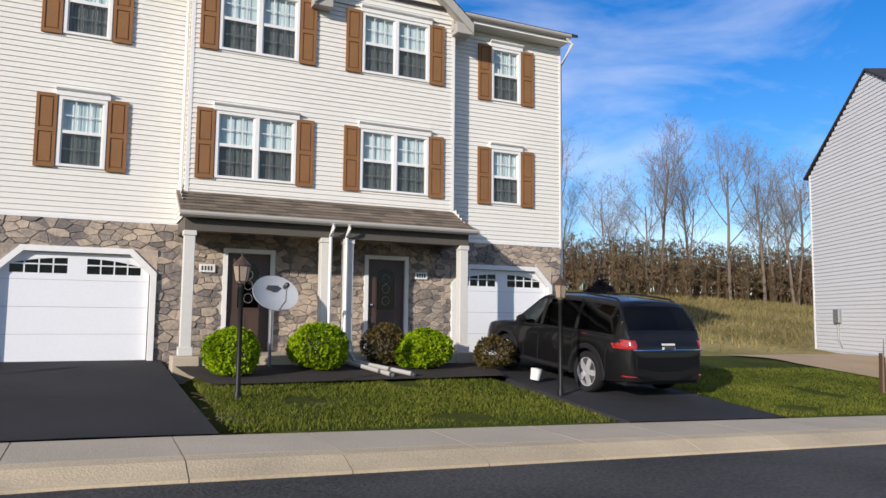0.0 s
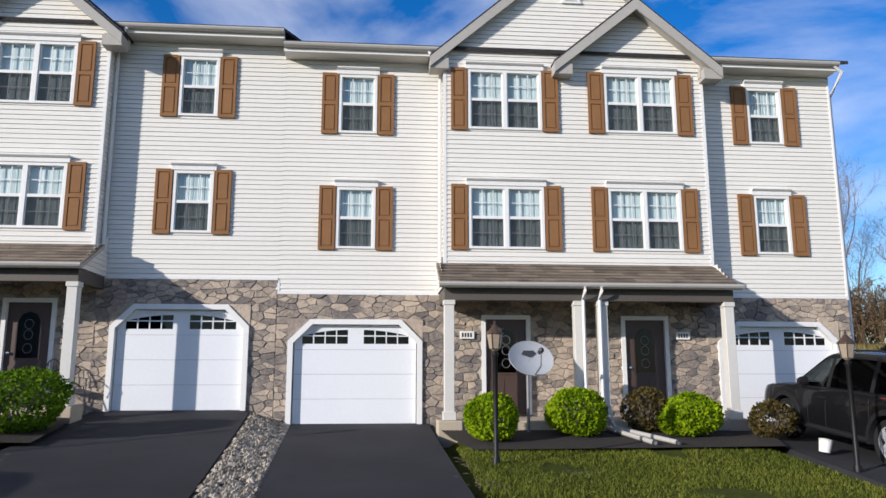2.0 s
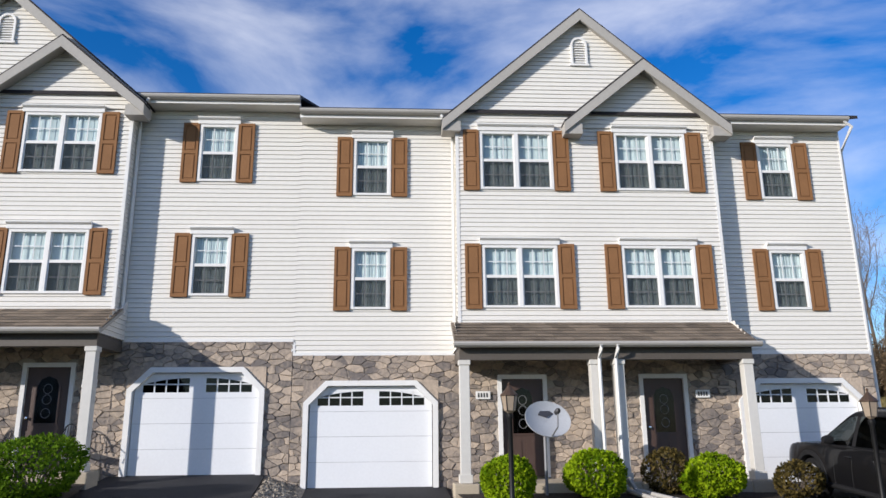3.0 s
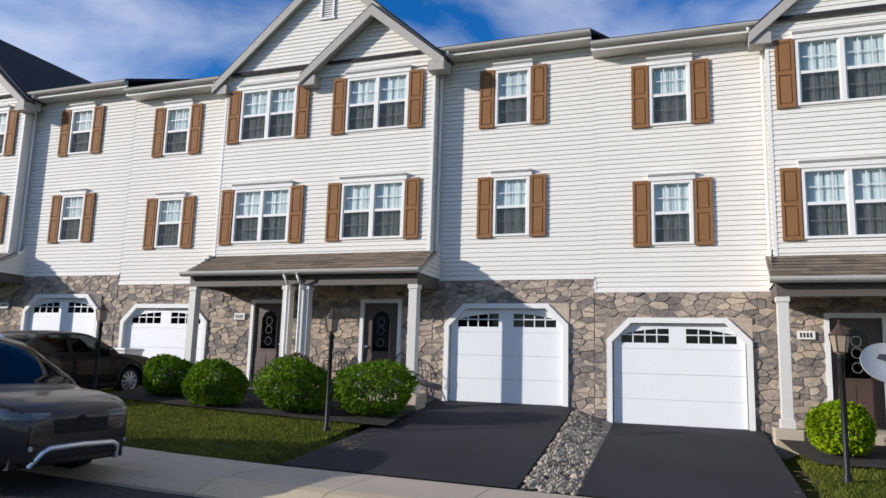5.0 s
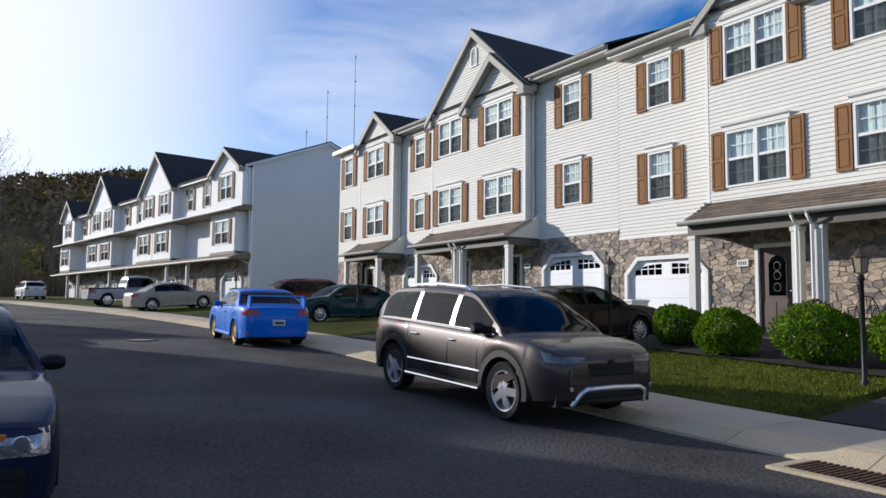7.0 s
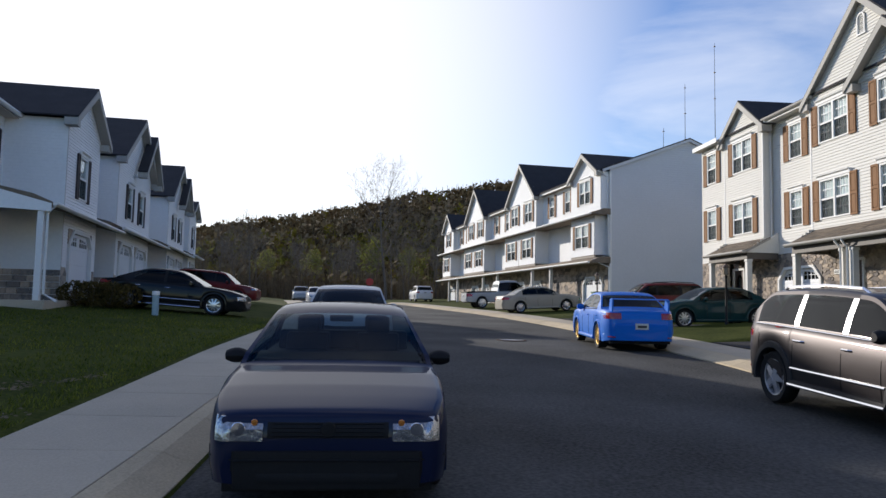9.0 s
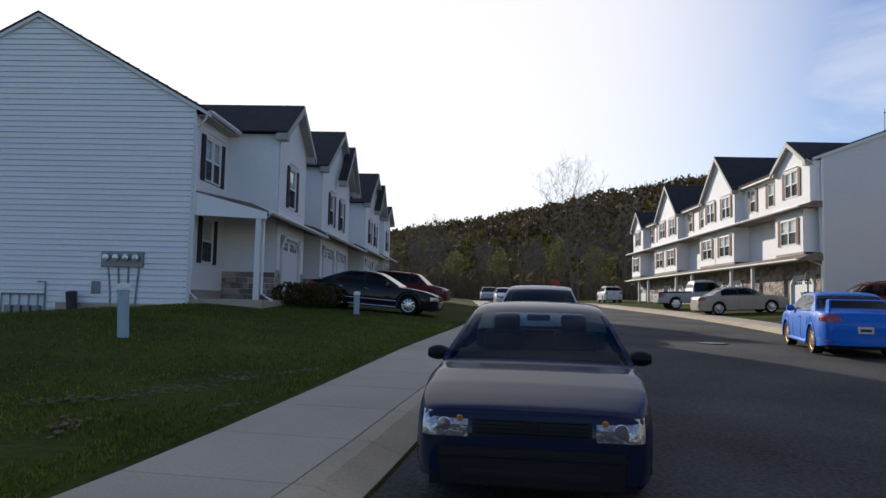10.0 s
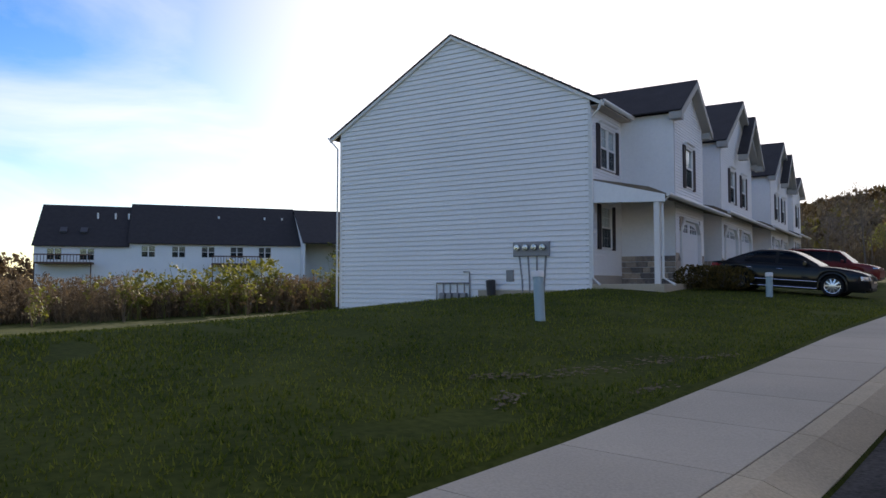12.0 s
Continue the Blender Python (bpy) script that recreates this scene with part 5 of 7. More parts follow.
def wheel_meshes(r, width, style, rim_mat):
    key = (r, width, style, rim_mat.name)
    if key in WHEELS:
        return WHEELS[key]
    h, ri = width / 2, r * 0.70
    ty = Geo().lathe([(ri, -h * 0.8), (r * 0.93, -h), (r * 0.99, -h * 0.75), (r, 0), (r * 0.99, h * 0.75), (r * 0.93, h), (ri, h * 0.8), (ri, -h * 0.8)], (0, 0, 0), 1, 28)
    rim = Geo().lathe([(ri, -h * 0.82), (ri * 0.93, -h * 0.78), (ri * 0.9, 0), (ri * 0.9, h * 0.5)], (0, 0, 0), 1, 28)
    n = {"five": 5, "six": 6, "ten": 10, "cover": 8}[style]
    for i in range(n):
        a = 2 * math.pi * i / n
        wd = {"five": 0.062, "six": 0.09, "ten": 0.035, "cover": 0.09}[style] * r / 0.34
        c, s = math.cos(a), math.sin(a)
        k = len(rim.v)
        pts = []
        for rad, w2 in ((0.05, wd * 0.75), (ri * 0.93, wd * 0.55 if style != "five" else wd * 0.75)):
            for q in (-w2, w2):
                for yy in (-h * 0.72, -h * 0.45):
                    pts.append((rad * c - q * s, yy - (0.02 if rad < 0.1 else 0), rad * s + q * c))
        rim.v += pts
        rim.f += [tuple(k + j for j in f) for f in ((0, 2, 6, 4), (1, 5, 7, 3), (0, 4, 5, 1), (2, 3, 7, 6), (4, 6, 7, 5), (0, 1, 3, 2))]
    rim.lathe([(0.0, -h * 0.86), (0.05, -h * 0.84), (0.065, -h * 0.7), (0.065, -h * 0.4)], (0, 0, 0), 1, 14)
    back = Geo().lathe([(0.0, -h * 0.3), (ri * 0.92, -h * 0.3)], (0, 0, 0), 1, 20)
    WHEELS[key] = (ty.mesh("tyre", M_TYRE, True), rim.mesh("rim", rim_mat, False), back.mesh("brake_disc", M_DARKGREY))
    return WHEELS[key]


M_BRIGHT = mat("bright_rim", (0.74, 0.74, 0.76), 0.2, 0.7, var=0.05, bump=0)


def car(name, label, body, L, W, H, base, r, top, house, sill=0.2, rim="five", rim_mat=None, clad=False, rack=False, hollow=False, chrome=False,
        wing=False, bed=False, nose=None, tail=None, doors=(0.02,), front_x=0.0, plate=M_PLATE, glass=None, rnd=0.20, bar=False, lens=None, far=False):
    """A car along +x. top: (x/L, z) along the lower body; house: x of windscreen foot, roof front, roof rear, rear foot, and belt z."""
    root = thing(name, label, "car" if name != "pickup_truck" else "truck")
    rim_mat = rim_mat or M_ALLOY
    glass = glass or M_CARGLASS
    hw = W / 2
    wx = (base / 2 + front_x, -base / 2 + front_x)
    arch = r * 1.17
    tx, tz = [p[0] * L for p in top], [p[1] for p in top]

    def plan(x):
        e = abs(x) / (L / 2)
        return hw * (1 - rnd * max(0, (e - 0.76) / 0.24) ** 2.4)

    def ztop(x):
        return lerp(x, tx, tz)

    def zlow(x):
        z = sill + 0.06 * max(0, (abs(x) / (L / 2) - 0.8) / 0.2)
        for w in wx:
            d = abs(x - w)
            if d < arch:
                z = max(z, r + math.sqrt(arch * arch - d * d))
        return z
    # one smooth shell from sill to roof: hood, cabin and tail in lengthwise stations
    xa, xb, xc, xd, zb = house
    wb, wt, zr = hw * 0.935, hw * (0.67 if hollow else 0.74), H - 0.035
    mid, halfr = (xb + xc) / 2, (xb - xc) / 2
    foot_a, foot_d = ztop(xa) + 0.028, ztop(xd) + 0.028

    def soft(p, q, k, low):
        d = max(0.0, min(1.0, 0.5 + 0.5 * ((q - p) if low else (p - q)) / k))
        return (q + (p - q) * d) + (-1 if low else 1) * k * d * (1 - d)

    def crown(x):
        """Height of the car along its middle."""
        roof = H - 0.045 * ((x - mid) / halfr) ** 2
        scr = foot_a + (xa - x) * (H - 0.02 - foot_a) / (xa - xb)
        rear = foot_d + (x - xd) * (H - 0.045 - foot_d) / (xc - xd)
        z = soft(soft(roof, scr, 0.10, True), rear, 0.09, True)
        return soft(z, ztop(x) + 0.028, 0.025, False)

    def flank(x, z):
        k = max(0.0, min(1.0, (z - zb) / (zr - zb)))
        return (plan(x) * 0.945 if not far else wb) * (1 - k) + wt * k

    def edge_x(z, front):
        k = (z - zb) / (zr - zb)
        return (xa + (xb - xa) * k) if front else (xd + (xc - xd) * k)
    ends = (xd + (xc - xd) * 0.72, xa - 0.30)
    cuts = [ends[0]] + sorted(c * L for c in doors) + [ends[1]]
    spans = [(c0 + (0.05 if i else 0.0), c1 - (0.05 if i < len(cuts) - 2 else 0.0)) for i, (c0, c1) in enumerate(zip(cuts, cuts[1:]))]
    marks = [v for sp in spans for v in sp] + [xa - 0.05, xb + 0.07, xc - 0.05, xd + 0.07]
    xs = sorted(set([round(float(v), 4) for v in list(np.linspace(-L / 2, L / 2, 52 if far else 110)) + marks + [w + sg * arch * q for w in wx for sg in (-1, 1) for q in (0.999, 0.97, 0.9)] + [L / 2 - 0.01, L / 2 - 0.03, -L / 2 + 0.01, -L / 2 + 0.03]]))
    rows = []
    for x in xs:
        w, zt, zl = plan(x), ztop(x), zlow(x)
        zl = min(zl, zt - 0.06)
        w -= max(0.0, (abs(x) - (L / 2 - 0.05)) / 0.05) * 0.03
        zc = crown(x)
        q = max(0.0, min(1.0, (zc - zt - 0.035) / (H - zb - 0.035)))
        k = zt - zl
        we = w * 0.945
        wr = we + (wt - we) * q
        ze = zt + (zc - zt) * 0.90 * min(1.0, q * 8)
        up = lambda f: (we + (wr - we) * f + 0.014 * q * math.sin(math.pi * f), zt + (ze - zt) * f)
        dz = zc - ze
        sec = [(w * 0.86, zl), (w * 0.975, zl + 0.01), (w, zl + k * 0.28), (w * 1.004, zl + k * 0.55), (w * 0.995, zl + k * 0.74), (w * 0.975, zl + k * 0.9), (we + 0.006, zt - 0.006), up(0.0), up(0.07), up(0.5), up(0.9), (wr, ze),
               (wr * 0.945, ze + dz * 0.36), (wr * 0.8, ze + dz * 0.66), (wr * 0.42, ze + dz * 0.93), (0, zc)]
        rows.append([(x, -y, z) for y, z in sec] + [(x, y, z) for y, z in sec[-2::-1]])
    n = len(rows[0])
    shells = collections.defaultdict(Geo)
    for i in range(len(xs) - 1):
        xm = (xs[i] + xs[i + 1]) / 2
        for j in range(n - 1):
            jj = min(j, n - 2 - j)
            key = ("body", 0)
            if jj in (8, 9) and ends[0] < xm < ends[1]:
                wi = [m for m, sp in enumerate(spans) if sp[0] < xm < sp[1]]
                key = ("side_window", wi[0] + 10 * (j > n / 2)) if wi else ("door_pillar", sum(sp[1] <= xm for sp in spans) + 10 * (j > n / 2))
            elif jj >= 12 and xb + 0.07 < xm < xa - 0.05:
                key = ("windscreen", 0)
            elif jj >= 12 and xd + 0.07 < xm < xc - 0.05:
                key = ("rear_window", 0)
            shells[key].face(rows[i][j], rows[i][j + 1], rows[i + 1][j + 1], rows[i + 1][j])
    shells[("body", 0)].face(*rows[0]), shells[("body", 0)].face(*rows[-1])
    for (nm, _), g in sorted(shells.items()):
        # chrome 2: alloy pillars paint in the bright reflections of gloss black plates
        part(nm, g, body if nm == "body" else (M_ALLOY if chrome == 2 else M_PLASTIC) if nm == "door_pillar" else glass, root, smooth=True)
    # dark underside and wheel wells
    u = Geo().box(-L / 2 + 0.12, L / 2 - 0.12, -hw * 0.84, hw * 0.84, sill - 0.02, sill + 0.25)
    for w in wx:
        for s in (-1, 1):
            u.box(w - arch * 0.98, w + arch * 0.98, s * hw * 0.52 - 0.06, s * hw * 0.52 + 0.06, sill, min(r + arch, ztop(w) - 0.08))
            u.box(w - arch * 0.9, w + arch * 0.9, min(s * hw * 0.5, s * hw * 0.86), max(s * hw * 0.5, s * hw * 0.86), r + arch * 0.86, min(r + arch * 1.02, ztop(w) - 0.07))
    part("underbody", u, M_PLASTIC, root)
    if not hollow:
        core = Geo().prism([(xa - 0.2, zb - 0.1), (xb - 0.12, H - 0.16), (xc + 0.1, H - 0.16), (xd + 0.15, zb - 0.1)], 1, -wt + 0.1, wt - 0.1)
        soften(part("cabin", core, M_PLASTIC, root, "dark cabin behind tinted glass"), 0.08, 3)
    else:
        tray = Geo().box(xd + 0.1, xa - 0.1, -wb + 0.06, wb - 0.06, zb - 0.02, zb + 0.015)
        part("dashboard", Geo().prism([(xa - 0.55, zb), (xa - 0.1, zb), (xa - 0.16, zb + 0.05), (xa - 0.5, zb + 0.09)], 1, -wb + 0.1, wb - 0.1), M_PLASTIC, root)
        part("cabin_floor", tray, M_PLASTIC, root)
        for sx, sy in ((xb - 0.55, 0.36), (xb - 0.55, -0.36), (xc + 0.35, 0.34), (xc + 0.35, -0.34)):
            se = Geo().prism([(sx - 0.14, zb), (sx + 0.02, zb), (sx - 0.08, zb + 0.19), (sx - 0.2, zb + 0.19)], 1, sy - 0.22, sy + 0.22)
            se.prism([(sx - 0.2, zb + 0.17), (sx - 0.1, zb + 0.17), (sx - 0.14, zb + 0.36), (sx - 0.2, zb + 0.36)], 1, sy - 0.12, sy + 0.12)
            soften(part("seat", se, M_PLASTIC, root), 0.03, 2)
        soften(part("rear_bench", Geo().prism([(xc + 0.12, zb), (xc + 0.4, zb), (xc + 0.3, zb + 0.2), (xc + 0.18, zb + 0.2)], 1, -wb + 0.14, wb - 0.14), M_PLASTIC, root), 0.03, 2)
        soften(part("rear_view_mirror", Geo().box(xb + 0.02, xb + 0.05, -0.11, 0.11, zr - 0.13, zr - 0.07), M_PLASTIC, root), 0.012, 2)
    for s in (-1, 1):
        st = Geo()
        st.tube([(x, s * (plan(x) * 0.945 + 0.008), ztop(x) + 0.004) for x in np.linspace(ends[0], ends[1] + 0.1, 10)], 0.011, 5)
        part("belt_strip", st, M_CHROME if chrome == 2 else M_PLASTIC, root)
        # door seams, handles, mirror
        for c in [(cuts[-1] - 0.22) / L] + list(doors) + [cuts[0] / L + 0.03]:
            x = c * L
            q = Geo()
            zz0 = zlow(x) + 0.08
            zz1 = ztop(x) - 0.03
            q.tube([(x, s * (plan(x) * f + 0.001), zz0 + (zz1 - zz0) * t) for t, f in ((0, 0.985), (0.2, 1.0), (0.5, 1.004), (0.72, 0.994), (0.97, 0.95))], 0.005, 4)
            part("door_seam", q, M_PLASTIC, root)
        for c in doors:
            for dx in (0.2, -0.78) if c == doors[0] else (0.2,):
                x = c * L + dx - 0.1
                z = zlow(0) + (ztop(x) - zlow(0)) * 0.80
                q = Geo().tube([(x - 0.09, s * (plan(x) * 0.975), z), (x - 0.06, s * (plan(x) * 0.975 + 0.035), z), (x + 0.06, s * (plan(x) * 0.975 + 0.035), z), (x + 0.09, s * (plan(x) * 0.975), z)], 0.014, 6)
                part("door_handle", q, M_CHROME if chrome else body, root)
        mx = edge_x(zb, True) - 0.42
        mi = Geo()
        y0 = plan(mx) * 0.945 + 0.005
        rows = []
        for t in np.linspace(0, 1, 6):
            rr = (0.055 if hollow else 0.07) * math.sin(math.pi * (0.18 + 0.64 * t)) + 0.015
            yy = s * (y0 + 0.0 + 0.18 * t)
            rows.append([(mx - 0.05 + 0.075 * math.cos(a) * (1 if math.cos(a) > 0 else 0.5), yy, zb + 0.045 + rr * math.sin(a)) for a in np.linspace(0, 2 * math.pi, 11)])
        mi.grid(rows)
        mi.face(*rows[0][:-1]), mi.face(*rows[-1][:-1])
        mi.tube([(mx - 0.03, s * (y0 - 0.03), zb + 0.0), (mx - 0.04, s * (y0 + 0.08), zb + 0.03)], 0.025, 6)
        part("wing_mirror", mi, M_PLASTIC if clad or hollow else body, root, smooth=True)
        # sill and arch trim
        q = Geo()
        q.tube([(wx[1] + arch + 0.02, s * (hw * 0.985), sill + 0.05), (wx[0] - arch - 0.02, s * (hw * 0.985), sill + 0.05)], 0.05, 8)
        part("sill", q, M_PLASTIC if clad else body, root)
        if chrome:
            part("sill_strip", Geo().tube([(wx[1] + arch + 0.03, s * (hw + 0.03), sill + 0.03), (wx[0] - arch - 0.03, s * (hw + 0.03), sill + 0.03)], 0.022, 6), M_CHROME, root)
            part("door_strip", Geo().tube([(wx[1] + arch + 0.05, s * (hw + 0.004), sill + 0.25), (wx[0] - arch - 0.05, s * (hw + 0.004), sill + 0.25)], 0.02, 6), M_CHROME, root)
        for w in wx:
            q, rows = Geo(), []
            t = 0.075 if clad else 0.03
            for a in np.linspace(-0.25, math.pi + 0.25, 19):
                ca, sa = math.cos(a), math.sin(a)
                yy = plan(w + arch * ca)
                rows.append([(w + arch * 0.97 * ca, s * yy * 0.93, max(sill, r + arch * 0.97 * sa)), (w + arch * 0.99 * ca, s * (yy + 0.018), max(sill, r + arch * 0.99 * sa)), (w + (arch + t) * ca, s * (yy + 0.014), max(sill, r + (arch + t) * sa)), (w + (arch + t + 0.02) * ca, s * (yy * 0.985), max(sill, r + (arch + t + 0.02) * sa))])
            q.grid(rows)
            part("arch_trim", q, mat_flare if clad == "grey" else (M_PLASTIC if clad else body), root, smooth=True)
    # wheels
    for w in wx:
        for s in (-1, 1):
            ty, rm, bd = wheel_meshes(r, 0.22, rim, rim_mat)
            wh = new("wheel")
            wh.parent = root
            wh.matrix_basis = pose(w, s * (hw - 0.12), r, 0, 0, 0 if s < 0 else 180)
            part("tyre", ty, None, wh), part("rim", rm, None, wh), part("brake_disc", bd, None, wh)

    def inside(x, y, z):
        w, zt, zl = plan(x), ztop(x), zlow(x)
        zl = min(zl, zt - 0.06)
        w -= max(0.0, (abs(x) - (L / 2 - 0.05)) / 0.05) * 0.03
        k = (z - zl) / (zt - zl)
        return k < 1.0 and abs(y) <= w * lerp(k, (-0.3, 0.0, 0.03, 0.28, 0.55, 0.74, 0.9, 0.98, 1.0), (0.86, 0.86, 0.975, 1.0, 1.004, 0.995, 0.975, 0.95, 0.93))

    def xend(y, end, z=0.5):
        """How far out the rounded nose or tail reaches at this width and height."""
        lo, hi = L * 0.25, L / 2
        if inside(end * hi, y, z):
            return end * hi
        for _ in range(12):
            m = (lo + hi) / 2
            lo, hi = (m, hi) if inside(end * m, y, z) else (lo, m)
        return end * lo

    def patch(nm, y0, y1, z0, z1, end, off, material, label="", lean=0.0, under=None):
        """A plate that follows the rounded nose or tail."""
        q, rows = Geo(), []
        n = 8
        for z, o in ((z0, -0.03), (z0 + 0.012, off), ((z0 + z1) / 2, off + 0.008), (z1 - 0.012, off), (z1, -0.03)):
            rows.append([(xend(y0 + (y1 - y0) * i / n, end, max(z, z0 + 0.012)) + end * o, y0 + (y1 - y0) * i / n, z) for i in range(n + 1)])
        q.grid(rows)
        q.face(*[r_[0] for r_ in rows]), q.face(*[r_[-1] for r_ in rows])
        return part(nm, q, material, under or root, label, smooth=True)
    nose = nose or dict(lamp=(0.55, 0.70, 0.30), grille=(0.56, 0.69))
    tail = tail or dict(lamp=(0.74, 0.92, 0.32))
    lz0, lz1, lw = nose["lamp"]
    for s in (-1, 1):
        lo_ = 0.89 if hollow else 0.93
        a, b = s * (hw * lo_), s * (hw * lo_ - lw)
        h = patch("headlight", min(a, b), max(a, b), lz0, lz1, 1, 0.012, lens or M_CLEARLAMP, "clear headlight", 0.25)
        if not far and lens is None:
            cy = s * (hw * lo_ - lw * 0.5)
            part("reflector", Geo().lathe([(0.0, 0.01), (0.045, 0.008), (0.05, 0.0)], (xend(cy, 1, (lz0 + lz1) / 2) + 0.014, cy, (lz0 + lz1) / 2), 0, 14), M_CHROME, h)
            cy = s * (hw * lo_ - lw + 0.06)
            part("turn_lens", Geo().lathe([(0.0, 0.01), (0.02, 0.008), (0.024, 0.0)], (xend(cy, 1, lz1 - 0.05) + 0.014, cy, lz1 - 0.05), 0, 10), M_AMBER, h)
    if "grille" in nose:
        gz0, gz1 = nose["grille"]
        gw = hw * (0.89 if hollow else 0.93) - lw - 0.03
        gr = patch("grille", -gw, gw, gz0, gz1, 1, 0.008, M_PLASTIC, "black grille")
        if not far:
            for z in np.linspace(gz0 + 0.03, gz1 - 0.03, 4):
                part("grille_bar", Geo().tube([(xend(y, 1, z) + 0.013, y, z) for y in np.linspace(-gw + 0.03, gw - 0.03, 7)], 0.007, 4), M_PLASTIC, gr)
            part("badge", Geo().lathe([(0.0, 0.01), (0.05, 0.008), (0.055, 0.0)], (xend(0, 1, (gz0 + gz1) / 2) + 0.014, 0, (gz0 + gz1) / 2), 0, 16), M_PLASTIC, gr, "round badge")
    fb = patch("front_bumper", -hw * 0.97, hw * 0.97, sill + 0.02, lz0 - 0.045, 1, 0.008 if clad else 0.02, M_PLASTIC if clad is True or hollow else body)
    patch("air_intake", -hw * 0.55, hw * 0.55, sill + 0.06, sill + 0.15, 1, 0.030, M_PLASTIC)
    if hollow:
        patch("bumper_strip", -hw * 0.95, hw * 0.95, lz0 - 0.13, lz0 - 0.095, 1, 0.036, M_PLASTIC)
    rb = patch("rear_bumper", -hw * 0.97, hw * 0.97, sill + 0.05, tail["lamp"][0] - 0.12, -1, 0.01 if clad else 0.025, body)
    tz0, tz1, tw = tail["lamp"]
    for s in (-1, 1):
        a, b = s * (hw * 0.97), s * (hw * 0.97 - tw)
        patch("tail_light", min(a, b), max(a, b), tz0, tz1, -1, 0.012, M_REDLAMP, "red tail light")
        if not far:
            a, b = s * (hw * 0.9), s * (hw * 0.9 - 0.16)
            patch("rear_reflector", min(a, b), max(a, b), sill + 0.12, sill + 0.16, -1, 0.032, M_REDLAMP)
    if plate:
        zc = (tz0 + tz1) / 2 - 0.04 if not wing else tz0 - 0.16
        pl = patch("licence_plate", -0.155, 0.155, zc - 0.08, zc + 0.08, -1, 0.05 if wing else 0.016, plate, "licence plate with a plain bar")
        part("bar", Geo().box(-L / 2 - (0.062 if wing else 0.03), -L / 2 - 0.01, -0.11, 0.11, zc - 0.03, zc + 0.03), M_DARKGREY, pl)
    if bar:
        part("tail_strip", Geo().tube([(xend(y, -1, tz0) - 0.018, y, tz0 + 0.0) for y in np.linspace(-hw * 0.8, hw * 0.8, 9)], 0.018, 6), M_CHROME, root)
    if rack:
        for s in (-1, 1):
            y = s * (wt * 0.88)
            part("roof_rail", Geo().tube([(xc + 0.1, y, crown(xc + 0.1) - 0.05), (xc + 0.22, y, crown(xc + 0.22) + 0.015), (mid, y, H + 0.025), (xb - 0.35, y, crown(xb - 0.35) + 0.015), (xb - 0.2, y, crown(xb - 0.2) - 0.05)], 0.02, 6), M_CHROME if chrome else M_PLASTIC, root)
    if wing:
        g = Geo()
        y = hw * 0.78
        zt = ztop(-L / 2 + 0.25) + 0.02
        g.prism([(-L / 2 + 0.04, zt + 0.26), (-L / 2 + 0.12, zt + 0.285), (-L / 2 + 0.32, zt + 0.27), (-L / 2 + 0.12, zt + 0.255)], 1, -y, y)
        for s in (-1, 1):
            g.prism([(-L / 2 + 0.1, zt - 0.03), (-L / 2 + 0.42, zt - 0.03), (-L / 2 + 0.3, zt + 0.265), (-L / 2 + 0.06, zt + 0.265)], 1, s * y - 0.018, s * y + 0.018)
        part("rear_wing", g, body, root)
    if clad == "grey":
        g = Geo()
        g.tube([(xend(yy, 1, sill + 0.15) + 0.03 - (0.08 if zz < 0.1 else 0), yy, sill + zz) for yy, zz in ((-0.6, 0.0), (-0.52, 0.15), (-0.44, 0.19), (0, 0.2), (0.44, 0.19), (0.52, 0.15), (0.6, 0.0))], 0.03, 8)
        part("bumper_guard", g, M_ALLOY, root, "silver bumper guard", smooth=True)
        for s in (-1, 1):
            part("fog_light", Geo().lathe([(0.0, 0.006), (0.026, 0.005), (0.03, 0.0)], (xend(s * 0.66, 1, sill + 0.2) + 0.018, s * 0.66, sill + 0.2), 0, 12), M_CLEARLAMP, root)
    return root


mat_flare = mat("grey_flare", (0.022, 0.022, 0.024), 0.55, var=0.1, fine=60, bump=0.05, spec=0.25)
P_NAVY = paint("navy_paint", (0.003, 0.008, 0.034))
P_GREY = paint("warm_grey_paint", (0.050, 0.043, 0.043), 0.42, 0.7)
P_BLACK = paint("black_paint", (0.006, 0.006, 0.007))
P_BLUE = paint("bright_blue_paint", (0.0, 0.15, 0.62))
P_GREEN = paint("dark_green_paint", (0.006, 0.045, 0.048))
P_BROWN = paint("dark_brown_paint", (0.018, 0.012, 0.010))
P_RED = paint("dark_red_paint", (0.16, 0.012, 0.012))
P_SILVER = paint("champagne_paint", (0.36, 0.33, 0.27))
P_WHITE = paint("white_car_paint", (0.62, 0.62, 0.62))
P_DARKSILVER = paint("silver_paint", (0.38, 0.40, 0.42))
SEDAN_TOP = ((-0.5, 0.62), (-0.497, 0.80), (-0.485, 0.94), (-0.40, 0.985), (-0.30, 0.985), (0.2, 0.945), (0.30, 0.925), (0.40, 0.86), (0.46, 0.785), (0.488, 0.72), (0.497, 0.66), (0.5, 0.56))
SUV_TOP = ((-0.5, 0.70), (-0.495, 1.0), (-0.48, 1.10), (-0.3, 1.10), (0.2, 1.045), (0.28, 1.035), (0.36, 1.01), (0.42, 0.965), (0.46, 0.915), (0.483, 0.86), (0.494, 0.79), (0.5, 0.66))


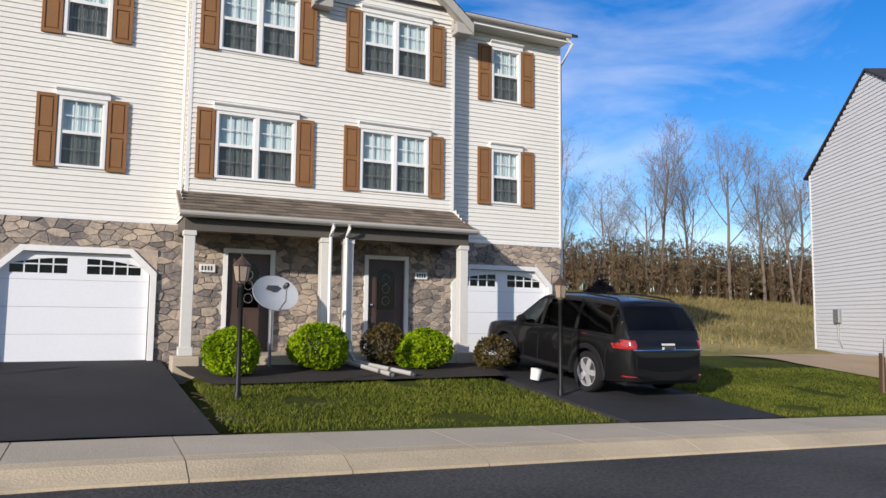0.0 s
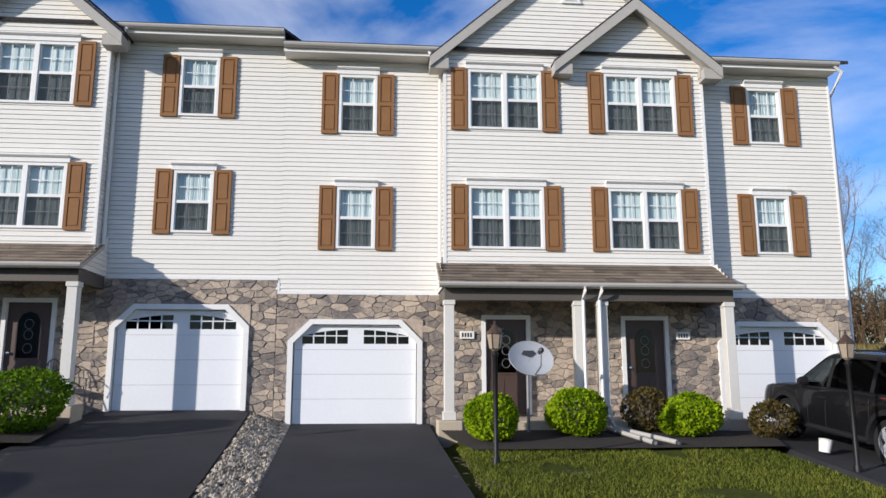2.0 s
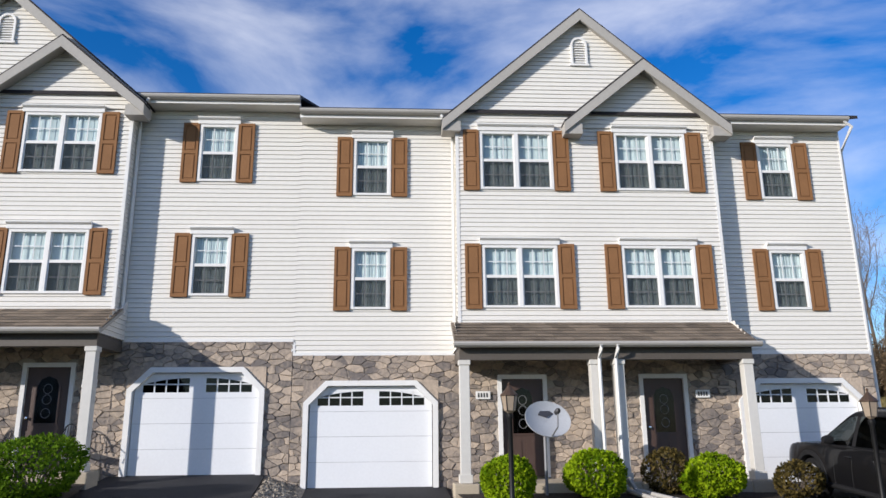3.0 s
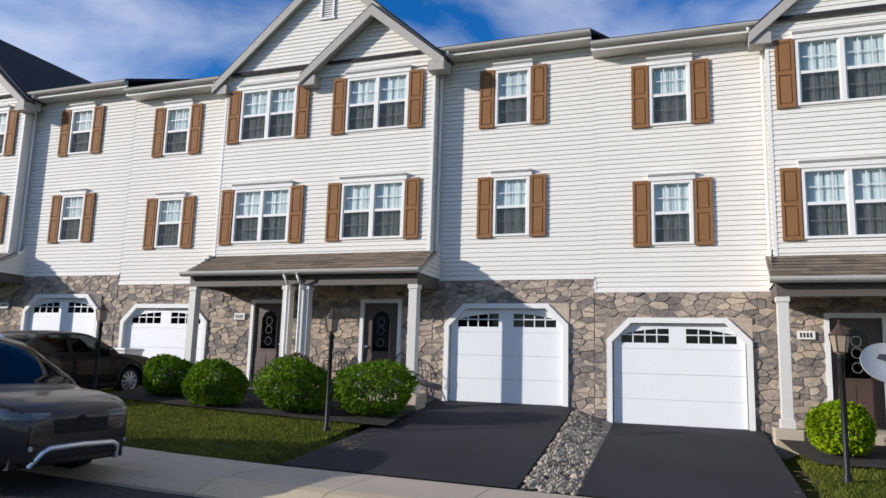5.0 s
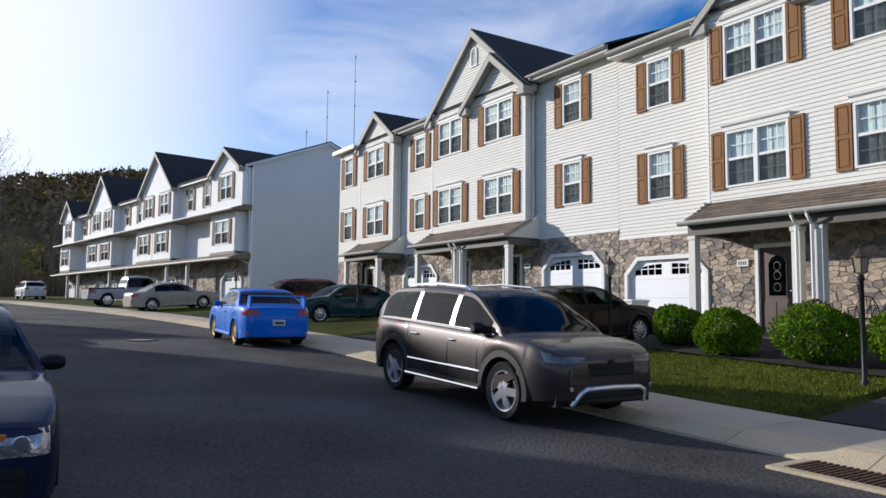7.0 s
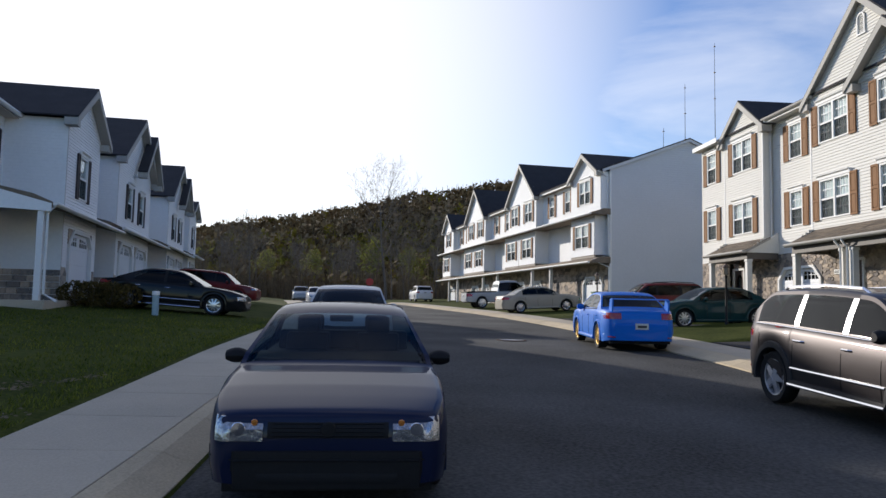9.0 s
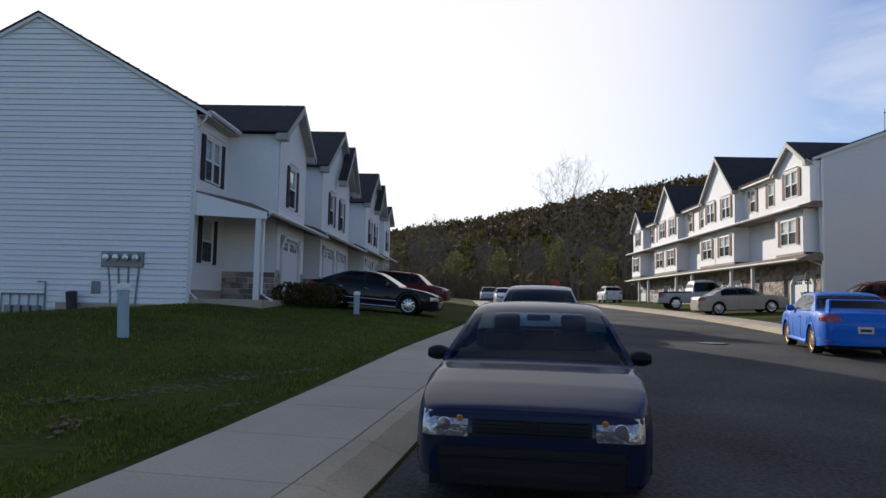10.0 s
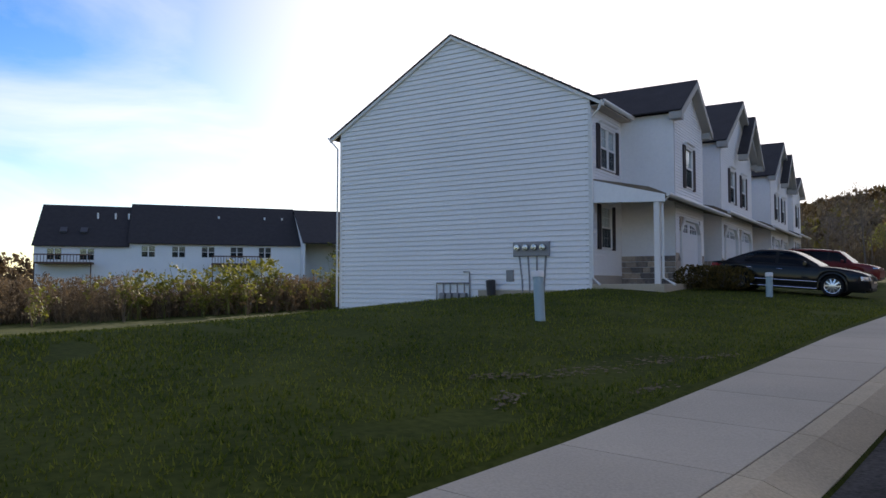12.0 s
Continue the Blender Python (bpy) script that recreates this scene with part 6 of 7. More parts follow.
def seat_car(ob, x, y, turn, dz=0.0):
    """Stands a car on the ground, tilted with its slope."""
    c, s = math.cos(radians(turn)), math.sin(radians(turn))
    zf, zb_ = surface(x + 1.35 * c, y + 1.35 * s), surface(x - 1.35 * c, y - 1.35 * s)
    ob.matrix_basis = Matrix.Translation((x, y, (zf + zb_) / 2 + dz)) @ Matrix.Rotation(radians(turn), 4, "Z") @ Matrix.Rotation(-math.atan2(zf - zb_, 2.7), 4, "Y")


def surface(x, y):
    v = y - bend(x)
    if -1.5 < v < 7.1:
        return road_z(x) + 0.015
    for c, zt, hwid in DRIVES:
        if v > 8.7 and abs(x - c) < hwid:
            t = (15.9 - y) / (15.9 - 8.74)
            return zt + (road_z(x) + 0.15 - zt) * max(0, t) ** 0.85 + 0.012
    return land(x, y)


DRIVES = ((-0.27, 0.47, 2), (-3.97, 0.76, 2), (9.0, 0.46, 2), (-13.4, 0.76, 1.9), (-17.0, 0.98, 1.8), (-26.5, 0.98, 2), (-31.8, 1.05, 2))

COMPACT_TOP = ((-0.5, 0.62), (-0.497, 0.80), (-0.485, 0.94), (-0.40, 0.985), (-0.30, 0.985), (0.2, 0.925), (0.30, 0.89), (0.38, 0.835), (0.43, 0.785), (0.46, 0.75), (0.48, 0.725), (0.491, 0.69), (0.497, 0.64), (0.5, 0.5))
near_sedan = car("sedan", "dark navy compact sedan parked at the near kerb", P_NAVY, 4.36, 1.74, 1.425, 2.51, 0.31, COMPACT_TOP, (1.02, 0.25, -0.86, -1.48, 0.915),
                 rim="cover", hollow=True, rnd=0.14, nose=dict(lamp=(0.54, 0.725, 0.33), grille=(0.56, 0.70)), doors=(-0.07,), glass=glass_mat("clear_car_glass", (0.72, 0.86, 0.92), 0.66, 1.42))
seat_car(near_sedan, -7.57, -0.32, 1, -0.03)
suv = car("crossover_suv", "metallic dark grey crossover with chrome trim and wheels", P_GREY, 4.76, 1.86, 1.66, 2.82, 0.365, SUV_TOP, (1.38, 0.45, -1.75, -2.32, 1.07),
          sill=0.30, rnd=0.27, rim="five", rim_mat=M_BRIGHT, lens=M_SMOKED, clad="grey", rack=True, chrome=2, nose=dict(lamp=(0.78, 0.93, 0.46), grille=(0.62, 0.93)), tail=dict(lamp=(0.90, 1.10, 0.35)), doors=(0.03, -0.19))
seat_car(suv, -8.84, 6.55, 0)
big = car("family_suv", "glossy black large sport utility vehicle on a driveway", P_BLACK, 5.0, 1.98, 1.78, 2.86, 0.38, SUV_TOP, (1.2, 0.35, -2.02, -2.40, 1.12),
          sill=0.30, rim="five", clad=True, rack=True, nose=dict(lamp=(0.84, 1.0, 0.4), grille=(0.76, 0.98)), tail=dict(lamp=(0.90, 1.08, 0.24)), doors=(0.03, -0.2), bar=True)
seat_car(big, 9.15, 12.75, 91)
blue = car("sports_sedan", "bright blue sports sedan with rear wing and gold wheels", P_BLUE, 4.42, 1.74, 1.43, 2.54, 0.315, SEDAN_TOP, (1.0, 0.3, -0.9, -1.5, 0.95),
           rim="ten", rim_mat=M_GOLD, wing=True, doors=(-0.07,), tail=dict(lamp=(0.76, 0.93, 0.36)))
seat_car(blue, -19.5, 6.45, 176)
CARS = (("sedan", "dark brown sedan parked nose-in on a driveway", P_BROWN, -13.3, 12.3, 90, "s"), ("sedan", "dark green sedan parked on a driveway", P_GREEN, -25.9, 12.0, -88, "s"),
        ("minivan", "dark red minivan parked on a driveway", P_RED, -31.8, 12.2, -92, "v"), ("sedan", "champagne sedan parked before the far townhouses", P_SILVER, -41.2, 9.0, 98, "s"),
        ("sedan", "long low black sedan parked on a sloping drive", P_BLACK, -26.7, -7.2, 92, "l"), ("crossover_suv", "dark red crossover on a drive", P_RED, -40.5, -9.0, 90, "v"),
        ("sedan", "silver sedan parked along the near kerb", P_DARKSILVER, -16.6, -0.65, 1, "s"), ("sedan", "pale silver sedan parked along the near kerb", P_DARKSILVER, -23.5, -1.0, 2, "s"),
        ("sedan", "white sedan parked far down the street", P_WHITE, -62.0, -5.3, 8, "s"), ("crossover_suv", "pale silver crossover far down the street", P_DARKSILVER, -84.0, -9.1, 8, "v"),
        ("crossover_suv", "pale silver crossover before the last townhouse", P_WHITE, -77.5, 4.2, 188, "v"))
for nm, lb, col, x, y, turn, kind in CARS:
    if kind == "l":
        c = car(nm, lb, col, 4.95, 1.86, 1.47, 2.9, 0.345, SEDAN_TOP, (1.1, 0.25, -1.0, -1.95, 0.97), rim="ten", rim_mat=M_BRIGHT, doors=(-0.05,), chrome=True, rnd=0.24)
    elif kind == "s":
        c = car(nm, lb, col, 4.7, 1.80, 1.45, 2.72, 0.325, SEDAN_TOP, (1.05, 0.3, -1.0, -1.7, 0.95), rim="ten", doors=(-0.07,), far=True, chrome=False)
    else:
        c = car(nm, lb, col, 4.7, 1.86, 1.68, 2.75, 0.35, SUV_TOP, (1.25, 0.55, -1.75, -2.15, 1.08), sill=0.27, rim="five", doors=(0.03, -0.19), tail=dict(lamp=(0.9, 1.1, 0.3)), nose=dict(lamp=(0.8, 0.95, 0.38), grille=(0.74, 0.93)), far=True, rack=True)
    seat_car(c, x, y, turn)


def pickup():
    top = ((-0.5, 0.7), (-0.497, 1.02), (-0.49, 1.07), (-0.05, 1.07), (0.2, 1.08), (0.30, 1.08), (0.44, 1.02), (0.485, 0.95), (0.5, 0.75))
    c = car("pickup_truck", "silver pickup truck parked before the far townhouses", P_DARKSILVER, 5.8, 1.95, 1.88, 3.65, 0.39, top, (1.35, 0.75, -0.55, -0.72, 1.09),
            sill=0.42, rim="six", bed=True, doors=(0.04,), far=True, nose=dict(lamp=(0.82, 1.0, 0.3), grille=(0.72, 1.0)), tail=dict(lamp=(0.8, 1.05, 0.16)))
    bed = Geo()
    for s in (-1, 1):
        bed.box(-2.85, -0.78, s * 0.88 - 0.04, s * 0.88 + 0.04, 1.07, 1.16)
    bed.box(-2.89, -2.82, -0.84, 0.84, 1.07, 1.15)
    part("bed_rail", bed, M_PLASTIC, c)
    seat_car(c, -50.5, 8.6, 97)


pickup()


# ---- hill, woods and trees ----
def crest(y):
    return lerp(y, (-700, -300, -150, -73, -29, 7, 60, 90, 250, 700), (4, 10, 18, 27, 35, 43, 53, 56, 56, 30))


def hill_z(x, y):
    t = max(0.0, min(1.0, (-x - 125) / 185))
    s = t * t * (3 - 2 * t)
    return 1.6 + (crest(y) - 1.6) * s * (0.82 + 0.18 * t) + 1.5 * noise.noise((x * 0.02, y * 0.02, 3)) * t


def build_hill():
    g, rows = Geo(), []
    xs = list(np.linspace(-118, -330, 44)) + [-420, -600, -900]
    for x in xs:
        rows.append([(x, y, (hill_z(x, y) if x > -331 else hill_z(-330, y) * max(0.1, 1 + (x + 330) / 900))) for y in np.linspace(-600, 600, 100)])
    g.grid(rows)
    me = g.mesh("hillside", M_WOODS, fix=False)
    me.shade_smooth()
    tagged(new("hillside", me), "long wooded hill behind the street", "hill", kind="structure")


build_hill()


def clump_mesh(g, rng, c, r, squash=1.0):
    """A ragged clump of small leaf cards round a point."""
    n = 9
    for _ in range(n):
        d = Vector((rng.gauss(0, 1), rng.gauss(0, 1), rng.gauss(0, 0.8)))
        d = d.normalized() * r * rng.uniform(0.3, 1.0)
        p = c + Vector((d.x, d.y, d.z * squash))
        u = Vector((rng.gauss(0, 1), rng.gauss(0, 1), rng.gauss(0, 1))).normalized() * r * rng.uniform(0.25, 0.5)
        w = u.orthogonal().normalized() * r * rng.uniform(0.2, 0.45)
        g.face(p - u, p + w, p + u, p - w)


def hill_woods():
    rng = random.Random(5)
    for name, material, n, lab in (("bare_woodland", M_WOODS, 8500, "brown leafless woodland on the hillside"), ("spring_woodland", mat("olive_woods", (0.15, 0.125, 0.025), 1.0, var=0.5, big=0.03, fine=0.3, bump=0, col2=(0.36, 0.29, 0.05), rnd=0.6, spec=0.05), 1700, "yellow-green budding woodland on the hillside")):
        g = Geo()
        for _ in range(n):
            t = rng.random() ** 1.4
            x = -122 - 205 * t
            y = rng.uniform(-190, 190) - 10
            if name == "spring_woodland" and t > 0.55 and rng.random() < 0.8:
                x = -122 - 205 * t * 0.5
            z = hill_z(x, y)
            h = rng.uniform(2.2, 5.5)
            c = Vector((x, y, z + h * 0.6))
            clump_mesh(g, rng, c, rng.uniform(1.1, 2.3), 1.2)
            if rng.random() < 0.5:
                g.tube([(x, y, z - 0.5), (x + rng.uniform(-0.5, 0.5), y + rng.uniform(-0.5, 0.5), z + h * 1.15)], [0.18, 0.05], 4, False)
        tagged(new(name, g.mesh(name, material, fix=False)), lab, "woods", kind="stuff")


hill_woods()


def tree_geo(rng, height, spread=0.55, levels=4, lean=0.0, fork=0.3):
    """A slender tapered trunk that forks into wide limbs, branches and fine twigs: two meshes."""
    trunk, twig, tips = Geo(), Geo(), []

    def shoot(p, d, length, rad, lv, up):
        n = 5 if lv >= 3 else 3
        pts, rr, q, dd = [p], [rad], p.copy(), d.copy()
        for i in range(n):
            sway = 0.035 if lv == 4 else 0.13
            dd = (dd + Vector((rng.gauss(0, sway), rng.gauss(0, sway), up + rng.gauss(0, 0.05)))).normalized()
            q = q + dd * length / n
            pts.append(q.copy())
            rr.append(max(0.006, rad * (1 - 0.62 * (i + 1) / n)))
        (trunk if lv >= 3 else twig).tube(pts, rr, 7 if lv >= 3 else 3, False)
        if lv == 0:
            tips.append(q)
            return
        kids = {4: rng.randint(7, 9), 3: rng.randint(6, 8), 2: rng.randint(5, 7), 1: rng.randint(3, 4)}[lv]
        for k in range(kids):
            t = (0.42 if lv == 4 else 0.22) + (0.56 if lv == 4 else 0.74) * (k + rng.random()) / kids
            i = min(int(t * n), n - 1)
            base = pts[i].lerp(pts[i + 1], t * n - i)
            a = k * 2.4 + rng.uniform(-0.6, 0.6)
            out = dd.orthogonal().normalized()
            out.rotate(Matrix.Rotation(a, 3, dd))
            wide = spread * rng.uniform(0.9, 1.7)
            nd = (dd + out * wide).normalized()
            share = rng.uniform(0.42, 0.6) if lv == 4 else rng.uniform(0.38, 0.58)
            shoot(base, nd, length * share * (1.15 - 0.35 * t), max(0.007, rad * (1 - 0.62 * t) * rng.uniform(0.42, 0.6)), lv - 1, 0.16 if lv > 2 else 0.05)
    shoot(Vector((0, 0, -0.2)), Vector((lean, 0, 1)).normalized(), height * 0.86, height * 0.011 + 0.02, levels, 0.05)
    return trunk, twig, tips


TREES = []
for i, (hh, sp) in enumerate(((10.5, 0.62), (12.0, 0.55), (9.0, 0.75), (13.0, 0.6))):
    rng = random.Random(100 + i)
    a, b, tips = tree_geo(rng, hh, sp, 4, rng.uniform(-0.05, 0.05))
    lv = Geo()
    for t in tips[::5]:
        clump_mesh(lv, rng, t, 0.35)
    TREES.append((a.mesh("trunk", M_BARK, fix=False), b.mesh("crown", M_TWIG, fix=False), lv.mesh("buds", M_LEAF_SPRING, fix=False)))


def place_tree(kind, x, y, z, s, turn, leafy=False, label="bare grey-brown tree in early spring"):
    root = thing("tree", label, "tree", "trees behind the houses")
    part("trunk", TREES[kind][0], None, root), part("crown", TREES[kind][1], None, root)
    if leafy:
        part("leaves", TREES[kind][2], None, root)
    root.matrix_basis = pose(x, y, z, 0, 0, turn) @ Matrix.Scale(s, 4)


rng = random.Random(9)
for k in range(30):            # trees on the bank beyond the last house
    t = k / 29
    x, y = 20 + 34 * t + rng.uniform(-1.5, 1.5), 58 - 19 * t + rng.uniform(-3, 6)
    place_tree(rng.randrange(4), x, y, land(x, y) - 0.1, rng.uniform(0.72, 1.02), rng.uniform(0, 360))
for k in range(44):            # the edge of the woods at the street's end
    x, y = rng.uniform(-124, -92), -46 + 62 * k / 43 + rng.uniform(-1, 1)
    if abs(y - bend(x) - 2.8) < 7:
        x -= 28
    place_tree(rng.randrange(4), x, y, 1.6, rng.uniform(0.6, 0.95), rng.uniform(0, 360), k % 6 == 0, "bare tree at the edge of the woods")
place_tree(0, -96, 0.6, 1.7, 1.5, 40, False, "tall bare tree standing above the woods")
for k in range(9):
    x, y = -60 - 5 * k + rng.uniform(-2, 2), -66 - 4 * k
    place_tree(rng.randrange(4), x, y, -2.0, rng.uniform(0.5, 0.8), rng.uniform(0, 360), True, "budding tree behind the houses")


def brush(name, label, box, n, material, h, seed, leaf=True, size=1.0):
    """A thicket of thin stems and leaf clumps."""
    rng = random.Random(seed)
    g = Geo()
    (x0, y0), (x1, y1), wid = box
    for _ in range(n):
        t = rng.random()
        x, y = x0 + (x1 - x0) * t + rng.gauss(0, wid), y0 + (y1 - y0) * t + rng.gauss(0, wid)
        z = land(x, y) - 0.1
        hh = h * rng.uniform(0.4, 1.1)
        for _ in range(3):
            top = Vector((x + rng.gauss(0, 0.4), y + rng.gauss(0, 0.4), z + hh))
            g.tube([(x, y, z), ((x + top.x) / 2 + rng.gauss(0, 0.12), (y + top.y) / 2, z + hh * 0.55), top], [0.026, 0.018, 0.008], 3, False)
        if leaf:
            for _ in range(12):
                clump_mesh(g, rng, Vector((x + rng.gauss(0, 0.5), y + rng.gauss(0, 0.5), z + hh * rng.uniform(0.3, 1.0))), (0.08 + 0.028 * hh) * size)
    tagged(new(name, g.mesh(name, material, fix=False)), label, "bushes", kind="stuff")


M_BRUSH = mat("brown_brush", (0.17, 0.115, 0.07), 0.9, var=0.4, big=0.5, fine=4, bump=0, col2=(0.30, 0.21, 0.11), rnd=0.5, trans=0.3)
brush("undergrowth", "brown leafless brush along the bank", ((14, 60), (58, 40), 2.6), 1700, M_BRUSH, 4.4, 21)
brush("undergrowth_far", "brown brush at the edge of the woods", ((-98, -44), (-112, 16), 4.0), 1300, M_BRUSH, 4.5, 22, False)
brush("thicket", "brown thicket in the dip behind the lawn", ((-24, -56), (-46, -46), 3.5), 900, M_BRUSH, 2.7, 23)
brush("spring_thicket", "yellow-green budding bushes in the dip", ((-24, -53), (-44, -46), 3.0), 90, M_LEAF_SPRING, 3.9, 24, True, 2.0)
brush("side_thicket", "brown and olive thicket at the edge of the lawn", ((-30, -66), (-8, -64), 3.0), 500, M_BRUSH, 3.6, 25, True, 1.4)
brush("far_woods", "brown woods beyond the back houses", ((-110, -150), (30, -120), 8.0), 900, M_BRUSH, 9.5, 26, True, 3.0)


# ---- shrubs by the porches ----
def shrub(label, x, y, r, h, material, seed, n=1500):
    rng = random.Random(seed)
    root = thing("shrub", label, "shrub", "shrubs by the porches")
    st, lf = Geo(), Geo()
    for _ in range(14):
        a, q = rng.uniform(0, 2 * math.pi), rng.uniform(0.3, 0.8)
        st.tube([(0, 0, 0), (r * q * 0.5 * math.cos(a), r * q * 0.5 * math.sin(a), h * 0.4), (r * q * math.cos(a), r * q * math.sin(a), h * rng.uniform(0.6, 0.85))], [0.018, 0.012, 0.005], 4, False)
    lumps = [(Vector((rng.gauss(0, 1), rng.gauss(0, 1), rng.gauss(0, 1))).normalized(), rng.uniform(0.04, 0.16)) for _ in range(14)]
    for _ in range(n):
        d = Vector((rng.gauss(0, 1), rng.gauss(0, 1), rng.gauss(0, 1))).normalized()
        k = rng.uniform(0.62, 1.0) ** 0.5 * (0.9 + sum(b * max(0, d.dot(c) - 0.6) * 2.5 for c, b in lumps))
        p = Vector((d.x * r * k, d.y * r * k, h * 0.5 + d.z * h * 0.5 * k))
        if p.z < 0.04:
            p.z = rng.uniform(0.04, 0.15)
        s = rng.uniform(0.028, 0.055) * (1.25 if n < 1200 else 1)
        u = (d * 0.5 + Vector((rng.gauss(0, 1), rng.gauss(0, 1), rng.gauss(0, 1) + 0.3)).normalized()).normalized()
        w = u.orthogonal().normalized()
        w.rotate(Matrix.Rotation(rng.uniform(0, 6.28), 3, u))
        m = w.cross(u) * 0.2 * s
        lf.face(p - u * s, p + w * s * 0.55 + m, p + u * s, p - w * s * 0.55 + m)
    tagged(part("stem_clump", st, M_BARK, root), kind="stuff")
    tagged(part("leaves", lf.mesh("leaves", material, fix=False), None, root), kind="stuff")
    root.location = (x, y, land(x, y) + 0.03)


SHRUBS = ((2.14, 13.3, 0.52, 0.80, 0), (3.85, 13.8, 0.56, 0.88, 0), (6.03, 13.85, 0.55, 0.76, 0), (7.6, 13.7, 0.42, 0.70, 2), (5.35, 14.2, 0.44, 0.9, 2),
          (-5.75, 12.75, 0.78, 1.0, 1), (-7.2, 12.45, 0.68, 0.96, 1), (-9.0, 12.3, 0.60, 0.90, 1), (-10.5, 12.7, 0.55, 0.86, 1), (-8.35, 14.2, 0.45, 0.85, 2), (-19.3, 12.3, 0.7, 0.9, 1), (-21.0, 12.8, 0.7, 0.9, 1))
for i, (x, y, r, h, kind) in enumerate(SHRUBS):
    shrub(("bright lime-green rounded shrub in dark mulch", "dense dark green rounded shrub in dark mulch", "small bronze-leaved shrub in dark mulch")[kind], x, y, r, h, (M_LEAF, M_LEAF_DARK, M_LEAF_BROWN)[kind], 300 + i, 4200 if kind < 2 else 1300)
for i in range(4):
    shrub("low dark shrub beside the drive", -24.2 - 0.9 * i * 0.5, -9.6 + 0.35 * i, 0.55, 0.8, M_LEAF_BROWN, 340 + i, 900)

# mulch beds and bare patches
sheet("mulch_bed", M_MULCH, "dark bark mulch bed", "mulch", ([(1.3, 14.9), (1.45, 13.3), (1.7, 12.15)], [(7.55, 14.9), (7.6, 13.5), (7.35, 12.75)]), 0.05)
sheet("mulch_bed_far", M_MULCH, "dark bark mulch bed", "mulch", ([(-11.7, 14.9), (-11.7, 13.3), (-11.6, 11.9)], [(-5.7, 14.9), (-5.3, 13.5), (-5.1, 11.9)]), 0.05)
sheet("bare_sand", M_SAND, "bare sandy earth beside the neighbour's wall", "sand", ([(18.4, 17.6), (18.0, 14.6), (18.2, 12.2)], [(23.8, 17.2), (22.0, 13.0), (20.5, 10.5)]), 0.04)


def gravel():
    rng = random.Random(3)
    g = Geo()
    for _ in range(1500):
        t = rng.random()
        y = 15.7 - 6.9 * t
        xa, xb = -2.45 + 0.55 * t, -1.75 + 0.52 * t
        x = rng.uniform(xa, xb)
        z = (0.72 + (road_z(x) + 0.15 - 0.72) * t ** 0.85) - 0.26 * max(0, min(1, (x - xa) / (xb - xa))) * (1 - t)
        r = rng.uniform(0.035, 0.085)
        k = len(g.v)
        for p in ((1, 0, 0), (0, 1, 0), (-1, 0, 0), (0, -1, 0), (0, 0, 0.75), (0, 0, -0.6)):
            g.v.append((x + p[0] * r * rng.uniform(0.6, 1.2) + rng.uniform(-0.2, 0.2) * r, y + p[1] * r * rng.uniform(0.6, 1.2), z + p[2] * r * rng.uniform(0.6, 1.1)))
        g.f += [tuple(k + i for i in f) for f in ((0, 1, 4), (1, 2, 4), (2, 3, 4), (3, 0, 4), (1, 0, 5), (2, 1, 5), (3, 2, 5), (0, 3, 5))]
    tagged(new("gravel", g.mesh("gravel", M_GRAVEL, fix=False)), "loose grey gravel strip between two driveways", "gravel", kind="stuff")
    b = Geo()
    rows = []
    for t in np.linspace(0, 1, 12):
        y = 15.85 - 7.0 * t
        zl, zr_ = 0.75 + (road_z(-2) + 0.14 - 0.75) * t ** 0.85, 0.46 + (road_z(-1.2) + 0.14 - 0.46) * t ** 0.85
        rows.append([(-2.6 + 0.6 * t, y, zl - 0.02), (-1.65 + 0.45 * t, y, zr_ - 0.0)])
    b.grid(rows)
    tagged(new("gravel_bed", b.mesh("gravel_bed", M_GRAVEL)), "packed grey gravel slope", "gravel", kind="structure")


gravel()


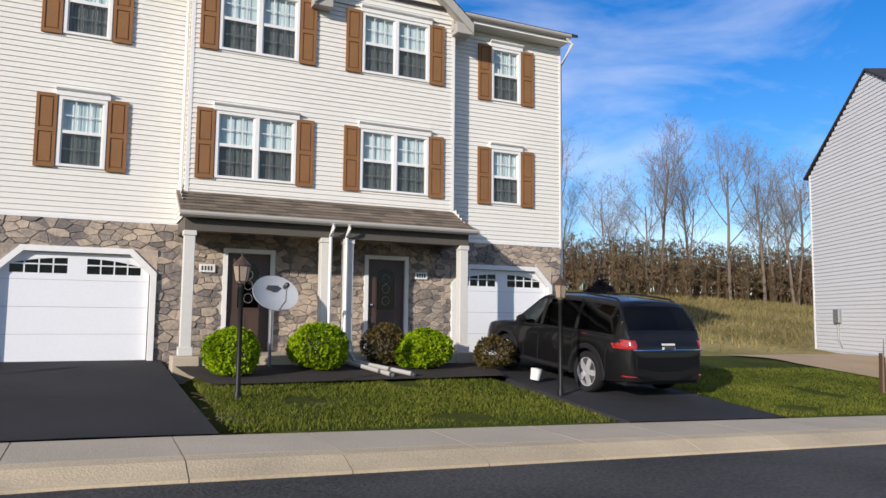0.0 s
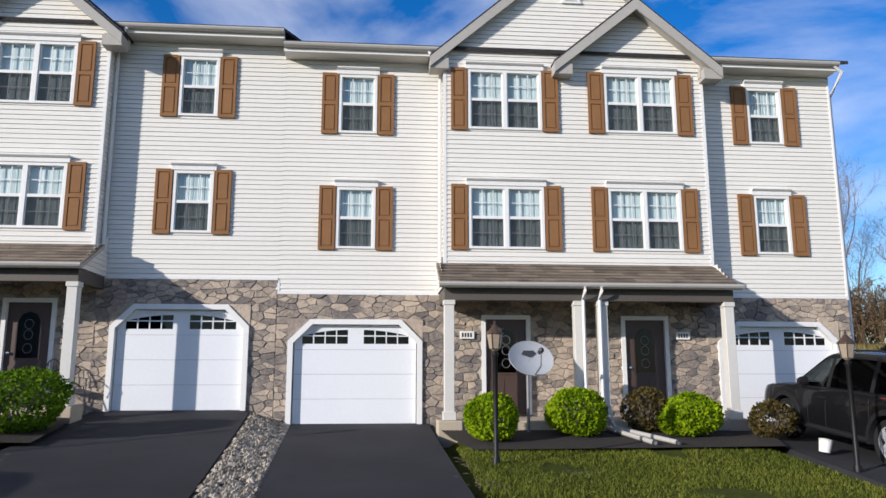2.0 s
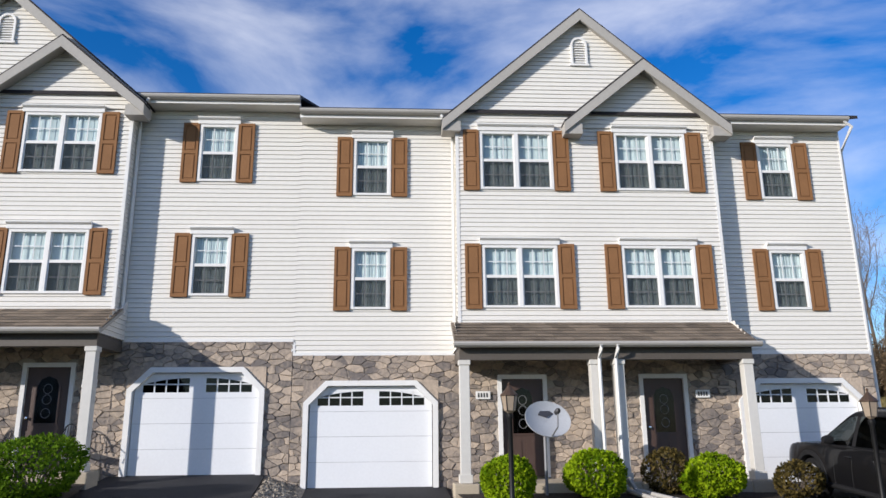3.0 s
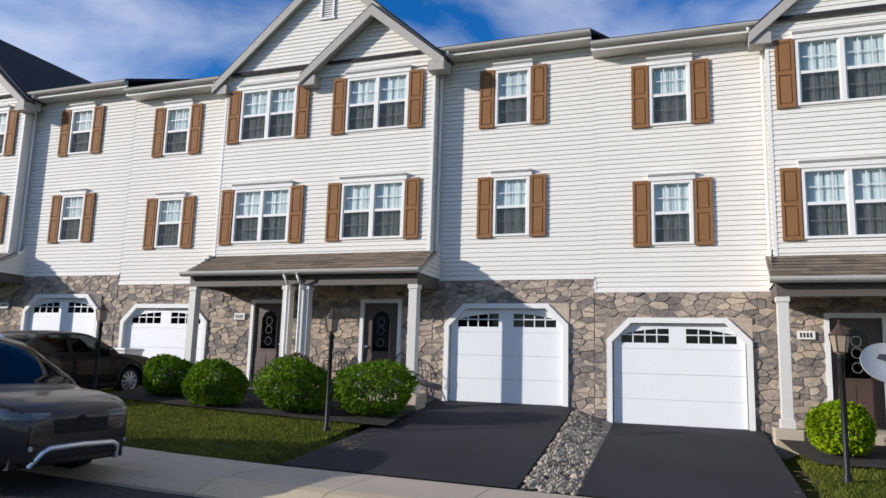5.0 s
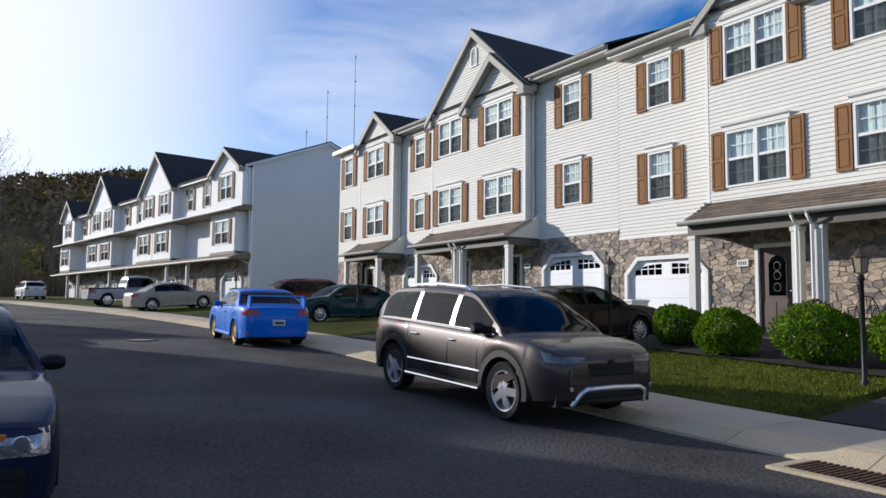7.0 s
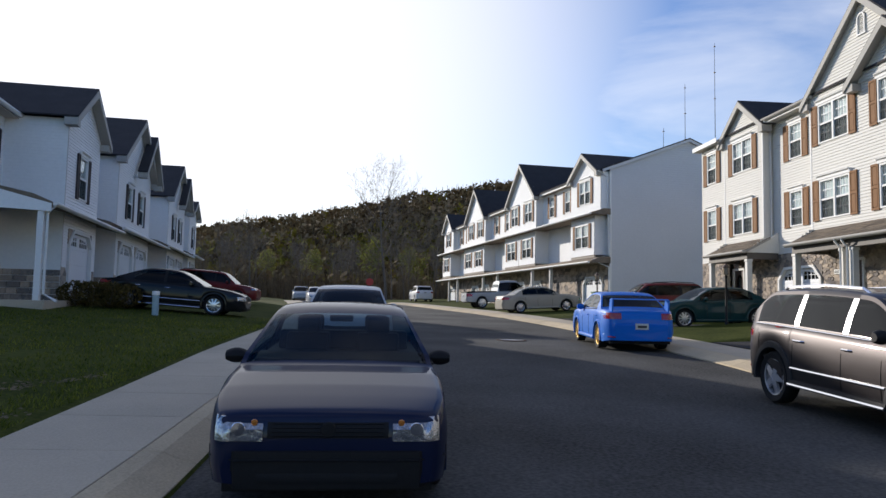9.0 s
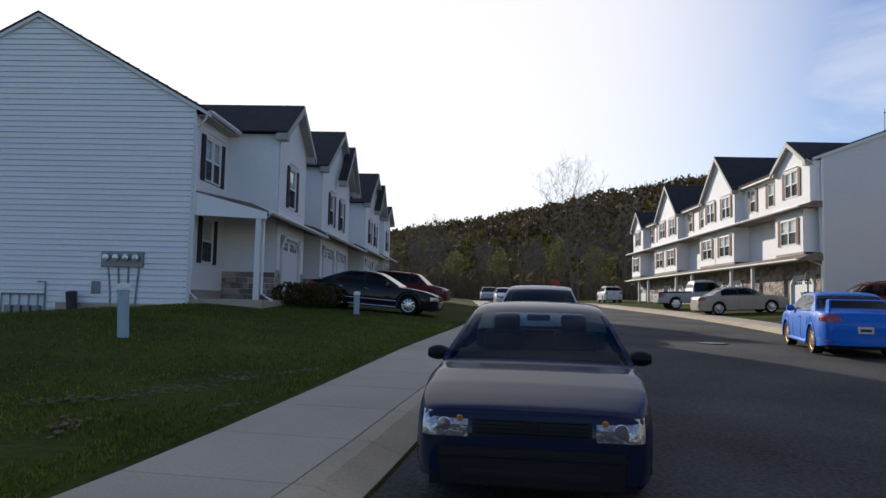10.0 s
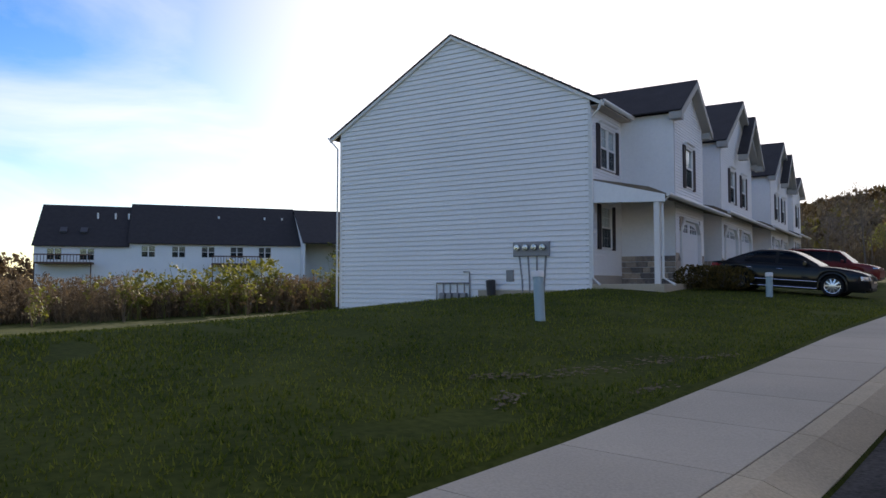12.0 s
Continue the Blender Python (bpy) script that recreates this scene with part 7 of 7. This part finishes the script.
def grass():
    rng = random.Random(8)
    g = Geo()

    def blade(x, y, h, w):
        z = land(x, y) + 0.03 * noise.noise((x * 0.35, y * 0.35, 0))
        a = rng.uniform(0, 6.28)
        dx, dy = math.cos(a) * w, math.sin(a) * w
        lx, ly = rng.gauss(0, h * 0.5), rng.gauss(0, h * 0.5)
        g.face((x - dx, y - dy, z - 0.01), (x + dx, y + dy, z - 0.01), (x + lx, y + ly, z + h))
    n = 0
    while n < 80000:       # far lawns between walk and beds
        x = rng.uniform(-12, 22)
        y = rng.uniform(8.9, 14.0 if x > 10.6 else 12.6)
        if -5.6 < x < 1.45 or 7.0 < x < 10.5:
            continue
        if noise.noise((x * 0.9, y * 0.9, 4)) < -0.42:
            continue
        blade(x, y, rng.uniform(0.025, 0.06), 0.01)
        n += 1
    while n < 150000:      # near lawn
        d = rng.random() ** 1.5
        x = -1.5 - 24 * d + rng.uniform(-3, 6)
        y = -3.45 - rng.random() ** 1.3 * 15
        if noise.noise((x * 0.8, y * 0.8, 7)) < -0.45 or (math.hypot((x + 8.8) / 1.6, (y + 4.6) / 0.5) < 1 and rng.random() < 0.8):
            continue
        blade(x, y, rng.uniform(0.025, 0.06), 0.011)
        n += 1
    tagged(new("grass", g.mesh("grass", M_BLADE, fix=False)), "short green lawn grass", "grass", kind="stuff")
    g = Geo()
    for _ in range(26000):      # dry tufts on the bank
        x, y = rng.uniform(9, 48), rng.uniform(19, 46)
        if y < 30 - 0.5 * (x - 10) - 3 and rng.random() < 0.9:
            continue
        z = land(x, y)
        h, w, a = rng.uniform(0.12, 0.4), 0.03, rng.uniform(0, 6.28)
        dx, dy = math.cos(a) * w, math.sin(a) * w
        g.face((x - dx, y - dy, z - 0.01), (x + dx, y + dy, z - 0.01), (x + rng.gauss(0, h * 0.5), y + rng.gauss(0, h * 0.5), z + h))
    tagged(new("dry_grass", g.mesh("dry_grass", M_DRY, fix=False)), "tall dry tan grass on the bank", "grass", kind="stuff")


grass()


# ---- street furniture and small things ----
M_BRONZE = mat("brown_lamp_cap", (0.09, 0.055, 0.035), 0.45, 0.3, var=0.15, bump=0.05)


def lamp_post(x, y, h=2.05):
    root = thing("lamp_post", "black iron yard lamp post with frosted lantern", "lamp", "yard lamps")
    part("pole", Geo().lathe([(0.0, 0), (0.06, 0.0), (0.06, 0.1), (0.038, 0.14), (0.036, h - 0.45), (0.05, h - 0.43), (0.05, h - 0.38), (0.03, h - 0.36)], (0, 0, 0), 2, 12), M_IRON, root, smooth=True)
    part("lantern", Geo().lathe([(0.03, h - 0.36), (0.09, h - 0.32), (0.125, h - 0.12), (0.12, h - 0.1), (0.06, h - 0.09)], (0, 0, 0), 2, 6), M_LAMPGLASS, root, "frosted lantern glass")
    for i in range(6):
        a = 2 * math.pi * i / 6
        part("cage_bar", Geo().tube([(0.09 * math.cos(a), 0.09 * math.sin(a), h - 0.33), (0.128 * math.cos(a), 0.128 * math.sin(a), h - 0.1)], 0.008, 4), M_IRON, root)
    part("cap", Geo().lathe([(0.14, h - 0.1), (0.13, h - 0.08), (0.06, h - 0.01), (0.03, h + 0.03), (0.012, h + 0.05), (0.02, h + 0.08), (0.0, h + 0.11)], (0, 0, 0), 2, 12), M_BRONZE, root)
    root.location = (x, y, surface(x, y) - 0.02)


for x, y in ((1.9, 11.1), (7.42, 10.95), (-5.9, 11.25), (-12.1, 12.3), (-24.2, 11.8), (-37.5, 11.3)):
    lamp_post(x, y)


def dish():
    root = thing("satellite_dish", "grey satellite dish on a thin pole", "dish")
    part("pole", Geo().tube([(0, 0, -0.3), (0, 0, 1.1), (0.05, 0.08, 1.3)], 0.03, 8), M_METER, root)
    d = new("dish_head")
    d.parent = root
    d.matrix_basis = pose(0.02, -0.12, 1.40, 62, 0, 12)
    g, rows = Geo(), []
    for rr in np.linspace(0.02, 1, 8):
        rows.append([(0.46 * rr * math.cos(a), 0.38 * rr * math.sin(a), 0.1 * rr * rr) for a in np.linspace(0, 2 * math.pi, 29)])
    for rr in np.linspace(1, 0.02, 8):
        rows.append([(0.46 * rr * math.cos(a), 0.38 * rr * math.sin(a), 0.1 * rr * rr - 0.02) for a in np.linspace(0, 2 * math.pi, 29)])
    g.grid(rows)
    part("reflector", g, M_DISH, d, smooth=True)
    part("feed_arm", Geo().tube([(0, -0.36, 0.05), (0, -0.34, 0.4), (0, -0.12, 0.55)], 0.016, 6), M_METER, d)
    part("feed_horn", Geo().lathe([(0.0, -0.07), (0.05, -0.06), (0.05, 0.04), (0.02, 0.08)], (0, -0.1, 0.55), 2, 10), M_DARKGREY, d)
    part("dark_mark", Geo().prism([(-0.16, 0.12), (0.0, 0.06), (0.16, 0.14), (0.1, 0.2), (-0.1, 0.2)], 2, 0.028, 0.036), M_DARKGREY, d, "plain dark mark")
    root.matrix_basis = pose(3.02, 14.2, surface(3.02, 14.2))


dish()


def drain_pipes(x, y):
    for k, dx in ((0, 0.0), (1, 0.42)):
        root = thing("splash_pipe", "white corrugated downspout extension lying on mulch", "pipe", "downspout pipes")
        part("tube", Geo().tube([(x + dx * 0.3, y, surface(x, y) + 0.35), (x + dx * 0.4 + 0.05, y - 0.15, land(x, y) + 0.12), (x + 0.45 + dx, y - 1.55, land(x + 0.5, y - 1.55) + 0.09)], 0.045, 10), M_TRIM_GREY, root, smooth=True)
        part("mouth", Geo().lathe([(0.042, 0), (0.052, 0.0), (0.052, 0.04), (0.042, 0.04)], (x + 0.45 + dx, y - 1.57, land(x + 0.5, y - 1.55) + 0.09), 1, 10), M_DARKGREY, root)


drain_pipes(4.5, 14.3)
drain_pipes(-8.6, 14.3)


def pot():
    root = thing("white_container", "small white plastic container on mulch", "container")
    part("shell", Geo().lathe([(0.0, 0), (0.09, 0.0), (0.11, 0.2), (0.1, 0.21), (0.08, 0.02)], (0, 0, 0), 2, 14), M_TRIM, root, smooth=True)
    part("lid", Geo().lathe([(0.11, 0.19), (0.115, 0.22), (0.0, 0.24)], (0, 0, 0), 2, 14), M_PLATE, root)
    root.matrix_basis = pose(7.75, 12.3, land(7.75, 12.3) + 0.03, 0, 12, 0)


pot()


def grate():
    root = thing("storm_drain", "rusty storm drain grate set beside the kerb", "drain")
    x0, x1, y0, y1 = -4.35, -2.6, 6.42, 7.08
    fr = Geo()
    for a, b, c, d in ((x0, x1, y0, y0 + 0.12), (x0, x0 + 0.12, y0 + 0.12, y1), (x1 - 0.12, x1, y0 + 0.12, y1)):
        fr.prism([(a, road_z(a) + 0.03), (b, road_z(b) + 0.03), (b, road_z(b) - 0.1), (a, road_z(a) - 0.1)], 1, c, d)
    soften(part("concrete_frame", fr, M_KERB, root), 0.01)
    # slab at road level; its near-black colour paints the shade below the bars
    part("shaft", Geo().box(x0 + 0.12, x1 - 0.12, y0 + 0.12, y1, road_z(-2.6) - 0.05, road_z(-2.6) + 0.004), M_UNLIT, root)
    for i in range(24):
        xx = x0 + 0.15 + i * (x1 - x0 - 0.3) / 23
        part("grate_bar", Geo().box(xx - 0.016, xx + 0.016, y0 + 0.12, y1, road_z(xx), road_z(xx) + 0.032), M_RUST, root)
    for yy in (y0 + 0.3, y0 + 0.48):
        part("cross_bar", Geo().prism([(x0 + 0.12, road_z(x0) + 0.026), (x1 - 0.12, road_z(x1) + 0.026), (x1 - 0.12, road_z(x1)), (x0 + 0.12, road_z(x0))], 1, yy, yy + 0.03), M_RUST, root)


grate()


def manhole(x, y):
    root = thing("manhole_cover", "round iron manhole cover in the street", "manhole")
    part("ring", Geo().lathe([(0.42, -0.02), (0.42, 0.012), (0.36, 0.014), (0.36, 0.004)], (0, 0, 0), 2, 28), M_RUST, root)
    part("lid", Geo().lathe([(0.35, -0.02), (0.35, 0.01), (0.0, 0.012)], (0, 0, 0), 2, 28), M_METER, root)
    root.location = (x, y, road_z(x) + 0.02)


manhole(-20.4, 3.7)


def bin_(x, y, material, label):
    root = thing("wheelie_bin", label, "bin", "bins by the garages")
    z = surface(x, y)
    b = Geo()
    b.grid([[(sx * w, sy * w * 1.1, h) for sx, sy in ((-1, -1), (1, -1), (1, 1), (-1, 1), (-1, -1))] for h, w in ((0.05, 0.22), (0.95, 0.29))])
    soften(part("bin_body", b, material, root), 0.02)
    soften(part("lid", Geo().box(-0.32, 0.32, -0.36, 0.34, 0.95, 1.02), material, root), 0.02)
    for s in (-1, 1):
        part("wheel", Geo().lathe([(0.0, -0.03), (0.1, -0.03), (0.1, 0.03), (0.0, 0.03)], (s * 0.24, 0.22, 0.1), 0, 12), M_TYRE, root)
    root.location = (x, y, z)


bin_(-14.6, 14.9, M_GREENBIN, "dark green wheeled bin before a garage")
bin_(-14.0, 15.1, M_TRIM, "pale wheeled bin before a garage")
bin_(-40.6, 12.3, M_GREENBIN, "dark green wheeled bin before the far houses")


def vent_post(x, y, h, lean):
    root = thing("vent_pipe", "pale plastic vent pipe leaning in the lawn", "pipe", "vent pipes")
    part("tube", Geo().lathe([(0.10, -0.2), (0.10, h - 0.12)], (0, 0, 0), 2, 16), M_PIPE, root, smooth=True)
    part("cap", Geo().lathe([(0.10, h - 0.12), (0.115, h - 0.12), (0.115, h - 0.02), (0.1, h), (0.0, h + 0.01)], (0, 0, 0), 2, 16), M_TRIM, root, smooth=True)
    root.matrix_basis = pose(x, y, land(x, y), 0, lean, -130)


vent_post(-12.1, -7.85, 0.95, 9)
vent_post(-23.4, -6.9, 0.75, 0)


def meters():
    """Electric and gas meters on the shaded end wall; local frame of the near row."""
    m = pose(-21.42, -11.2, 1.4, 0, 0, 186.5)
    root = thing("electric_meters", "bank of grey electric meters on conduits", "meter")
    soften(part("cabinet", Geo().box(-0.2, -0.02, 2.0, 3.35, 0.95, 1.45), M_METER, root), 0.02)
    for i in range(4):
        part("meter", Geo().lathe([(0.0, -0.32), (0.1, -0.31), (0.12, -0.2)], (0, 2.2 + i * 0.32, 1.25), 0, 16), M_CLEARLAMP, root, "round glass meter")
        part("conduit", Geo().tube([(-0.12, 2.15 + i * 0.33, 0.96), (-0.12, 2.2 + i * 0.28, 0.2), (-0.12, 2.25 + i * 0.25, -0.6)], 0.035, 6), M_METER, root)
    soften(part("junction_box", Geo().box(-0.16, -0.02, 3.35, 3.65, 0.1, 0.5), M_METER, root), 0.02)
    root.matrix_basis = m
    root = thing("gas_meters", "cluster of small gas meters and pipes", "meter")
    for i in range(4):
        soften(part("meter", Geo().box(-0.35, -0.12, 5.2 + i * 0.3, 5.42 + i * 0.3, -0.62, -0.3), M_METER, root), 0.03)
        part("riser", Geo().tube([(-0.22, 5.31 + i * 0.3, -0.3), (-0.22, 5.31 + i * 0.3, 0.05)], 0.025, 6), M_METER, root)
    part("manifold", Geo().tube([(-0.22, 5.1, 0.05), (-0.22, 6.5, 0.05), (-0.22, 6.5, -0.9)], 0.03, 6), M_METER, root)
    part("regulator", Geo().tube([(-0.2, 5.1, -0.8), (-0.2, 5.1, 0.45), (-0.2, 5.35, 0.45)], 0.028, 6), M_METER, root)
    root.matrix_basis = m
    root = thing("utility_bin", "small dark bin leaning by the wall", "bin")
    part("shell", Geo().lathe([(0.0, 0.0), (0.15, 0.0), (0.17, 0.7), (0.15, 0.7)], (0, 0, 0), 2, 14), M_DARKGREY, root)
    root.matrix_basis = m @ pose(-0.35, 4.1, -0.55, 0, -8, 0)


meters()


def masts():
    for x, y, z0, z1 in ((-180.8, 86.0, 30, 72), (-183.9, 79.2, 30, 61.5), (-186, 74.1, 30, 50)):
        root = thing("radio_mast", "thin distant radio mast on the hill", "mast", "radio masts")
        part("lattice", Geo().tube([(x, y, z0), (x, y, z1)], [0.13, 0.05], 4), M_MAST, root)
        for k in range(3):
            z = z1 - 1 - k * 7
            part("aerial", Geo().box(x - 0.22, x + 0.22, y - 0.22, y + 0.22, z, z + 0.2), M_MAST, root)


masts()


def street_sign(x, y):
    root = thing("street_sign", "red sign on a post at the street's end", "sign")
    part("post", Geo().box(-0.04, 0.04, -0.04, 0.04, -0.3, 2.6), M_METER, root)
    part("plate", Geo().lathe([(0.0, 0.03), (0.42, 0.03), (0.42, 0.05), (0.0, 0.05)], (0, 0, 2.3), 0, 8), M_RED_SIGN, root, "red octagonal plate")
    root.location = (x, y, 1.6)


street_sign(-80.0, -1.3)


def fence_bits():
    root = thing("tree_stake", "weathered reddish stakes with a thin young tree", "stake")
    part("stake", Geo().tube([(0, 0, -0.2), (0.05, 0.0, 0.9)], 0.04, 6), M_RUST, root)
    part("stake", Geo().tube([(0.35, 0.1, -0.2), (0.3, 0.1, 0.8)], 0.035, 6), M_RUST, root)
    part("sapling", Geo().tube([(0.18, 0.05, -0.1), (0.16, 0.02, 0.7), (0.25, 0.05, 1.2)], [0.025, 0.02, 0.008], 5), M_BARK, root)
    root.location = (15.6, 10.6, land(15.6, 10.6))


fence_bits()


def soil_patch(x, y, rx, ry, turn, seed):
    """An uneven bare patch in the lawn."""
    rng = random.Random(seed)
    g = Geo()
    n, c, s = 14, math.cos(radians(turn)), math.sin(radians(turn))
    for _ in range(int(30 + 200 * rx * ry)):
        qx, qy = rng.gauss(0, 0.5) * rx, rng.gauss(0, 0.5) * ry
        qx, qy = x + qx * c - qy * s, y + qx * s + qy * c
        rad, ring, ph = rng.uniform(0.008, 0.026), [], rng.uniform(0, 6)
        for i in range(n):
            a = 2 * math.pi * i / n
            k = rad * (1 + 0.25 * math.sin(2 * a + ph) + 0.2 * math.sin(5 * a + ph) + rng.uniform(-0.12, 0.12))
            ax, ay = qx + 1.7 * k * math.cos(a) * c - k * math.sin(a) * s, qy + 1.7 * k * math.cos(a) * s + k * math.sin(a) * c
            ring.append((ax, ay, land(ax, ay) + 0.005))
        mid = (qx, qy, land(qx, qy) + 0.012)
        for i in range(n):
            g.face(mid, ring[i], ring[(i + 1) % n])
    tagged(new("bare_patch", g.mesh("bare_patch", M_SOIL, True)), "bare brown soil patch in the lawn", "soil", kind="structure")


for i, (x, y, rx, ry, turn) in enumerate(((-8.3, -4.75, 0.9, 0.28, 160), (-9.6, -4.45, 0.7, 0.22, 165), (-7.2, -5.3, 0.5, 0.2, 150), (-10.6, -4.0, 0.6, 0.12, 170), (-6.3, -4.6, 0.35, 0.14, 20), (-7.9, -3.75, 0.5, 0.1, 175),
                                     (1.62, 9.75, 0.28, 0.55, 10), (1.5, 11.2, 0.16, 0.5, 0), (3.05, 10.6, 0.3, 0.16, 0), (6.6, 8.98, 0.5, 0.1, 5), (-5.0, 10.3, 0.2, 0.6, 20))):
    soil_patch(x, y, rx, ry, turn, 700 + i)


def mulch_pile():
    rng = random.Random(12)
    root = thing("mulch_pile", "dark heap of bark mulch on the grass", "heap")
    g, rows = Geo(), []
    for t in np.linspace(0, 1, 8):
        r = 1.15 * (1 - t ** 1.3) + 0.01
        rows.append([(r * math.cos(a) * (1 + 0.12 * math.sin(3 * a)), r * math.sin(a), 1.0 * t + 0.05 * noise.noise((3 * math.cos(a), 3 * math.sin(a), 4 * t)) - 0.1) for a in np.linspace(0, 2 * math.pi, 25)])
    g.grid(rows)
    part("heap", g, M_MULCH, root, smooth=True)
    chips = Geo()
    for _ in range(500):
        a, t = rng.uniform(0, 6.28), rng.random()
        r = 1.12 * (1 - t ** 1.3)
        p = Vector((r * math.cos(a), r * math.sin(a), 1.0 * t - 0.06))
        u = Vector((rng.gauss(0, 1), rng.gauss(0, 1), rng.gauss(0, 1))).normalized() * 0.06
        w = u.orthogonal().normalized() * 0.025
        chips.face(p - u, p + w, p + u, p - w)
    tagged(part("chips", chips.mesh("chips", M_MULCH, fix=False), None, root), kind="stuff")
    root.matrix_basis = Matrix.Translation((14.7, 19.2, land(14.7, 19.2) + 0.1)) @ Matrix.Diagonal((2.6, 1.8, 2.35, 1))


mulch_pile()


def iron_chair(x, y, z, turn):
    root = thing("garden_chair", "dark wrought-iron garden chair on the porch", "chair", "porch chairs")
    st = Geo()
    st.lathe([(0.0, 0.43), (0.22, 0.43), (0.23, 0.445), (0.22, 0.46), (0.0, 0.46)], (0, 0, 0), 2, 18)
    part("seat", st, M_IRON, root)
    for sx, sy in ((-1, -1), (1, -1), (1, 1), (-1, 1)):
        part("leg", Geo().tube([(sx * 0.15, sy * 0.15, 0.44), (sx * 0.2, sy * 0.2, 0.2), (sx * 0.19, sy * 0.21, 0.0)], 0.014, 6), M_IRON, root)
    part("backrest", Geo().tube([(0.24 * math.cos(a), 0.2, 0.46 + 0.45 * math.sin(a)) for a in np.linspace(0, math.pi, 13)], 0.014, 6), M_IRON, root)
    for k in range(-2, 3):
        part("scroll", Geo().tube([(k * 0.075, 0.2, 0.46), (k * 0.085, 0.21, 0.65), (k * 0.06, 0.2, 0.46 + 0.42 * math.sqrt(max(0.1, 1 - (k * 0.27) ** 2)))], 0.008, 5), M_IRON, root)
    for s in (-1, 1):
        part("armrest", Geo().tube([(s * 0.22, 0.2, 0.68), (s * 0.27, 0.0, 0.68), (s * 0.25, -0.17, 0.64), (s * 0.2, -0.18, 0.46)], 0.012, 6), M_IRON, root)
    root.matrix_basis = pose(x, y, z, 0, 0, turn)


iron_chair(-8.05, 15.45, 0.9, 10)
iron_chair(-6.5, 15.4, 0.9, -20)
walk_pieces(1)
walk_pieces(-1)
